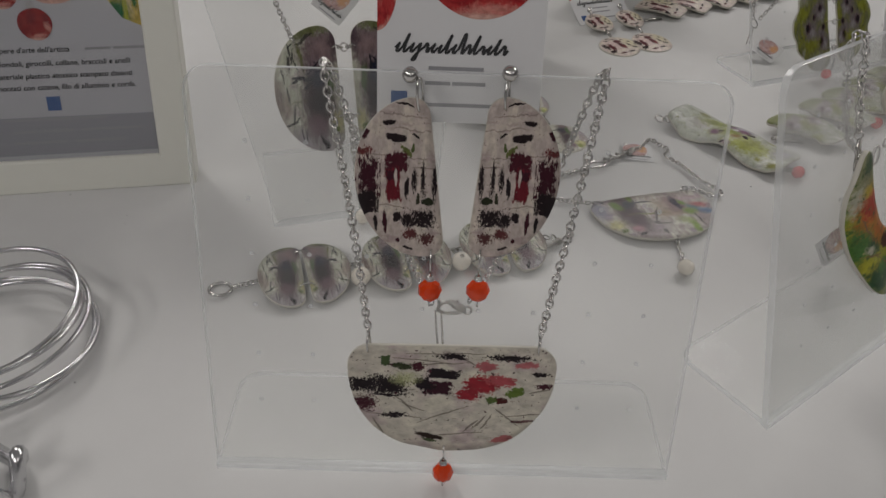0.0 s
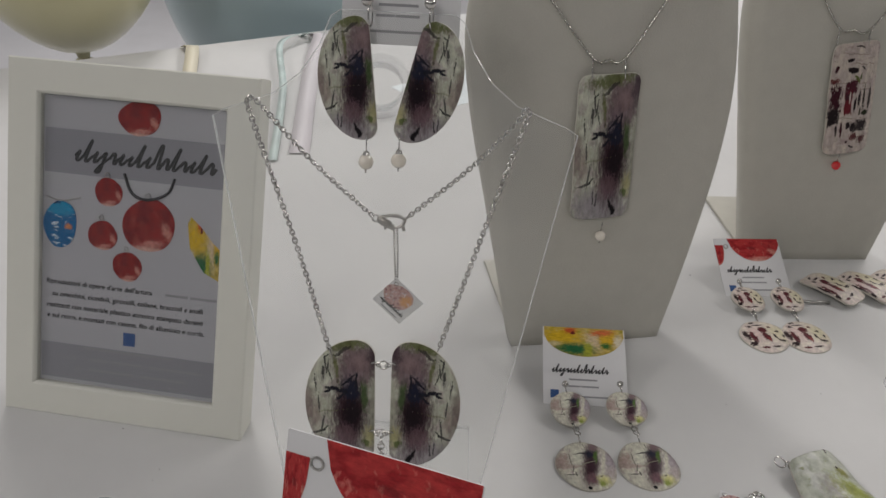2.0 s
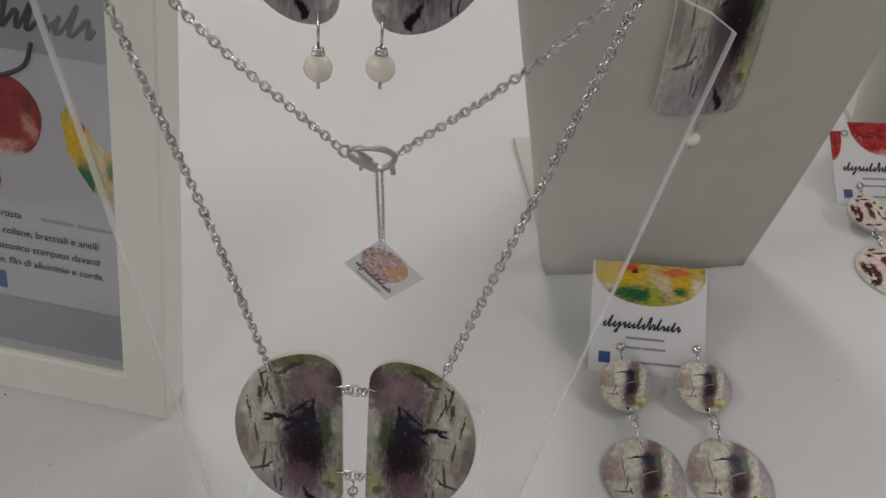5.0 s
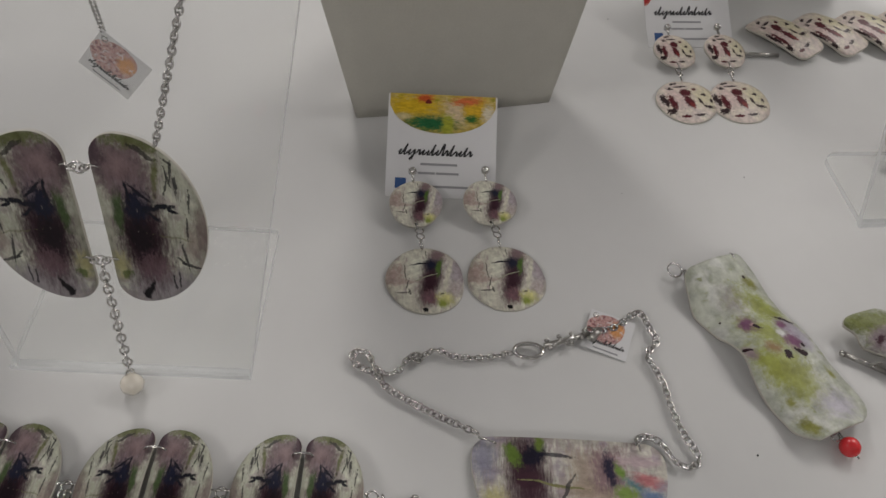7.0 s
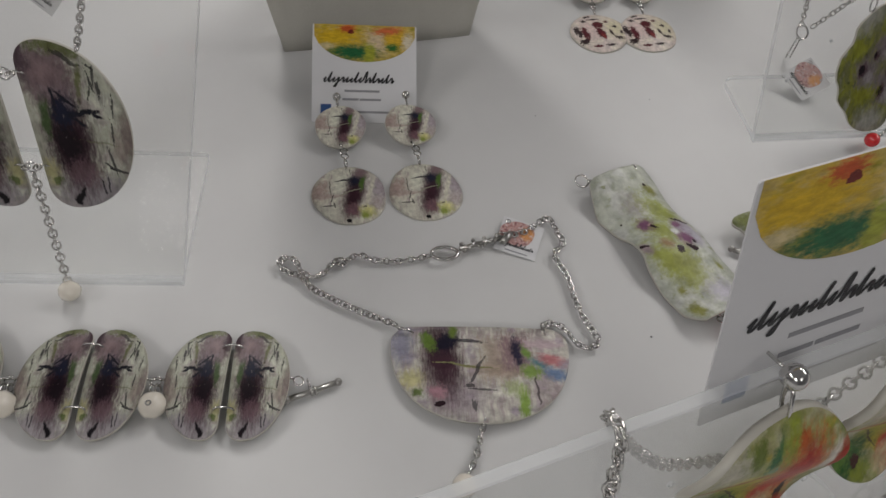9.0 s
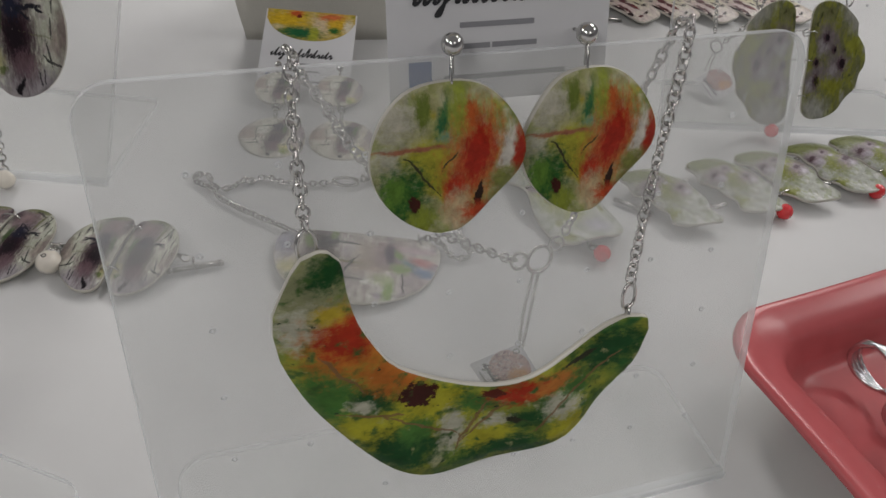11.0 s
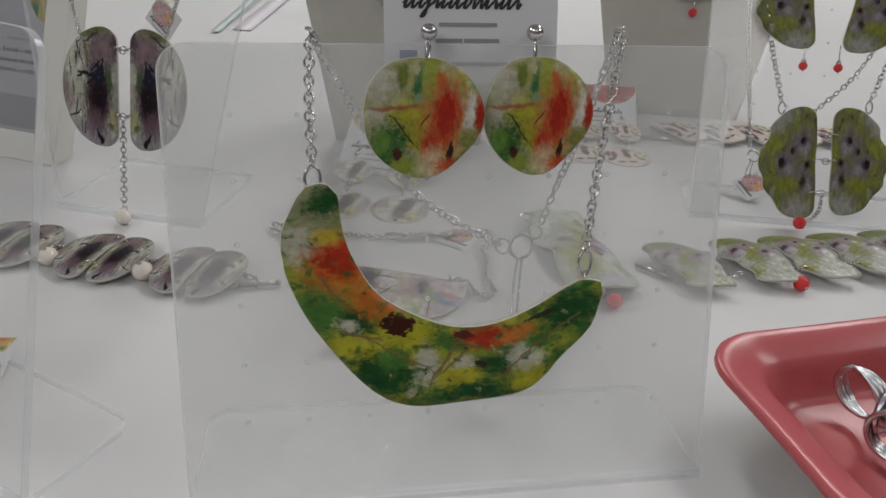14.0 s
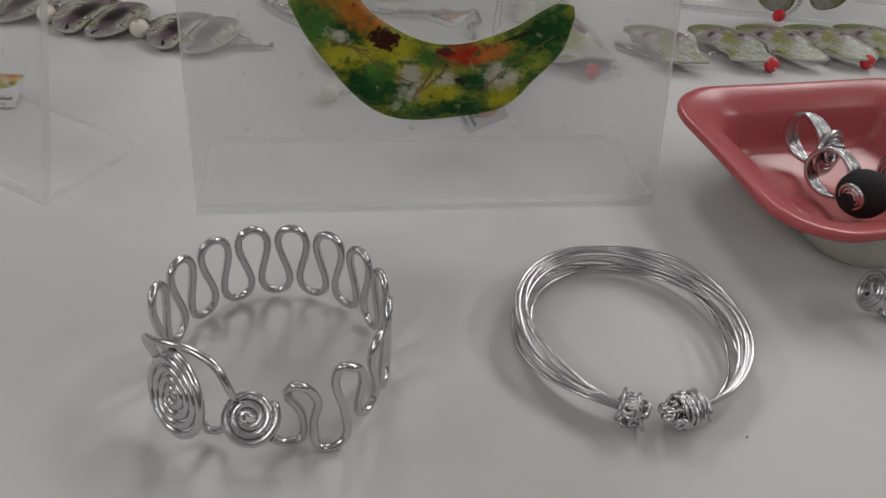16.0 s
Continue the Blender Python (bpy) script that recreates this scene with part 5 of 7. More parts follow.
def price_tag(parent, m, label="white paper tag with a red painted corner", art=None, banded=False):
    """A square tag, hung by its upper corner: x to the right, y down its diagonal is -y; banded: painted along its upper edge."""
    s = 20.0
    tag = part("tag", box(0, s / 1000, -s / 1000, 0, -0.00015, 0.00015), CARD_WHITE, parent, label, False, m)
    shape = arch(s * 0.5, -0.4, s * 0.47, s * 0.46, power=0.45) if banded else disc(s * 0.42, -s * 0.40, s * 0.40, s * 0.38, wobble=0.05)
    piece, slots, uvs = plate(*shape, thick=0.00006, across=4)
    part("tag_picture", piece, art or TAG_ART, tag, "", False, pose(0, 0, 0.0002), uvs=uvs)
    part("tag_hole", ring(mm(2.6, -2.6, 0.4), 0.0011, 0.0002), SILVER, tag)
    scribble(tag, s * 0.10, s * 0.92, -s * 0.80, s * 0.13, 0.0003, INK)
    v, f = box(0.005, 0.016, -0.0188, -0.0181, 0.0002, 0.00026)
    part("tag_mark", (v, f), GREY_INK, tag, "", False)
    return tag


def _tag_art():
    p = Paint("tag_print", 0.12, 4.0, 1.5, 0.4).base((0.50, 0.30, 0.28)).speckle((0.24, 0.10, 0.11), 5, 5, 0.5, 0.62, 2.0).speckle((0.58, 0.50, 0.48), 7, 4, 0.55, 0.66, 5.0)
    p.blob((0.62, 0.3, 0.12), 0.6, 0.2, 0.4, 0.5, 0.4).lines((0.62, 0.52, 0.5), 1.6, 0.05, 3.0)
    return p.done()


TAG_ART = _tag_art()


def clasp(parent, at, turn=0.0, size=0.012):
    """A lobster clasp in the parent's plane."""
    m = Matrix.Translation(at) @ pose(0, 0, 0, 0, 0, turn)
    k = size / 0.012
    outline = [m @ (mm(x, y, 0) * k) for x, y in ((-5, 0.5), (-2, 1.6), (3, 1.6), (5.5, 0), (4, -2.6), (1, -3.4), (-2, -2.2), (-4.4, -1.2))]
    hook = smooth_path(outline, 0.0006, True)
    third = len(hook) // 3
    part("clasp", merged(tube(hook, 0.0008 * k, 7, True), tube(hook[-third:], 0.0013 * k, 8), tube([m @ (mm(-5, 0.2, 0) * k), m @ (mm(-3, -1.0, 0) * k), m @ (mm(-0.6, -2.4, 0) * k)], 0.0015 * k, 8),
                         ring(m @ (mm(-6.8, 0.2, 0) * k), 0.0017, 0.0005), tube([m @ (mm(-2.4, -1.6, 0) * k), m @ (mm(-2.8, -4.4, 0) * k)], 0.0006, 6), tube([m @ (mm(4.8, -1.6, 0) * k), m @ (mm(5.4, -4.6, 0) * k)], 0.0008, 6)), OLD_SILVER, parent, "silver lobster clasp")


# ---------------------------------------------------------------- acrylic stands
def foot_pose(lean):
    """The foot lies on the table, a hair above it."""
    m = pose(0, 0, 0, -90 + lean, 0, 0)
    return m @ pose(0, 0, 0.0006)


def l_stand(m, lean, w, h, foot, label, sheet=None):
    """A bent acrylic easel: an upright sheet that leans back and a foot that runs back from its lower edge."""
    s = thing("acrylic_stand", m, label, "display stand", "acrylic stands")
    t = 0.003
    r = 9.0
    bm = bmesh.new()
    prof = []
    for x, y in rounded(w, h, r):
        prof.append((x / 1000, y / 1000))
    slab_mesh(bm, prof, 0.0, -t)
    me = bpy.data.meshes.new("upright")
    bm.to_mesh(me)
    bm.free()
    me.materials.append(sheet or ACRYLIC)
    me.materials.append(ACRYLIC_EDGE)
    part("upright", me, None, s).visible_shadow = False
    hole = mesh_of("hole", ring((0, 0, 0.0001), 0.0006, 0.0003, seg=10), ACRYLIC_EDGE)
    for hx in range(8):
        for hy in range(6):
            x, y = w / 2 + (hx - 3.5) * 20.3, 34 + 20.3 * hy
            if x < w - 8:
                part("hole", hole, None, s, at=pose(x / 1000, y / 1000, 0))
    bm = bmesh.new()
    prof = [(x / 1000, y / 1000) for x, y in rounded(w, foot, r)]
    slab_mesh(bm, prof, t, 0.0)
    me = bpy.data.meshes.new("foot")
    bm.to_mesh(me)
    bm.free()
    me.materials.append(ACRYLIC_FOOT)
    me.materials.append(ACRYLIC_EDGE)
    part("foot", me, None, s, at=foot_pose(lean)).visible_shadow = False
    part("fold", tube([mm(0.5, 2.4, -1.6), mm(w - 0.5, 2.4, -1.6)], 0.0021, 12), ACRYLIC_EDGE, s, "bent clear edge").visible_shadow = False
    return s


def rounded(w, h, r):
    """Lower corners square, upper corners round."""
    pts = [(0, 0), (w, 0)]
    for c, g0 in (((w - r, h - r), 0), ((r, h - r), 90)):
        for k in range(7):
            g = radians(g0 + 15 * k)
            pts.append((c[0] + r * math.cos(g), c[1] + r * math.sin(g)))
    return pts


def slab_mesh(bm, prof, z0, z1):
    top = [bm.verts.new((x, y, z0)) for x, y in prof]
    low = [bm.verts.new((x, y, z1)) for x, y in prof]
    n = len(prof)
    bm.faces.new(top)
    bm.faces.new(low[::-1])
    for i in range(n):
        j = (i + 1) % n
        bm.faces.new((top[j], top[i], low[i], low[j]))
    bmesh.ops.recalc_face_normals(bm, faces=list(bm.faces))
    bmesh.ops.bevel(bm, geom=[e for e in bm.edges if abs(e.verts[0].co.z - e.verts[1].co.z) < 1e-7], offset=0.0003, segments=1, affect="EDGES")
    for fc in bm.faces:
        fc.material_index = 0 if abs(fc.normal.z) > 0.95 else 1


def bust_stand(m, lean, label):
    """A clear acrylic neck form: shoulders, a short neck and a foot that runs back."""
    s = thing("acrylic_bust", m, label, "display stand", "acrylic stands")
    right = [(94.6, 0), (132, 213)] + [tuple(p) for p in (np.array([(126, 216.5), (116, 220), (104, 224.5), (92, 234), (83, 247), (78.5, 259), (74, 262)]))]
    left = [(97.8 - x, y) for x, y in right[::-1]]
    bm = bmesh.new()
    slab_mesh(bm, [(x / 1000, y / 1000) for x, y in right + left], 0.0, -0.003)
    me = bpy.data.meshes.new("upright")
    bm.to_mesh(me)
    bm.free()
    me.materials.append(ACRYLIC)
    me.materials.append(ACRYLIC_EDGE)
    part("upright", me, None, s).visible_shadow = False
    bm = bmesh.new()
    slab_mesh(bm, [(x / 1000, y / 1000) for x, y in rounded(94.6, 78, 3)], 0.003, 0.0)
    me = bpy.data.meshes.new("foot")
    bm.to_mesh(me)
    bm.free()
    me.materials.append(ACRYLIC_FOOT)
    me.materials.append(ACRYLIC_EDGE)
    part("foot", me, None, s, at=foot_pose(lean)).visible_shadow = False
    part("fold", tube([mm(3.5, 2.4, -1.6), mm(94, 2.4, -1.6)], 0.0021, 12), ACRYLIC_EDGE, s, "bent clear edge").visible_shadow = False
    return s


STAND_FRONT = leaning(0.127, 0.3238, 0.3054, 0.357, 16.5)
STAND_BUST = leaning(0.0911, 0.4793, 0.1757, 0.5216, 16)
STAND_RIGHT = leaning(0.3496, 0.3928, 0.4784, 0.5272, 17)
STAND_BACK = leaning(0.3865, 0.7395, 0.4713, 0.7925, 25)
l_stand(STAND_FRONT, 16.5, 181, 160, 50, "clear acrylic easel that holds red printed earrings")
l_stand(STAND_RIGHT, 17, 184, 157, 52, "clear acrylic easel that holds green and yellow jewellery", ACRYLIC_REFLECTION_HAZE)
l_stand(STAND_BACK, 25, 165, 159, 52, "clear acrylic easel that holds pansy printed jewellery")
bust_stand(STAND_BUST, 16, "clear acrylic neck form that holds violet jewellery")

earring_card(STAND_FRONT @ pose(0.0633, 0.1430, -0.0042), "white card with red fruit picture behind the acrylic easel", "fruit")
earring_card(STAND_BUST @ pose(0.0240, 0.2480, -0.0042), "white card with red fruit picture behind the neck form", "fruit", 52, 53)
earring_card(STAND_RIGHT @ pose(0.0690, 0.1450, -0.0042), "white card with yellow and green painting behind the easel", "yellow", 56, 57)


def half_earring(m, label, mat, edge, bulge, at, drop_to, bead_mat, bead_r, facets, bead_label, flip, wobble=0.0, power=2.0, lumps=0.0):
    e = thing("earring", m, label, "earring", "pairs of earrings")
    (x0, y0), (x1, y1) = edge
    plate_part("printed_plate", half_moon(x0, y0, x1, y1, bulge, power, wobble=wobble, corner=6), mat, e, at=pose(0, 0, 0.0022), flip=flip)
    inner = 5.5 if bulge > 0 else -5.5
    hole = mm(x0 + inner * -0.75 if bulge < 0 else x0 + 4.0, y0 - 3.6, 4.2)
    stud(e, mm(*at, 3.2), mm(at[0] * 0.35 + hole[0] * 650, hole[1] * 1000, 3.6))
    drop(e, mm(drop_to[0], y1 + 2.2, 4.0), mm(drop_to[0], drop_to[1], 4.2), bead_r / 1000, bead_mat, bead_label, facets, lumps)
    return e


half_earring(STAND_FRONT, "half-moon plastic earring printed in red and black", RED, ((80.5, 153), (87.5, 98)), 27.5, (74.4, 159.5), (82.8, 84.5), ORANGE, 4.4, True, "faceted orange crystal bead", False)
half_earring(STAND_FRONT, "half-moon plastic earring printed in red and black", RED, ((100.5, 154), (95.0, 98.5)), -27.5, (106.2, 161.0), (99.9, 85.0), ORANGE, 4.4, True, "faceted orange crystal bead", True)
half_earring(STAND_BUST, "half-moon plastic earring printed in violet and green", VIOLET, ((36.5, 260), (42.5, 207)), 24.5, (36.0, 266), (37.3, 196.5), PEARL, 3.5, False, "cream freshwater pearl", False, lumps=0.06)
half_earring(STAND_BUST, "half-moon plastic earring printed in violet and green", VIOLET, ((61.5, 260), (48.0, 208)), -24.0, (63.0, 266), (52.0, 198.0), PEARL, 3.5, False, "cream freshwater pearl", True, lumps=0.06)
half_earring(STAND_BACK, "half-moon plastic earring printed with pansies", PANSY, ((56.5, 163), (64.0, 111)), 33, (52, 168), (57.5, 99.3), RED_BEAD, 2.7, False, "small red bead", False, 0.04)
half_earring(STAND_BACK, "half-moon plastic earring printed with pansies", PANSY, ((88.5, 163), (79.0, 111)), -33, (92, 168), (78.5, 99.5), RED_BEAD, 2.7, False, "small red bead", True, 0.04)


def round_earring(cx, cy, at, seed, rx):
    e = thing("earring", STAND_RIGHT, "round plastic earring printed in yellow, green and red", "earring", "pairs of earrings")
    plate_part("printed_plate", disc(cx, cy, rx, 19.2, wobble=0.042, seed=seed), YELLOW, e, at=pose(0, 0, 0.0024), thick=0.0022, across=10, bend=lambda x, y: 0.0024 * math.sin(3.4 * y + x) + 0.0016)
    stud(e, mm(*at, 3.2), mm(at[0] * 0.7 + cx * 0.3, cy + 16.0, 4.2))


round_earring(79.9, 134.8, (82.3, 160.3), 4, 17.9)
round_earring(116.5, 135.2, (115.8, 160.5), 4, 16.4)


# ---------------------------------------------------------------- necklaces on the stands
def front_necklace():
    n = thing("necklace", STAND_FRONT, "silver chain necklace with half-moon pendant printed red and black", "necklace")
    plate_part("pendant", half_moon(131, 62, 53, 61, -46.5, 2.2, 37, 0.008, 5, 9), RED_WIDE, n, at=pose(0, 0, 0.002), thick=0.0017, across=10)
    part("jump_ring", ring(mm(61.0, 61.5, 3.4), 0.0033, 0.00045, (0.95, 0, 0.3), 0.45, tilt=(0, 1, 0)), SILVER, n)
    part("jump_ring", ring(mm(124.0, 62.5, 3.4), 0.0033, 0.00045, (0.95, 0, 0.3), 0.45, tilt=(0, 1, 0)), SILVER, n)
    part("chain", chain([mm(61, 65, 2.5), mm(55, 110, 2.0), mm(47, 158, 1.8), mm(46.8, 161.5, -1.5), mm(49, 157, -5), mm(52, 146, -8.3), mm(56, 134, -11.5), mm(74, 84, -26.7), mm(84, 60, -34)], 0.0025, 0.0035, 0.00042), SILVER, n)
    part("chain", chain([mm(124, 66, 2.5), mm(131, 110, 2.0), mm(137, 158, 1.8), mm(137.2, 161.5, -1.5), mm(135.5, 157, -5), mm(131, 139, -10.5), mm(127, 124, -15), mm(109, 83, -27), mm(99, 62, -33)], 0.0025, 0.0035, 0.00042), SILVER, n)
    clasp(n, mm(92, 57.5, -34.5), 180, 0.012)
    to_local = STAND_FRONT.inverted()
    knot = to_local @ Vector((0.2045, 0.3895, 0.0095))
    part("tag_chain", merged(ball_chain([mm(85.6, 56, -35), mm(86, 48, -37), knot], 0.0007), ball_chain([mm(88, 56, -35), mm(88.5, 48, -37), knot + mm(2, 0, 0)], 0.0007)), SILVER, n)
    price_tag(n, to_local @ pose(0.2010, 0.3870, 0.0078, 20, 0, 41.5), "white paper tag painted yellow and green along its edge", YELLOW_CARD, True)
    drop(n, mm(90.3, 17.5, 3.6), mm(90.3, 5.2, 4.5), 0.0043, ORANGE, "faceted orange crystal bead", True)


def right_necklace():
    n = thing("necklace", STAND_RIGHT, "silver chain necklace with crescent pendant printed green and yellow", "necklace")
    inner = line_strip([(48.2, 114.6), (51.6, 113), (53.2, 109), (54, 101), (57.5, 90), (67.5, 76), (90, 66), (116, 71), (133, 80.5), (139.5, 80)])
    outer = line_strip([(47.2, 114.6), (42.6, 113.2), (38.6, 107), (34.8, 98), (35.2, 92), (36.8, 83), (45.4, 66), (64.5, 44.5), (84.5, 38.2), (111, 42.2), (121, 47.2), (124.5, 50.6), (136.4, 62.6), (140.2, 76)])
    k = 44
    pick = (lambda p: [p[int(round(i * (len(p) - 1) / (k - 1)))] for i in range(k)])
    plate_part("pendant", (pick(inner), pick(outer)), CRESCENT, n, at=pose(0, 0, 0.0026), thick=0.0022, across=8, bend=lambda x, y: 0.0019 * math.sin(7 * x + 2 * y) + 0.0012)
    for x, y in ((45.4, 115.5), (135.0, 85.8)):
        part("jump_ring", ring(mm(x, y, 3.2), 0.0042, 0.00055, (0.25, 0, 1), 0.6, tilt=(0, 1, 0)), SILVER, n)
        part("bail", ring(mm(x, y - 6.5, 3.6), 0.0036, 0.0006, (0.95, 0, 0.3), 0.4, tilt=(0, 1, 0)), SILVER, n)
    part("chain", chain([mm(45.5, 120, 3), mm(45.2, 140, 2), mm(46, 158, 1.8), mm(46.4, 161, -1.5), mm(48.5, 155, -5.4), mm(54, 146, -8.4), mm(61, 133, -12.4), mm(76, 112, -18.8), mm(88, 101, -22.3), mm(104, 91, -25.4), mm(112, 86.5, -27)], 0.0027, 0.0038, 0.00042), SILVER, n)
    part("chain", chain([mm(135, 90, 3), mm(139, 120, 2), mm(145, 158, 1.8), mm(145, 161.3, -1.5), mm(144, 153, -6.7), mm(136, 124, -15), mm(132, 111, -19.3), mm(127, 95, -24)], 0.0027, 0.0038, 0.00042), SILVER, n)
    parts("toggle_ring", (ring(mm(120.5, 85.5, -27), 0.0046, 0.0007, (0.2, 0, 1)), ring(mm(113.5, 86, -27), 0.0028, 0.0006), ring(mm(125.5, 91, -25.5), 0.0024, 0.0005)), SILVER, n)
    part("tag_chain", merged(ball_chain([mm(119.5, 81, -28.5), mm(119, 62, -34.3), mm(120, 44, -39.5)], 0.0007), ball_chain([mm(121.3, 81, -28.5), mm(121.5, 62, -34.3), mm(121.5, 44, -39.5)], 0.0007)), SILVER, n)
    price_tag(n, pose(0.1200, 0.0470, -0.0385, 17, 0, -62))


def bust_necklace():
    n = thing("necklace", STAND_BUST, "silver chain necklace with two violet half-moon plates and pearl", "necklace")
    plate_part("pendant", half_moon(43.8, 109.5, 45.2, 42.5, 34.5, 2.0, 29, corner=9), VIOLET, n, at=pose(0, 0, 0.002), flip=False)
    plate_part("pendant", half_moon(52.3, 110, 52.6, 42.5, -34.5, 2.0, 29, corner=9), VIOLET, n, at=pose(0, 0, 0.002), flip=True)
    for y, w in ((97.5, 6.5), (60.5, 6.5)):
        wire_part("link_wire", n, [mm(48.3 - w, y, 3.2), mm(48.3 - w * 0.6, y + 1.4, 4.6), mm(48.3 - 2.2, y + 0.2, 4.2)], 0.0004)
        wire_part("link_wire", n, [mm(48.3 + w, y, 3.2), mm(48.3 + w * 0.6, y + 1.4, 4.6), mm(48.3 + 2.2, y + 0.2, 4.2)], 0.0004)
        parts("link_ring", (ring(mm(48.3, y, 4.2), 0.0021, 0.0004), ring(mm(46.2, y, 4.2), 0.0014, 0.0004, (0, 1, 0.3)), ring(mm(50.4, y, 4.2), 0.0014, 0.0004, (0, 1, 0.3))), SILVER, n)
    part("chain", chain([mm(22.3, 102, 4), mm(7, 150, 2.5), mm(-14, 210, 2), mm(-17.2, 220.5, 2), mm(-15.5, 221.5, -3), mm(-11, 216, -5.9), mm(11, 191, -12.9), mm(38, 166, -20)], 0.0021, 0.0030, 0.0004), SILVER, n)
    part("chain", chain([mm(74.5, 107, 4), mm(89, 155, 2.5), mm(106, 212, 2), mm(109, 222.5, 2), mm(107, 223, -3), mm(105, 217.5, -5.6), mm(84, 193, -12.4), mm(55, 166, -20)], 0.0021, 0.0030, 0.0004), SILVER, n)
    clasp(n, mm(47.5, 164.5, -20.5), 0, 0.014)
    part("tag_chain", merged(ball_chain([mm(48.6, 160, -21.8), mm(49, 146, -26), mm(49.6, 129, -31)], 0.0007), ball_chain([mm(50.2, 160, -21.8), mm(50.6, 146, -26), mm(50.6, 129, -31)], 0.0007)), SILVER, n)
    price_tag(n, pose(0.0500, 0.1315, -0.0300, 16, 0, -42))
    part("drop_chain", chain([mm(48.4, 57.5, 4.2), mm(49, 30, 4.6), mm(50, 6, 6.0)], 0.0029, 0.0040, 0.00042), SILVER, n)
    bead("pearl", n, mm(50.3, 3.0, 7.2), 0.0046, PEARL, 0.95, "cream freshwater pearl", lumps=0.1)


def back_necklace():
    n = thing("necklace", STAND_BACK, "silver chain necklace with two pansy printed half plates", "necklace")
    plate_part("pendant", half_moon(69.5, 75.5, 75.0, 6.0, 33, 2.1, 29, 0.05, 3, 8), PANSY, n, at=pose(0, 0, 0.002), flip=False)
    plate_part("pendant", half_moon(79.5, 75.5, 83.5, 9.0, -33, 2.1, 29, 0.05, 8, 8), PANSY, n, at=pose(0, 0, 0.002), flip=True)
    for y in (58, 42, 22):
        wire_part("link_wire", n, [mm(70, y, 3.2), mm(73.5, y + 1.0, 5), mm(77, y, 4.6), mm(81, y + 1, 5), mm(85, y + 0.5, 3.2)], 0.0004)
        part("link_ring", ring(mm(77.5, y, 4.6), 0.002, 0.0004), SILVER, n)
    parts("jump_ring", (ring(mm(48.0, 73, 3.4), 0.0036, 0.0005, (0.3, 0, 1), 0.65, tilt=(0, 1, 0)), ring(mm(100, 77, 3.4), 0.0036, 0.0005, (0.3, 0, 1), 0.65, tilt=(0, 1, 0))), SILVER, n)
    part("chain", chain([mm(47.5, 77, 3), mm(40, 105, 2), mm(26, 157, 2), mm(25.5, 160.5, -2), mm(25, 150, -8), mm(28, 134, -16.5), mm(36, 102, -31.5), mm(50, 51, -55)], 0.0029, 0.0040, 0.00042), SILVER, n)
    part("chain", chain([mm(100.5, 81, 3), mm(110, 110, 2), mm(124, 157, 2), mm(124, 160.5, -2), mm(121, 148, -9), mm(106, 106, -29.5), mm(88, 82, -41), mm(57, 50, -55)], 0.0029, 0.0040, 0.00042), SILVER, n)
    part("toggle_ring", ring(mm(53, 47, -57), 0.0042, 0.0006, (0.2, 0.4, 1)), SILVER, n)
    part("tag_chain", merged(ball_chain([mm(52, 43, -59), mm(50, 31, -63)], 0.0007), ball_chain([mm(54, 43, -59), mm(53, 31, -63)], 0.0007)), SILVER, n)
    price_tag(n, STAND_BACK.inverted() @ pose(0.4025, 0.8120, 0.0150, 28, 0, 9) @ pose(0, 0, 0, 0, 0, -45))
    part("drop_chain", chain([mm(78, 20, 4.4), mm(76, 10, 6), mm(70, 4, 8)], 0.0024, 0.003, 0.00036), SILVER, n)
    bead("bead", n, mm(64.5, 2.6, 9.5), 0.004, RED_BEAD, 1.0, "round red bead")


front_necklace()
right_necklace()
bust_necklace()
back_necklace()


# ---------------------------------------------------------------- linen busts and their necklaces
BUST_LEFT = leaning(0.1288, 0.679, 0.2150, 0.7465, 5)
BUST_RIGHT = leaning(0.2775, 0.9154, 0.3376, 0.952, 5)


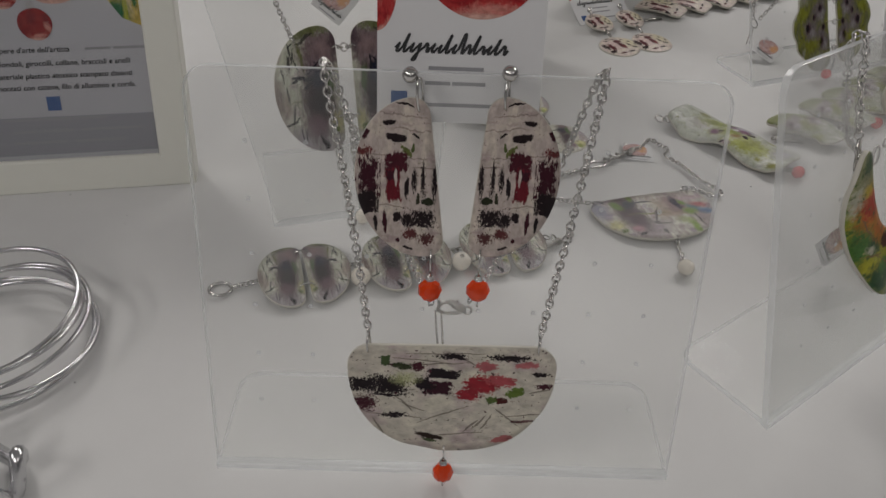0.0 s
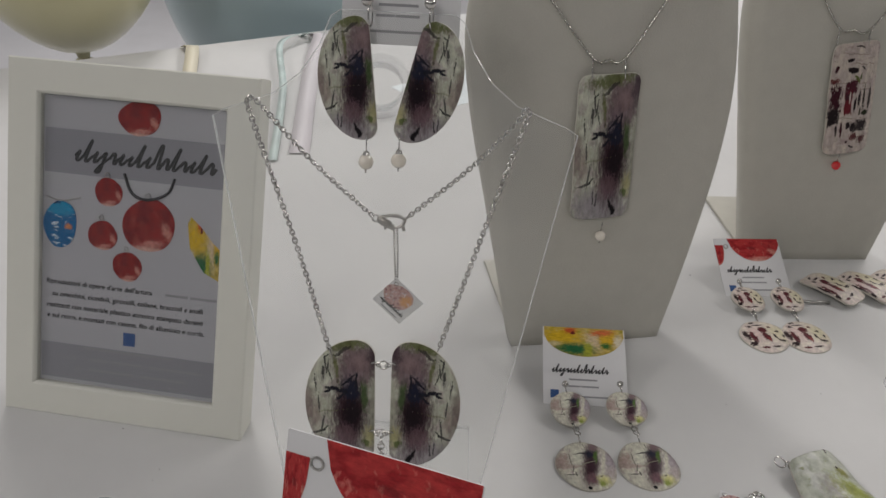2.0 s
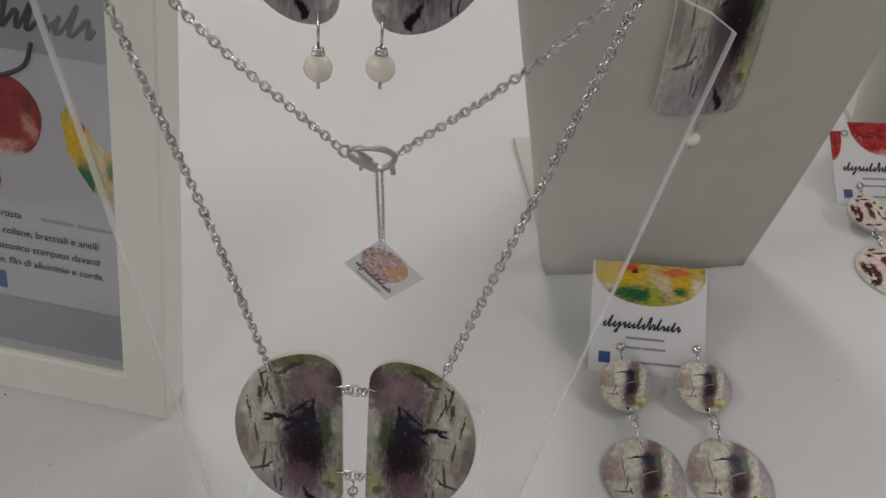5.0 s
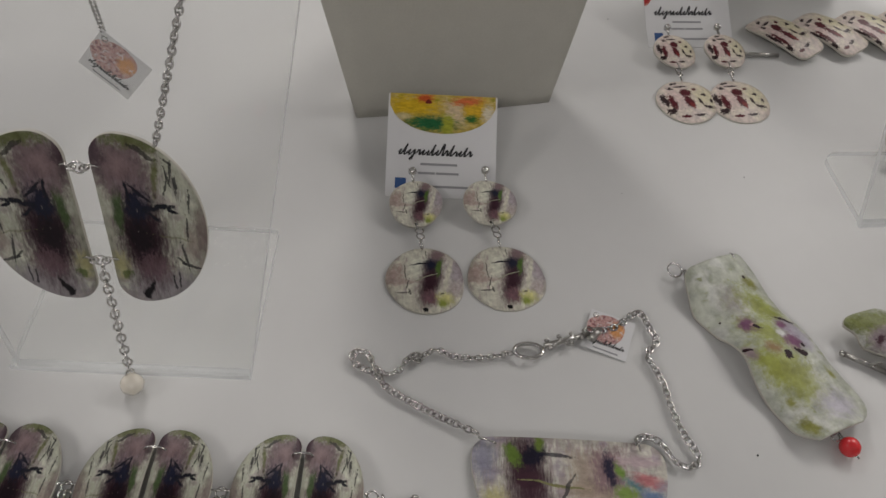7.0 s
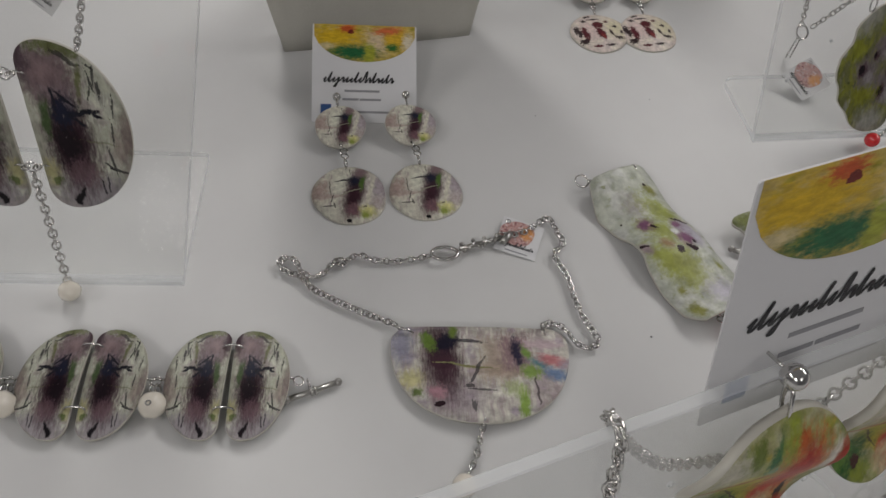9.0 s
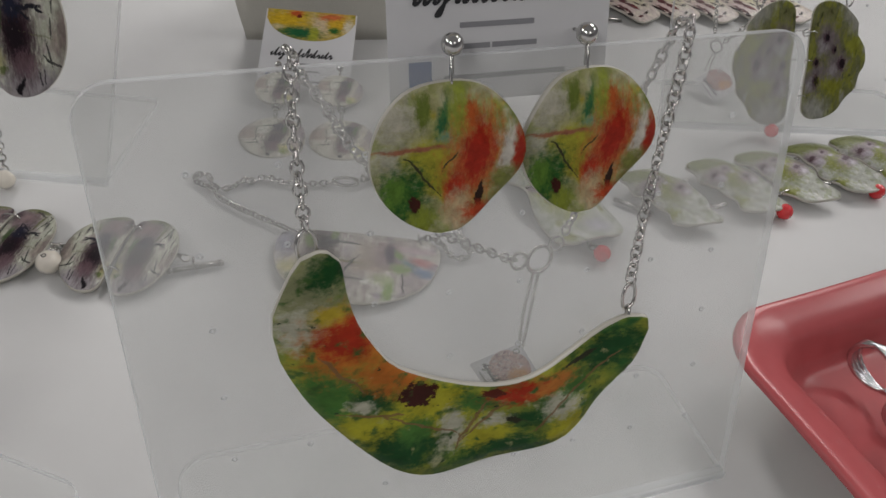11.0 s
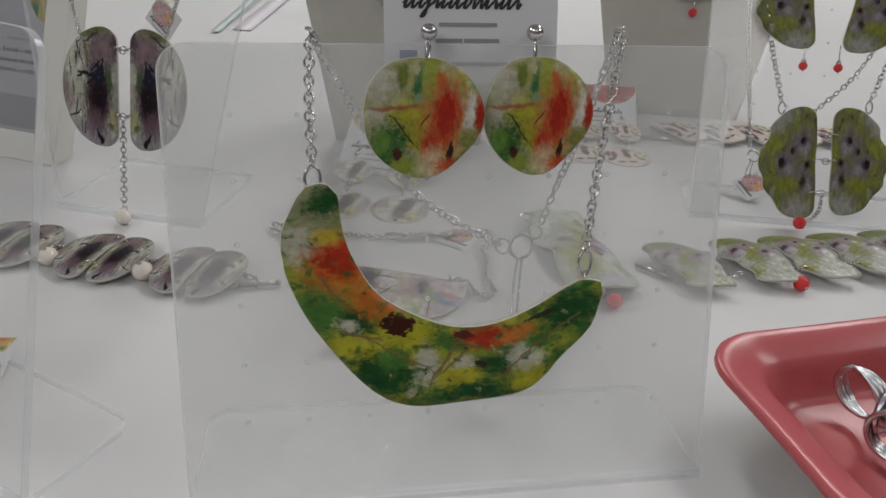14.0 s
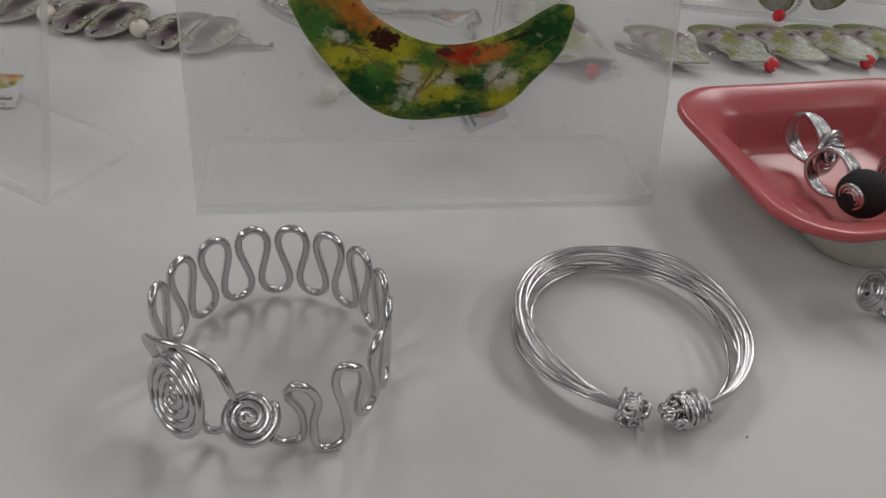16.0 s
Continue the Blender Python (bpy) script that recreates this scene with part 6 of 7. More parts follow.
def linen_bust(m):
    b = thing("jewellery_bust", m, "grey-beige linen covered necklace bust on the white table", "necklace bust", "linen busts")
    left = smooth_path([mm(0, 0, 0), mm(-12, 60, 0), mm(-24, 119, 0), mm(-35, 175, 0), mm(-39, 216, 0), mm(-34, 248, 0), mm(-20, 275, 0), mm(2, 292, 0), mm(20, 312, 0), mm(26, 340, 0)], 0.008)
    right = smooth_path([mm(109, 0, 0), mm(118.5, 50, 0), mm(126, 98, 0), mm(131, 145, 0), mm(130.5, 190, 0), mm(122, 237, 0), mm(112, 272, 0), mm(96, 292, 0), mm(76, 312, 0), mm(70, 340, 0)], 0.008)
    k = 44
    pick = (lambda p: [p[int(round(i * (len(p) - 1) / (k - 1)))][:2] for i in range(k)])
    piece, slots, uvs = plate(pick(left), pick(right), thick=0.018, across=12, bend=lambda x, y: -0.003 * x * x)
    part("front_panel", piece, LINEN, b, at=pose(0, 0, -0.018))
    lean = Matrix.Rotation(radians(-85), 4, "X")
    bm = bmesh.new()
    bmesh.ops.create_cube(bm, size=1.0, matrix=Matrix.LocRotScale((0.0545, 0.060, 0.0012), None, (0.106, 0.104, 0.0024)))
    bmesh.ops.bevel(bm, geom=list(bm.edges), offset=0.0006, segments=2, affect="EDGES")
    me = bpy.data.meshes.new("base_board")
    bm.to_mesh(me)
    bm.free()
    me.materials.append(LINEN)
    part("base_board", me, None, b, at=lean)
    bm = bmesh.new()
    bmesh.ops.create_cube(bm, size=1.0, matrix=pose(0.0545, 0.085, 0.09, 19, 0, 0) @ Matrix.Diagonal((0.03, 0.004, 0.175, 1)))
    me = bpy.data.meshes.new("back_strut")
    bm.to_mesh(me)
    bm.free()
    me.materials.append(LINEN)
    part("back_strut", me, None, b, at=lean)
    return b


linen_bust(BUST_LEFT)
linen_bust(BUST_RIGHT @ pose(-0.034, 0, 0))


def slab_necklace(m, label, mat, cx, cy, w, h, tilt, rings, up, bead_at, bead_mat, bead_label):
    n = thing("necklace", m, label, "necklace", "necklaces on linen busts")
    body = pose(cx / 1000, cy / 1000, 0.003, 0, 0, tilt)
    plate_part("pendant", slab(0, 0, w, h, 6, wobble=0.25), mat, n, at=body, across=8, bend=lambda x, y: 0.0022 * (1 - x * x))
    for (x, y), top in zip(rings, up):
        parts("jump_ring", (ring(mm(x, y, 4), 0.0022, 0.0004, (0.9, 0, 0.4), 0.5, tilt=(0, 1, 0)), ring(mm(x, y - 6, 5), 0.0042, 0.00045, (0.95, 0.1, 0.3), 0.35, tilt=(0, 1, 0))), SILVER, n)
    (xa, ya), (xb, yb) = rings
    part("ball_chain", ball_chain([mm(*up[0], -4), mm(*up[0], 1.5), mm((xa + up[0][0]) / 2 + 1, (ya + up[0][1]) / 2 - 2, 1.5), mm(xa, ya + 2, 2.5), mm((xa + xb) / 2, ya + 0.4, 3), mm(xb, yb + 2, 2.5), mm((xb + up[1][0]) / 2 - 1, (yb + up[1][1]) / 2 - 2, 1.5), mm(*up[1], 1.5), mm(*up[1], -4)], 0.0011), STEEL, n)
    drop(n, mm(bead_at[0], bead_at[1] + 10, 4.5), mm(*bead_at, 4.2), 0.0036, bead_mat, bead_label, wrap=False, lumps=0.04)


slab_necklace(BUST_LEFT, "ball chain necklace with violet printed rectangular pendant and pearl", VIOLET, 47.8, 148, 38.5, 94, 2.5, ((34, 202), (54.5, 201.5)), ((-23, 274), (98, 275)), (53, 87), PEARL, "cream freshwater pearl")
slab_necklace(BUST_RIGHT, "ball chain necklace with red printed rectangular pendant and bead", RED, 17, 143, 35, 88, 9, ((-6, 194), (18, 193)), ((-56, 262), (62, 270)), (21, 88), RED_BEAD, "round red bead")


# ---------------------------------------------------------------- cards and earrings that lie on the table
def leaning_card(x0, y0, x1, y1, lean, label, kind):
    return earring_card(leaning(x0, y0, x1, y1, lean), label, kind, 55, 53)


leaning_card(0.1705, 0.6375, 0.2205, 0.6635, 58, "white card with yellow and green painting leaning on the bust", "yellow")
leaning_card(0.2470, 0.8290, 0.2930, 0.8580, 61, "white card with red fruit picture leaning on the bust", "fruit")


def disc_earring(x, y, deg, mat, big_dx, big_dy, label, seed):
    """Two printed discs on rings, lying on the table below their card."""
    e = thing("earring", flat(x, y, deg), label, "earring", "pairs of earrings")
    plate_part("printed_plate", disc(0, 0, 12.8, 12.4, wobble=0.03, seed=seed), mat, e, at=pose(0, 0, 0.0055, 14, 4, 0), across=8, bend=lambda a, b: 0.0012 * (1 - a * a - b * b))
    plate_part("printed_plate", disc(big_dx, big_dy, 18.0, 17.6, wobble=0.03, seed=seed + 3), mat, e, at=pose(0, 0, 0.0012, 2, 0, 0), across=10, bend=lambda a, b: 0.0022 * (1 - a * a - b * b))
    part("stud_ball", ball(mm(-1.5, 16.5, 12), 0.0022, 8, 12), SILVER, e)
    part("jump_ring", ring(mm(-1.3, 13.2, 10.5), 0.0026, 0.0004, (0.9, 0, 0.3), 0.5, tilt=(0, 1, 0)), SILVER, e)
    parts("jump_ring", (ring(mm(0.2 * big_dx, -12.0, 5), 0.0026, 0.0004, (0.9, 0, 0.4), 0.6, tilt=(0, 1, 0)), ring(mm(0.4 * big_dx, -15.4, 4.4), 0.0019, 0.0004, (0, 0, 1)), ring(mm(0.5 * big_dx, -18.5, 4.0), 0.0019, 0.0004, (0.2, 0.2, 1)), ring(mm(0.6 * big_dx, big_dy + 18.8, 3.8), 0.0028, 0.0004, (0.9, 0, 0.4), 0.6, tilt=(0, 1, 0))), SILVER, e)


disc_earring(0.1890, 0.6355, 30, VIOLET_DISC, 3.7, -42.0, "violet printed double disc earring lying below its card", 2)
disc_earring(0.2195, 0.6545, 30, VIOLET_DISC, 4.7, -42.0, "violet printed double disc earring lying below its card", 7)
disc_earring(0.2632, 0.8240, 32, RED_DISC, -2.0, -40.0, "red printed double disc earring lying below its card", 12)
disc_earring(0.2900, 0.8415, 32, RED_DISC, -2.5, -41.0, "red printed double disc earring lying below its card", 17)


# ---------------------------------------------------------------- bracelets and the necklace on the table
def violet_bracelet():
    b = thing("bracelet", flat(0.1714, 0.4662, 26.4), "bracelet of violet split discs with pearls and toggle clasp", "bracelet")
    for i, cx in enumerate((-54.5, 0, 54.5)):
        for side in (-1, 1):
            shape = half_moon(cx + side * 0.7, 23.6, cx + side * 1.6, -23.6, -22.6 * side, 2.0, 25, corner=6)
            plate_part("printed_plate", shape, VIOLET, b, at=pose(0, 0, 0.0022), flip=side > 0, bend=lambda x, y: 0.0025 * (1 - y * y))
        for y in (14.5, -12.5):
            wire_part("staple", b, [mm(cx - 4.6, y, 4.4), mm(cx - 2.5, y + 0.6, 6.8), mm(cx + 2.5, y + 0.6, 6.8), mm(cx + 4.6, y, 4.4)], 0.00045)
    for cx in (-27.25, 27.25):
        parts("jump_ring", (ring(mm(cx - 3.6, 1, 4.4), 0.0036, 0.0004, (0, 1, 0.4), 0.4), ring(mm(cx + 3.6, 1, 4.4), 0.0036, 0.0004, (0, 1, 0.4), 0.4), ring(mm(cx, 0, 4.6), 0.002, 0.0004), ring(mm(cx - 0.8, -3.2, 4.6), 0.0017, 0.0004, (1, 0, 0.4)), ring(mm(cx + 1.2, -3.0, 4.6), 0.0017, 0.0004, (1, 0, 0.4))), SILVER, b)
        bead("pearl", b, mm(cx + 0.6, -10.0, 4.9), 0.0053, PEARL, 0.95, "cream freshwater pearl", lumps=0.08)
        part("eye_pin", ring(mm(cx + 0.4, -11.5, 10.0), 0.0009, 0.0003), SILVER, b)
    parts("jump_ring", (ring(mm(76.5, 2, 4), 0.0034, 0.0004, (0, 1, 0.4), 0.4), ring(mm(81.5, 1.5, 3), 0.002, 0.0004, (0.3, 0, 1)), ring(mm(85.5, 0.4, 2.6), 0.002, 0.0005, (1, 0.3, 0))), SILVER, b)
    part("toggle_bar", merged(tube([mm(77.5, -6.5, 2.4), mm(97, 1.5, 2.4)], 0.0012, 8), ball(mm(77.5, -6.5, 2.4), 0.0017, 6, 8), ball(mm(97, 1.5, 2.4), 0.0017, 6, 8), ring(mm(86.5, -2.8, 2.4), 0.0016, 0.0005, (0.92, 0.38, 0)), ring(mm(88, -2.2, 2.4), 0.0016, 0.0005, (0.92, 0.38, 0))), OLD_SILVER, b, "silver toggle bar")
    part("chain", chain([mm(-76, 1, 3), mm(-83, 0.5, 2.2), mm(-91, 0, 2)], 0.0026, 0.0032, 0.0004), SILVER, b)
    part("toggle_ring", ring(mm(-97.5, 0, 1.6), 0.0056, 0.0010, (0.05, 0.1, 1), seg=24), SILVER, b, "silver toggle ring")


violet_bracelet()


def table_necklace():
    n = thing("necklace", flat(0.2985, 0.5580, 26.0), "silver chain necklace with violet half-moon pendant lying flat", "necklace")
    m = flat(0.2985, 0.5580, 26.0).inverted()

    def at(x, y, z=0.0024):
        return m @ Vector((x, y, z))
    plate_part("pendant", half_moon(38.0, 1, -37.0, 1, -43.5, 2.2, 37, corner=8), VIOLET_WIDE, n, at=pose(0, 0, 0.0012), across=10, bend=lambda x, y: 0.0016 * (1 - x * x))
    parts("jump_ring", (ring(mm(-31, -1, 4), 0.0034, 0.00045, (0.3, 1, 0.3), 0.4), ring(mm(28, 0, 4), 0.0034, 0.00045, (1, 0.2, 0.3), 0.5)), SILVER, n)
    left = ((0.2665, 0.5450), (0.250, 0.5440), (0.237, 0.5440), (0.225, 0.5450), (0.219, 0.5480), (0.2085, 0.5478), (0.2055, 0.5525), (0.2105, 0.5550), (0.2160, 0.5510), (0.222, 0.5500), (0.226, 0.5540), (0.2265, 0.5610), (0.2290, 0.5650), (0.2300, 0.5610), (0.234, 0.5700), (0.242, 0.5710), (0.251, 0.5750), (0.259, 0.5810), (0.2635, 0.5850))
    right = ((0.323, 0.5700), (0.323, 0.5745), (0.328, 0.5770), (0.334, 0.5750), (0.338, 0.5720), (0.344, 0.5720), (0.347, 0.5770), (0.343, 0.5810), (0.338, 0.5850), (0.331, 0.5930), (0.325, 0.6020), (0.319, 0.6080), (0.314, 0.6130), (0.316, 0.6210), (0.311, 0.6260), (0.304, 0.6320), (0.298, 0.6200), (0.292, 0.6140), (0.287, 0.6120))
    part("chain", chain([at(*q) for q in left], 0.0027, 0.0036, 0.00045), SILVER, n)
    part("chain", chain([at(*q) for q in right], 0.0027, 0.0036, 0.00045), SILVER, n)
    part("toggle_ring", ring(at(0.2690, 0.5890, 0.003), 0.0062, 0.0009, (0, 0.1, 1), 0.6, 24, tilt=m.to_3x3() @ Vector((0.86, 0.5, 0))), SILVER, n, "oval silver toggle ring")
    dots = [ball(at(0.2740 + 0.0146 * s + 0.0022 * math.sin(k * 2.4), 0.5950 + 0.0145 * s + 0.0022 * math.cos(k * 2.4), 0.0035), 0.0011, 5, 7) for k, s in enumerate(np.linspace(0, 1, 16))]
    part("beaded_bar", merged(*dots, tube([at(0.2740, 0.5945, 0.003), at(0.2890, 0.6100, 0.003)], 0.0012, 7)), OLD_SILVER, n, "beaded toggle bar")
    part("tag_cap", tube([at(0.2905, 0.6070, 0.004), at(0.2920, 0.6135, 0.004)], 0.0016, 8), OLD_SILVER, n)
    t = price_tag(n, m @ pose(0.2850, 0.6235, 0.0022, 3, 2, 7), "white paper tag with a red painted corner")
    part("drop_chain", chain([mm(0.5, -40.0, 3.4), mm(-1.5, -47, 1.8), mm(-3.5, -55, 1.8), mm(-7.0, -62, 1.8)], 0.0026, 0.0032, 0.00045), SILVER, n)
    bead("pearl", n, mm(-9.0, -67.5, 4.6), 0.0046, PEARL, 0.95, "cream freshwater pearl", lumps=0.1)


table_necklace()


def plaque_bracelet():
    m = flat(0.3560, 0.6475, -38.5)
    b = thing("bracelet", m, "wavy pansy printed plaque with rings and red bead", "bracelet")
    upper = line_strip([(-40.4, 16), (-38, 17.4), (-26, 17), (-14, 15), (-5, 14.6), (4, 16.4), (13, 17.2), (22, 17.0), (33, 18.2), (42, 17.5), (47.5, 13.5), (50, 8)])
    lower = line_strip([(-40.0, -13), (-37, -17), (-28, -20), (-20.7, -21.8), (-13, -20.5), (-6, -19.8), (0, -18), (7, -17.6), (16, -19.6), (26, -19.9), (36, -19.2), (44, -18.6), (49.5, -14)])
    pick = (lambda q: [q[int(round(k * (len(q) - 1) / 40))] for k in range(41)])
    plate_part("printed_plate", (pick(lower), pick(upper)), PLAQUE, b, at=pose(0, 0, 0.0025), across=8, iso=True,
               bend=lambda x, y: 0.0045 * (1 - y * y) + 0.0016 * math.sin(6 * x + 1) * (1 - 0.5 * y))
    parts("jump_ring", (ring(mm(-44.5, -15.5, 3), 0.0034, 0.0005, (0.3, 0, 1)), ring(mm(-39.5, -13.0, 4), 0.0026, 0.0005, (0.2, 1, 0.3))), SILVER, b)
    part("jump_ring", ring(mm(-39.0, 13.0, 5), 0.0026, 0.0005, (0.2, 1, 0.3)), SILVER, b)
    parts("jump_ring", (ring(mm(46.5, -4.0, 4), 0.0028, 0.0005, (0.2, 1, 0.3)), ring(mm(50, -4, 3), 0.0017, 0.0004)), SILVER, b)
    bead("bead", b, mm(55.8, -2.3, 4.0), 0.0041, RED_BEAD, 1.0, "round red bead")
    part("eye_pin", tube([mm(49, -2, 4), mm(61, -2.5, 4)], 0.0004, 5), SILVER, b)


plaque_bracelet()


def leaf_bracelet():
    m = flat(0.4125, 0.6672, 50.5)
    b = thing("bracelet", m, "bracelet of pansy printed leaf plates with red beads", "bracelet")
    for i, cx in enumerate((1, 42, 75, 108, 140)):
        shape = slab(0, 0, 24, 44, 5, 23, 1.6, 3 + i, -0.42)
        plate_part("printed_plate", shape, PANSY_PALE, b, at=pose(cx / 1000, -0.001 * i, 0.0032, 0, -5, -6), across=7, bend=lambda x, y: 0.0022 * (1 - x * x) + 0.0022 * math.sin(2.6 * y + 1.2 * x + 0.6) + 0.0022)
        if i < 4:
            for y in (11, -12):
                parts("jump_ring", (ring(mm(cx + 12 - y * 0.3, y, 6), 0.003, 0.00045, (0, 1, 0.4), 0.45), ring(mm(cx + 16 - y * 0.3, y, 5.6), 0.0018, 0.0004, (0.2, 0.2, 1)), ring(mm(cx + 20 - y * 0.3, y, 6), 0.003, 0.00045, (0, 1, 0.4), 0.45)), SILVER, b)
    for cx in (56, 119):
        bead("bead", b, mm(cx, -24, 4.2), 0.0042, RED_BEAD, 1.0, "round red bead")
        part("eye_pin", tube([mm(cx, -16, 5), mm(cx, -29.5, 4)], 0.0004, 5), SILVER, b)
    part("toggle_bar", merged(tube([mm(-23, 10.8, 2.2), mm(-10.4, -4.7, 2.2)], 0.0012, 8), ball(mm(-23, 10.8, 2.2), 0.0016, 6, 8), ring(mm(-14, 1, 3.4), 0.0025, 0.0005, (0.2, 1, 0.4))), OLD_SILVER, b, "silver toggle bar")


leaf_bracelet()


def slat_bracelet():
    m = flat(0.3200, 0.8790, 38)
    b = thing("bracelet", m, "bracelet of overlapping red printed plates", "bracelet")
    for i in range(5):
        plate_part("printed_plate", slab(0, 0, 23, 44, 6, 21, 0.3, 2 + i, -0.12), RED_DISC, b, at=pose(0.031 * i, 0.001, 0.0035, 0, -7, 24), across=6, bend=lambda x, y: 0.0028 * (1 - y * y))
        if i < 4:
            parts("jump_ring", (ring(mm(31 * i + 14, -7, 5), 0.0024, 0.0004, (0, 1, 0.4), 0.5), ring(mm(31 * i + 17, -7, 5), 0.0018, 0.0004)), SILVER, b)
    part("toggle_bar", tube([mm(-33, -9, 2.0), mm(-10, -13, 2.0)], 0.0013, 8), OLD_SILVER, b, "silver toggle bar")
    part("toggle_ring", ring(mm(138, 3, 1.6), 0.0062, 0.001), SILVER, b)


slat_bracelet()


# ---------------------------------------------------------------- aluminium wire bracelets
def wave_bracelet():
    b = thing("wire_bracelet", flat(0.4295, 0.3620, 0), "open aluminium wire bracelet of meanders with two spirals", "bracelet", "wire bracelets")
    R, H, w = 0.0335, 0.0290, 0.00125
    pts = []
    g0, g1, waves = radians(-2), radians(229), 10.7
    n = 520
    for i in range(n + 1):
        s = i / n
        ph = s * waves * 2 * math.pi
        g = g0 + (g1 - g0) * s + 0.085 * math.sin(2 * ph) * min(1.0, s * 40)
        amp = 0.84 + 0.16 * min(1.0, s * 7, (1 - s) * 8 + 0.4)
        z = w + H / 2 + amp * (H / 2 - w) * math.cos(ph)
        pts.append((R * math.cos(g), R * math.sin(g), max(w, z)))
    front = smooth_path([mm(*q) for q in ((21, -20.5, 5), (23.4, -17.8, 2.5), (25.6, -13.5, 3), (25.2, -12.8, 12), (23.8, -15.8, 21), (26.4, -16, 27), (29, -13.5, 26), (30, -11, 19), (28.6, -11.6, 9), (30.6, -12.4, 2), (34, -9, 1.4), (35, -5.4, 5), (33.6, -5, 14), (30.8, -5.2, 22), (31.2, -3.4, 27.4))] + [pts[2]], 0.0008)
    pts = [tuple(q) for q in front[:-1]] + pts[2:]
    part("meander_wire", tube(pts, w, 8), ALUMINIUM, b)

    def spiral(g, zc, r_out, turns, lift, r_base):
        c = Vector((r_base * math.cos(radians(g)), r_base * math.sin(radians(g)), zc))
        a = Vector((-math.sin(radians(g)), math.cos(radians(g)), 0))
        up = Vector((math.cos(radians(g)) * -lift, math.sin(radians(g)) * -lift, 1)).normalized()
        q = []
        k = int(turns * 22)
        for i in range(k + 1):
            f = i / k
            r = 0.0009 + (r_out - 0.0009) * f
            q.append(c + r * (math.cos(f * turns * 2 * math.pi) * a + math.sin(f * turns * 2 * math.pi) * up))
        return q
    big = spiral(-93, 0.0165, 0.0126, 4.3, 0.3, R)
    small = spiral(-56, 0.0115, 0.0078, 3.1, 1.0, R - 0.006)
    part("spiral", tube(big, 0.0012, 8), ALUMINIUM, b, "large flat wire spiral")
    part("spiral", tube(small, 0.0012, 8), ALUMINIUM, b, "small flat wire spiral")
    wire_part("joining_wire", b, [pts[-1], mm(-19, -29, 23), mm(-10.6, -30, 28), mm(-2.1, -27.5, 30), mm(6.7, -25.2, 28), mm(11.5, -25, 22), mm(12.5, -24, 17)], 0.0012, ALUMINIUM)
    wire_part("joining_wire", b, [big[-1], mm(4, -30, 5), mm(9, -27, 5), small[-12]], 0.0012, ALUMINIUM)
    wire_part("joining_wire", b, [small[-1], mm(19.5, -22, 6), pts[0]], 0.0012, ALUMINIUM)


def knot_bracelet():
    b = thing("wire_bracelet", flat(0.5050, 0.4485, 0), "open bangle of many aluminium wires with knotted ends", "bracelet", "wire bracelets")
    rng = random.Random(5)
    wire, first, span = 0.00062, -33, 328
    for k in range(13):
        r0 = 0.0362 + rng.uniform(-0.0022, 0.0022)
        z0 = 0.0022 + 0.0085 * (k / 12)
        ph, am = rng.uniform(0, 6.28), rng.uniform(0.0004, 0.0014)
        pts = []
        for i in range(80):
            s = i / 79
            g = radians(first + span * s)
            end = min(1.0, s * 5, (1 - s) * 5)
            e = end * end * (3 - 2 * end)
            off = (k / 12 - 0.5) * 0.005 * (1 - e)
            z = 0.0060 + (z0 - 0.0060) * e + am * math.sin(3 * g + ph) * e + off
            r = 0.0362 + (r0 - 0.0362) * e + am * math.cos(2 * g + ph) * e + 0.4 * off
            pts.append((r * math.cos(g), r * math.sin(g) * 0.95, max(wire, z)))
        part("wire", tube(pts, wire, 6), ALUMINIUM, b)
    for g, way, coils in ((first, -1, 6), (first + span, 1, 2)):
        a = radians(g)
        c = Vector((0.0362 * math.cos(a), 0.0344 * math.sin(a), 0.0062))
        d = Vector((-math.sin(a), math.cos(a), 0)) * way
        out = Vector((math.cos(a), math.sin(a), 0))
        line = []
        for k in range(coils * 10):
            f = 2 * math.pi * k / 10
            r = 0.0048 + 0.0004 * math.sin(1.7 * k)
            line.append(c - d * 0.003 + d * 0.0088 * k / (coils * 10) + r * (math.cos(f) * out * 1.05 + math.sin(f) * Vector((0, 0, 1))))
        o = c + d * (0.0052 if coils > 3 else 0.0012)
        for k in range(20):
            q = Vector((rng.uniform(-1, 1), rng.uniform(-1, 1), rng.uniform(-0.8, 1))).normalized()
            at, r = o + q * rng.uniform(0.0024, 0.0046), rng.uniform(0.0014, 0.0024)
            a1 = (q.orthogonal() + Vector((rng.uniform(-0.5, 0.5), rng.uniform(-0.5, 0.5), 0))).normalized()
            a2 = q.cross(a1)
            for n in range(7):
                f = 2 * math.pi * n / 7
                w = at + r * (math.cos(f) * a1 + math.sin(f) * a2) + q * 0.0009 * n / 7
                line.append(Vector((w.x, w.y, max(w.z, wire * 1.2))))
        part("knot", tube(smooth_path(line, 0.0007), wire * 1.08, 6), ALUMINIUM, b, "knotted wire end")


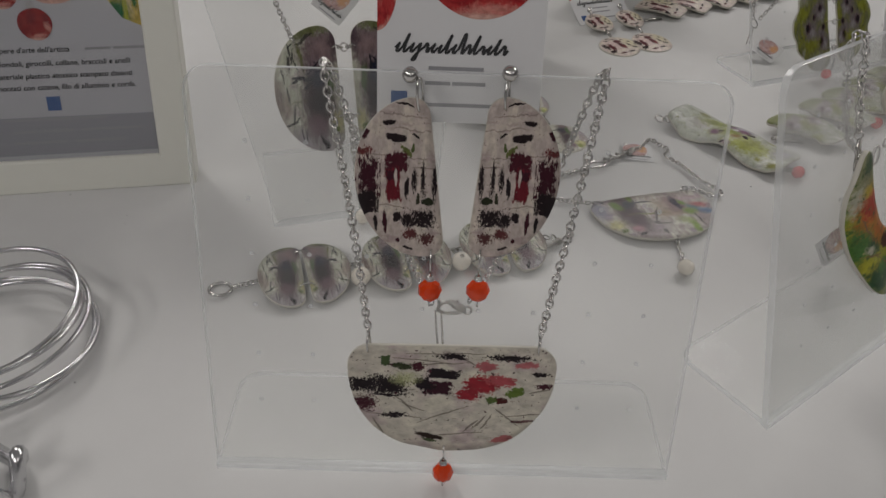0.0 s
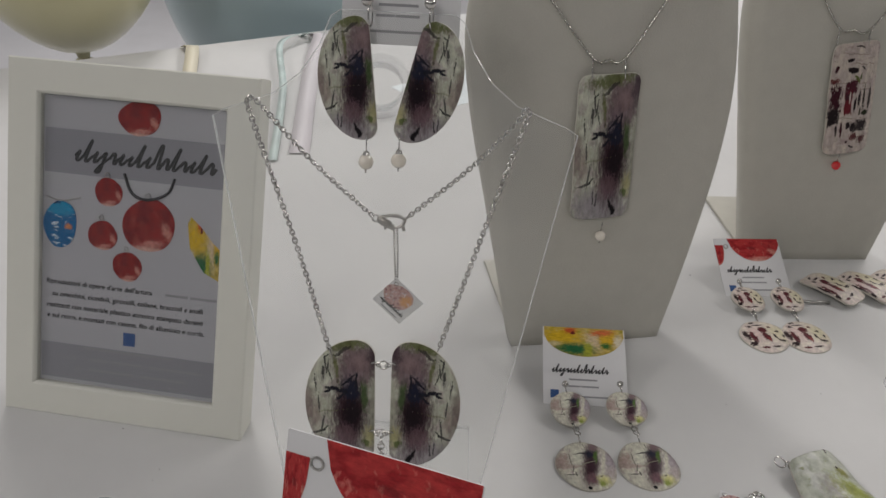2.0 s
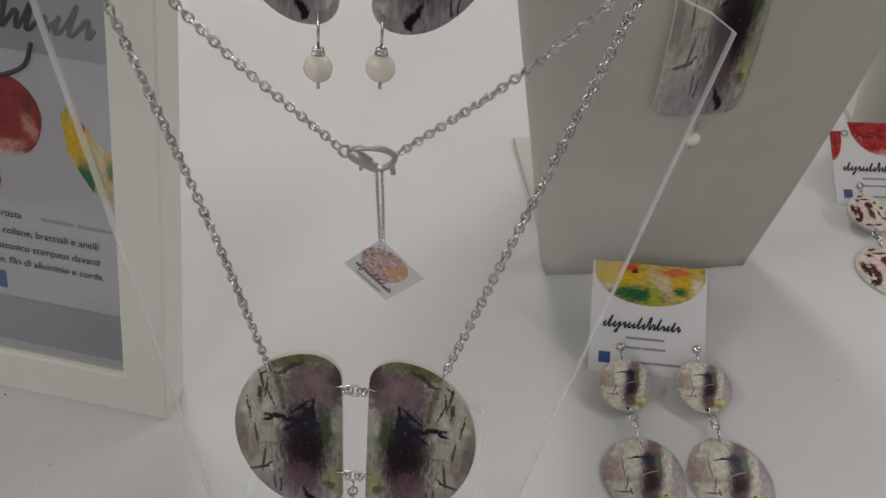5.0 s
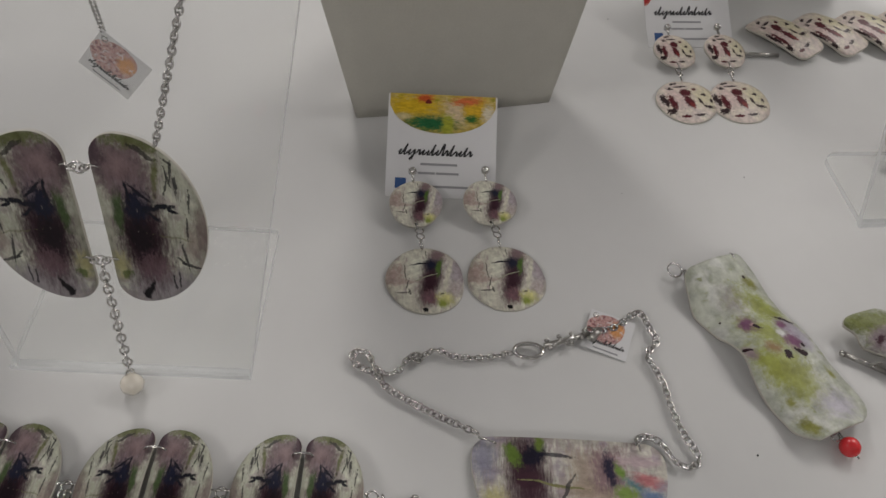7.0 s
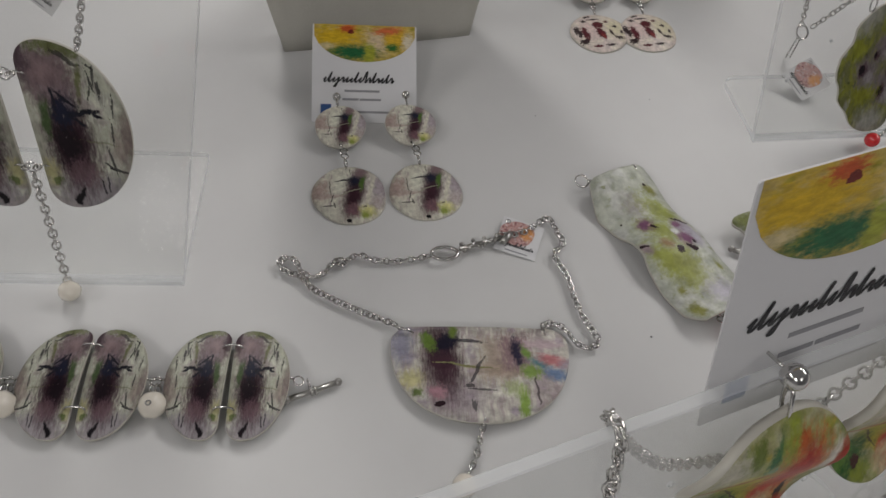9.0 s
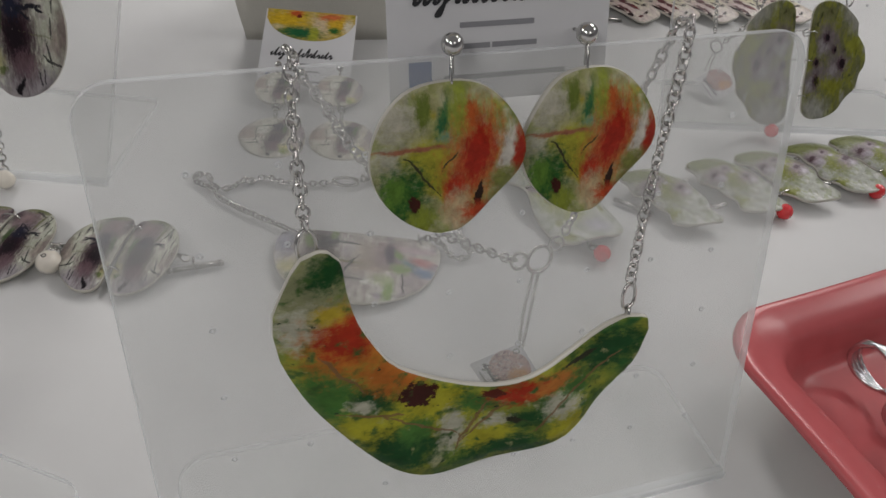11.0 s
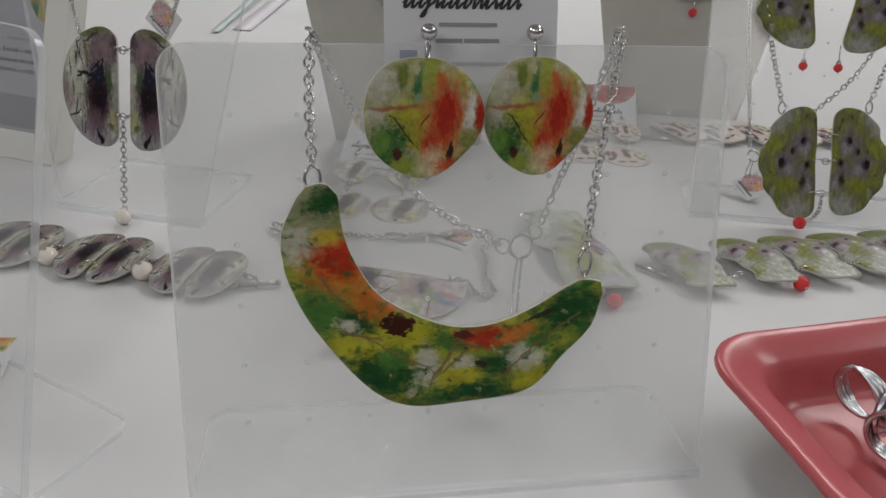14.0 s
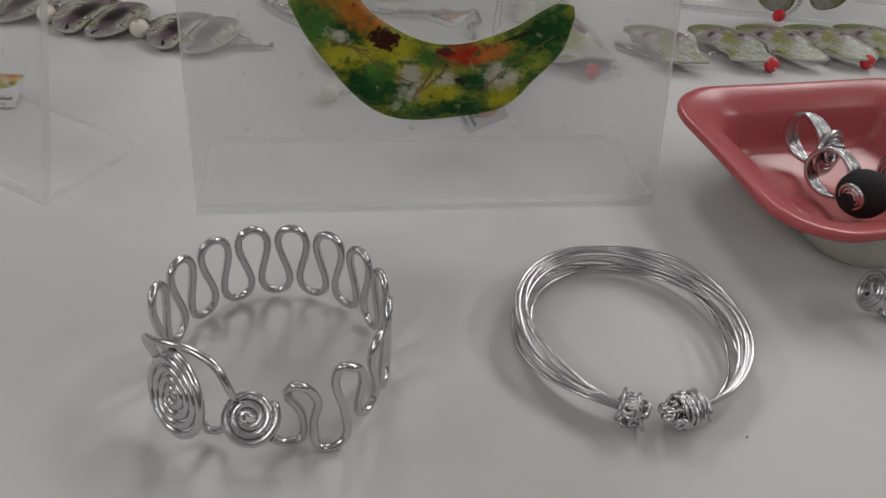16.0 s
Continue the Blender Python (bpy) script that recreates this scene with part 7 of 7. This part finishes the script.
def loop_bracelet():
    b = thing("wire_bracelet", flat(0.0015, 0.3640, 0), "loose bangle of five thick aluminium wire loops", "bracelet", "wire bracelets")
    for k, (r, z, tx, ty, dx, dy) in enumerate(((0.042, 0.003, 1, 0, 0, 0), (0.0415, 0.0075, -4, 4, 0.002, 0.001), (0.041, 0.0115, 3, -4, 0.0, 0.003), (0.0405, 0.0155, -3, -4, -0.002, 0.001), (0.040, 0.0200, 6, -3, -0.002, 0.003))):
        m = pose(dx, dy, z, tx, ty, 0)
        part("wire_loop", tube([m @ Vector((r * math.cos(g), r * math.sin(g), 0)) for g in np.linspace(0, 2 * math.pi, 72, endpoint=False)], 0.0013, 8, True), ALUMINIUM, b)


def twisted_ring():
    r = thing("wire_ring", flat(0.0500, 0.2985, 0), "satin silver twisted band ring lying on the table", "finger ring", "finger rings")
    pts = [(0.0098 * math.cos(g), 0.0098 * math.sin(g), 0.0100 + 0.0068 * math.sin(3 * g)) for g in np.linspace(0, 2 * math.pi, 80, endpoint=False)]
    part("band_wire", tube(pts, 0.0029, 10, True), ALUMINIUM, r)


twisted_ring()
wave_bracelet()
knot_bracelet()
loop_bracelet()


# ---------------------------------------------------------------- the pink bowl with rings
BOWL = flat(0.5370, 0.5888, -38.0)


def pink_bowl():
    b = thing("square_bowl", BOWL, "small square pink glazed ceramic bowl, white outside", "bowl")

    def loop(half, r, z, ky=1.0, n=9, sides=5):
        hx, hy = half * 0.932, half * 1.184 * ky
        rx = min(r * 1.05, hx)
        dent = 0.008 * half * min(1.0, half / 0.05)
        out = []
        for cx, cy, g0 in ((1, 1, 0), (-1, 1, 90), (-1, -1, 180), (1, -1, 270)):
            for k in range(n):
                g = radians(g0 + 90 * k / (n - 1))
                out.append((cx * (hx - rx) + rx * math.cos(g), cy * (hy - rx) + rx * math.sin(g)))
            d = {0: (-1, 1, 0, -1), 90: (-1, -1, 1, 0), 180: (1, -1, 0, 1), 270: (1, 1, -1, 0)}[g0]
            for k in range(1, sides + 1):
                s = 2 * k / (sides + 1) - 1
                pull = dent * (1 - s * s)
                if d[2] == 0:
                    out.append((d[0] * s * (hx - rx), d[1] * hy + d[3] * pull))
                else:
                    out.append((d[0] * hx + d[2] * pull, d[1] * s * (hy - rx)))
        return [(x, y, z) for x, y in out]

    def skin(rows):
        v, f = [], []
        for r in rows:
            v += r
        n = len(rows[0])
        for i in range(len(rows) - 1):
            for k in range(n):
                l = (k + 1) % n
                f.append((i * n + k, i * n + l, (i + 1) * n + l, (i + 1) * n + k))
        return v, f
    inner = [loop(0.0584, 0.025, 0.0262), loop(0.0591, 0.025, 0.0272), loop(0.0591, 0.025, 0.0286), loop(0.0584, 0.025, 0.0296), loop(0.0572, 0.024, 0.0299), loop(0.0545, 0.023, 0.0293), loop(0.0490, 0.020, 0.0268), loop(0.0445, 0.017, 0.0240), loop(0.0425, 0.016, 0.0222), loop(0.0410, 0.015, 0.0190), loop(0.0385, 0.015, 0.0120), loop(0.0365, 0.015, 0.0080), loop(0.0320, 0.014, 0.0060), loop(0.0002, 0.0001, 0.0056)]
    part("inside", skin(inner), PINK_GLAZE, b, "glossy pink glaze")
    outer = [loop(0.0584, 0.025, 0.0262), loop(0.0572, 0.024, 0.0256), loop(0.0525, 0.018, 0.0226, 0.93), loop(0.0505, 0.018, 0.0150, 0.80), loop(0.0490, 0.018, 0.0080, 0.70), loop(0.0470, 0.018, 0.0020, 0.62), loop(0.0455, 0.018, 0.0, 0.60), loop(0.0002, 0.0001, 0.0)]
    v, f = skin(outer)
    part("outside", (v, [q[::-1] for q in f]), BOWL_WHITE, b, "white glazed outside")


pink_bowl()


def wire_ring(m, label, stone=None, seed=1):
    r = thing("wire_ring", m, label, "finger ring", "finger rings")
    rng = random.Random(seed)
    for k in range(3):
        part("band_wire", ring((0, 0.0, 0.0095), 0.0086, 0.0010, (0.2 * k - 0.2, 1, 0.1 * k), 1.0, 28), ALUMINIUM, r)
    c = Vector((0.0095, 0.0, 0.0095))
    if stone:
        part("stone", ball((0.013, -0.001, 0.0095), 0.0085, 12, 18, 0.95, 0.03), stone, r, "matt black stone")
        part("wire_spiral", merged(*[ring((0.013, -0.0085, 0.0105), 0.0016 + 0.0013 * k, 0.0007, (0.1, 1, 0.2), 1.0, 18) for k in range(3)]), ALUMINIUM, r)
    else:
        part("wire_rosette", merged(*[ring(c, 0.0034 + 0.0013 * k, 0.0010, (1, 0.15 * k - 0.2, 0.2), 0.92, 22) for k in range(4)], *[ring(c + Vector((0.001, rng.uniform(-2, 2) / 1000, rng.uniform(-2, 2) / 1000)), 0.0022, 0.0008, (1, rng.uniform(-0.8, 0.8), rng.uniform(-0.8, 0.8)), 1.0, 12) for _ in range(5)]), ALUMINIUM, r)
    return r


wire_ring(pose(0.5150, 0.5890, 0.0110, 8, 0, -30) @ Matrix.Scale(1.25, 4), "aluminium wire ring with round knotted top in the bowl", None, 2)
wire_ring(pose(0.5300, 0.5720, 0.0085, 0, 0, -20) @ Matrix.Scale(1.2, 4), "aluminium wire ring with black stone in the bowl", BLACK_STONE, 3)
wire_ring(pose(0.5530, 0.5890, 0.0085, 0, 0, -40) @ Matrix.Scale(1.2, 4), "aluminium wire ring with black stone in the bowl", BLACK_STONE, 4)
wire_ring(pose(0.5720, 0.5240, 0.0005, 0, 0, 200), "aluminium wire ring lying beside the pink bowl", None, 6)


# ---------------------------------------------------------------- the picture in its white surround
PHOTO = leaning(0.0285 - 0.1435, 0.5106 - 0.0543, 0.0285, 0.5106, 23)


def words(parent, body, size, x, y, z, mat, align="LEFT", shear=0.0):
    cu = bpy.data.curves.new("text_line", "FONT")
    cu.body, cu.size, cu.align_x, cu.shear = body, size / 1000, align, shear
    cu.extrude, cu.offset = 0.00003, 0.00005
    ob = bpy.data.objects.new("text_line", cu)
    me = bpy.data.meshes.new_from_object(ob)
    bpy.data.objects.remove(ob)
    me.materials.clear()
    me.materials.append(mat)
    return part("text_line", me, None, parent, "", False, pose(x / 1000, y / 1000, z))


def photo_frame():
    x0, x1, y0, y1, w, d = 0.0025, 0.1540, 0.0, 0.2120, 0.0195, 0.016
    f = thing("picture_frame", PHOTO, "white wooden picture frame with jewellery advertisement", "picture frame")
    corners = ((x0, y0, 1, 1), (x1, y0, -1, 1), (x1, y1, -1, -1), (x0, y1, 1, -1))
    for k, nm in enumerate(("frame_rail", "frame_side", "frame_rail", "frame_side")):
        (ax, ay, sx, sy), (bx, by, tx, ty) = corners[k], corners[(k + 1) % 4]
        v = []
        for inset, z in ((0.0, -d), (0.0, -0.0008), (0.0008, 0.0), (w - 0.0016, 0.0), (w - 0.0008, -0.0006), (w, -0.0020), (w, -d)):
            v += [(ax + sx * inset, ay + sy * inset, z), (bx + tx * inset, by + ty * inset, z)]
        q = [(2 * r, 2 * r + 1, 2 * ((r + 1) % 7) + 1, 2 * ((r + 1) % 7)) for r in range(7)]
        part(nm, (v, q + [tuple(range(12, -1, -2)), tuple(range(1, 14, 2))]), PHOTO_WHITE, f, smooth=False)
    part("backing", box(x0 + 0.004, x1 - 0.004, y0 + 0.004, y1 - 0.004, -d - 0.002, -d), FLOOR_GREY, f, "", False)
    z = -0.0052
    sheet = part("printed_sheet", box(x0 + w, x1 - w, y0 + w, y1 - w, z - 0.0008, z), PAPER_GREY, f, "pale grey printed advertisement", False)
    zz = z + 0.0001
    text_bar(sheet, "grey_band", 23.2, 137.3, 160.5, 26, zz, PAPER_BAND)
    text_bar(sheet, "grey_band", 23.2, 137.3, 33.0, 22, zz, PAPER_BAND)
    zz += 0.0001
    picture(sheet, disc(81.5, 183.5, 12.5, 10.5, wobble=0.05), FRUIT_DARK, zz, "red fruit slice")
    scribble(sheet, 41, 131, 155.5, 13, zz + 0.0001, INK)
    part("picture", tube(smooth_path([mm(73, 151, zz * 1000 + 0.1), mm(78, 140, zz * 1000 + 0.1), mm(88, 137, zz * 1000 + 0.1), mm(100, 142, zz * 1000 + 0.1), mm(104, 151, zz * 1000 + 0.1)], 0.003), 0.0009, 5), CORD, sheet, "printed black cord")
    for x, y, r in ((89, 122, 16), (63.5, 139, 8.5), (60.5, 113, 9), (76.5, 96, 9)):
        picture(sheet, disc(x, y, r, r, wobble=0.03, seed=int(x)), FRUIT_DARK, zz, "round red pendant picture")
        part("picture", ring(mm(x - 1, y + r + 1.5, zz * 1000 + 0.2), 0.0014, 0.0003), OLD_SILVER, sheet)
    picture(sheet, disc(33.5, 117, 10.2, 14.5, wobble=0.04), SEA, zz, "blue sea pendant picture")
    wire_part("picture", sheet, [mm(24, 133, zz * 1000 + 0.2), mm(33, 131, zz * 1000 + 0.2), mm(46, 134, zz * 1000 + 0.2)], 0.0004, OLD_SILVER)
    picture(sheet, ([mm(115, 130, 0)[:2], mm(122, 124, 0)[:2], mm(129, 116, 0)[:2], mm(137, 109, 0)[:2]], [mm(113, 126, 0)[:2], mm(115, 111, 0)[:2], mm(124, 98, 0)[:2], mm(137, 92, 0)[:2]]), YELLOW_CARD, zz, "green crescent pendant picture")
    for body, x, y in (("Riproduzioni di opere d'arte dell'artista", 25, 80.5), ("su orecchini, ciondoli, girocolli, collane, bracciali e anelli", 29, 73.0), ("realizzati con materiale plastico atossico stampato davanti", 25.5, 66.0), ("e sul retro, e montati con catene, filo di alluminio e corda.", 26, 59.5)):
        words(sheet, body, 4.25, x, y, zz, INK, shear=0.12)
    text_bar(sheet, "badge", 75.5, 83, 51.5, 8, zz, BLUE_INK)
    words(sheet, "Per info:", 4.0, 33, 34.5, zz, GREY_INK)
    words(sheet, "cel.", 4.0, 44, 28, zz, GREY_INK)
    for a, b, y in ((101, 115, 81.8), (116.5, 136, 81.8), (50, 107, 42.6), (54, 67, 35.8), (69, 88, 35.8), (92, 127, 35.8), (54, 83, 29.3), (87, 116, 29.3)):
        text_bar(sheet, "text_line", a, b, y, 1.5, zz, GREY_INK)
    pane = part("glass_pane", box(x0 + w, x1 - w, y0 + w, y1 - w, -0.0036, -0.0026), PANE, f, "thin clear glass", False)
    part("easel_leg", box(0.06, 0.10, 0.004, 0.13, -0.0025, 0.0), FLOOR_GREY, f, "", False, pose(0, 0, -d - 0.002) @ pose(0, 0.15, 0, 38, 0, 0) @ pose(0, -0.134, 0))


photo_frame()


# ---------------------------------------------------------------- balloons and ribbons behind the table
def balloon(x, y, z, r, mat, label):
    b = thing("balloon", pose(x, y, z), label, "balloon", "balloons")
    v, f = ball((0, 0, 0), r, 24, 36)
    v = [(p[0], p[1], p[2] * (1.0 if p[2] > 0 else 1.16 + 0.10 * (p[2] / r) ** 4)) for p in v]
    part("skin", (v, f), mat, b)
    bot = -r * 1.27
    part("knot", merged(ball((0, 0, bot), r * 0.075, 8, 12, 1.3), ring((0, 0, bot - r * 0.09), r * 0.07, r * 0.022)), mat, b)
    return b


balloon(-0.745, 1.005, 0.150, 0.140, BALLOON_YELLOW, "pale yellow balloon tied at the table's edge")
balloon(-0.700, 1.490, 0.050, 0.275, BALLOON_BLUE, "large pale blue balloon behind the table")


def ribbon(points, width, mat, label):
    rb = thing("ribbon", pose(0, 0, 0), label, "ribbon", "balloon ribbons")
    p = smooth_path(points, 0.006)
    v, f = [], []
    for i, c in enumerate(p):
        c = Vector(c)
        t = Vector(p[min(i + 1, len(p) - 1)] - p[max(i - 1, 0)]).normalized()
        s = t.cross(Vector((-0.2, 0.3, 1))).normalized() * width / 2
        k = Vector((0, 0, 0.0004))
        v += [c - s, c + s, c + s + k, c - s + k]
        if i:
            a, b = 4 * (i - 1), 4 * i
            f += [(a, a + 1, b + 1, b), (a + 2, a + 3, b + 3, b + 2), (a + 1, a + 2, b + 2, b + 1), (a + 3, a, b, b + 3)]
    part("strip", (v, f), mat, rb)


ribbon([(-0.570, 1.05, 0.0), (-0.535, 1.03, 0.012), (-0.47, 0.96, 0.006), (-0.39, 0.873, 0.0015)], 0.018, RIBBON_YELLOW, "pale yellow curled ribbon on the white table")
ribbon([(-0.495, 1.195, -0.01), (-0.455, 1.19, 0.010), (-0.45, 1.12, 0.012), (-0.33, 0.98, 0.008), (-0.21, 0.82, 0.002)], 0.009, RIBBON_MINT, "glittery mint curled ribbon on the white table")
# A strip added for the mint ribbon's pinkish reflection in the tabletop.
ribbon([(-0.48, 1.22, -0.01), (-0.44, 1.20, 0.008), (-0.37, 1.09, 0.004), (-0.20, 0.85, 0.0012)], 0.022, RIBBON_REFLECTION, "pale lilac strip for the ribbon reflection in the white table")


# ---------------------------------------------------------------- far back on the table
def tape_roll():
    """A clear roll that stands on its rim, its hole towards the stands."""
    t = thing("tape_roll", pose(-0.190, 0.990, 0.0365, 0, 0, 33) @ pose(0, 0, 0, 90, 0, 0), "translucent pale lilac roll of ribbon standing on the table", "ribbon roll")
    for nm, r1, r0, w, mat in (("ribbon_coil", 0.0365, 0.0270, 0.010, ROLL_LILAC), ("core", 0.0270, 0.0258, 0.0108, ACRYLIC)):
        v, f = [], []
        for k in range(48):
            a = 2 * math.pi * k / 48
            v += [(r * math.cos(a), r * math.sin(a), z) for r, z in ((r1, -w), (r1, w), (r0, w), (r0, -w))]
            b = 4 * ((k + 1) % 48)
            f += [(4 * k + q, b + q, b + (q + 1) % 4, 4 * k + (q + 1) % 4) for q in range(4)]
        part(nm, (v, f), mat, t, smooth=False)


def paper_sheet():
    p = thing("paper_sheet", flat(-0.142, 1.047, 69), "blank bluish white glossy sheet lying on the table", "paper")
    part("sheet", plate(*slab(75, 50, 150, 100, 1.0), thick=0.0006, across=3)[0], SHEET_WHITE, p, smooth=False)


tape_roll()
paper_sheet()


# ---------------------------------------------------------------- dust on the table
def dust():
    rng = random.Random(8)
    spots = [(0.3579, 0.4683), (0.047, 0.352), (0.345, 0.452), (0.43, 0.615), (0.497, 0.405), (0.552, 0.437)] + [(rng.uniform(-0.05, 0.6), rng.uniform(0.33, 0.9)) for _ in range(30)]
    pieces = [ball((x, y, 0.0002 if i else 0.0041), 0.0004 * rng.uniform(0.5, 1.2), 4, 6, 0.6) for i, (x, y) in enumerate(spots)]
    tagged(part("dust", merged(*pieces), CORD, None), "scattered dark specks of dust on the table", "dust", kind="stuff")


dust()
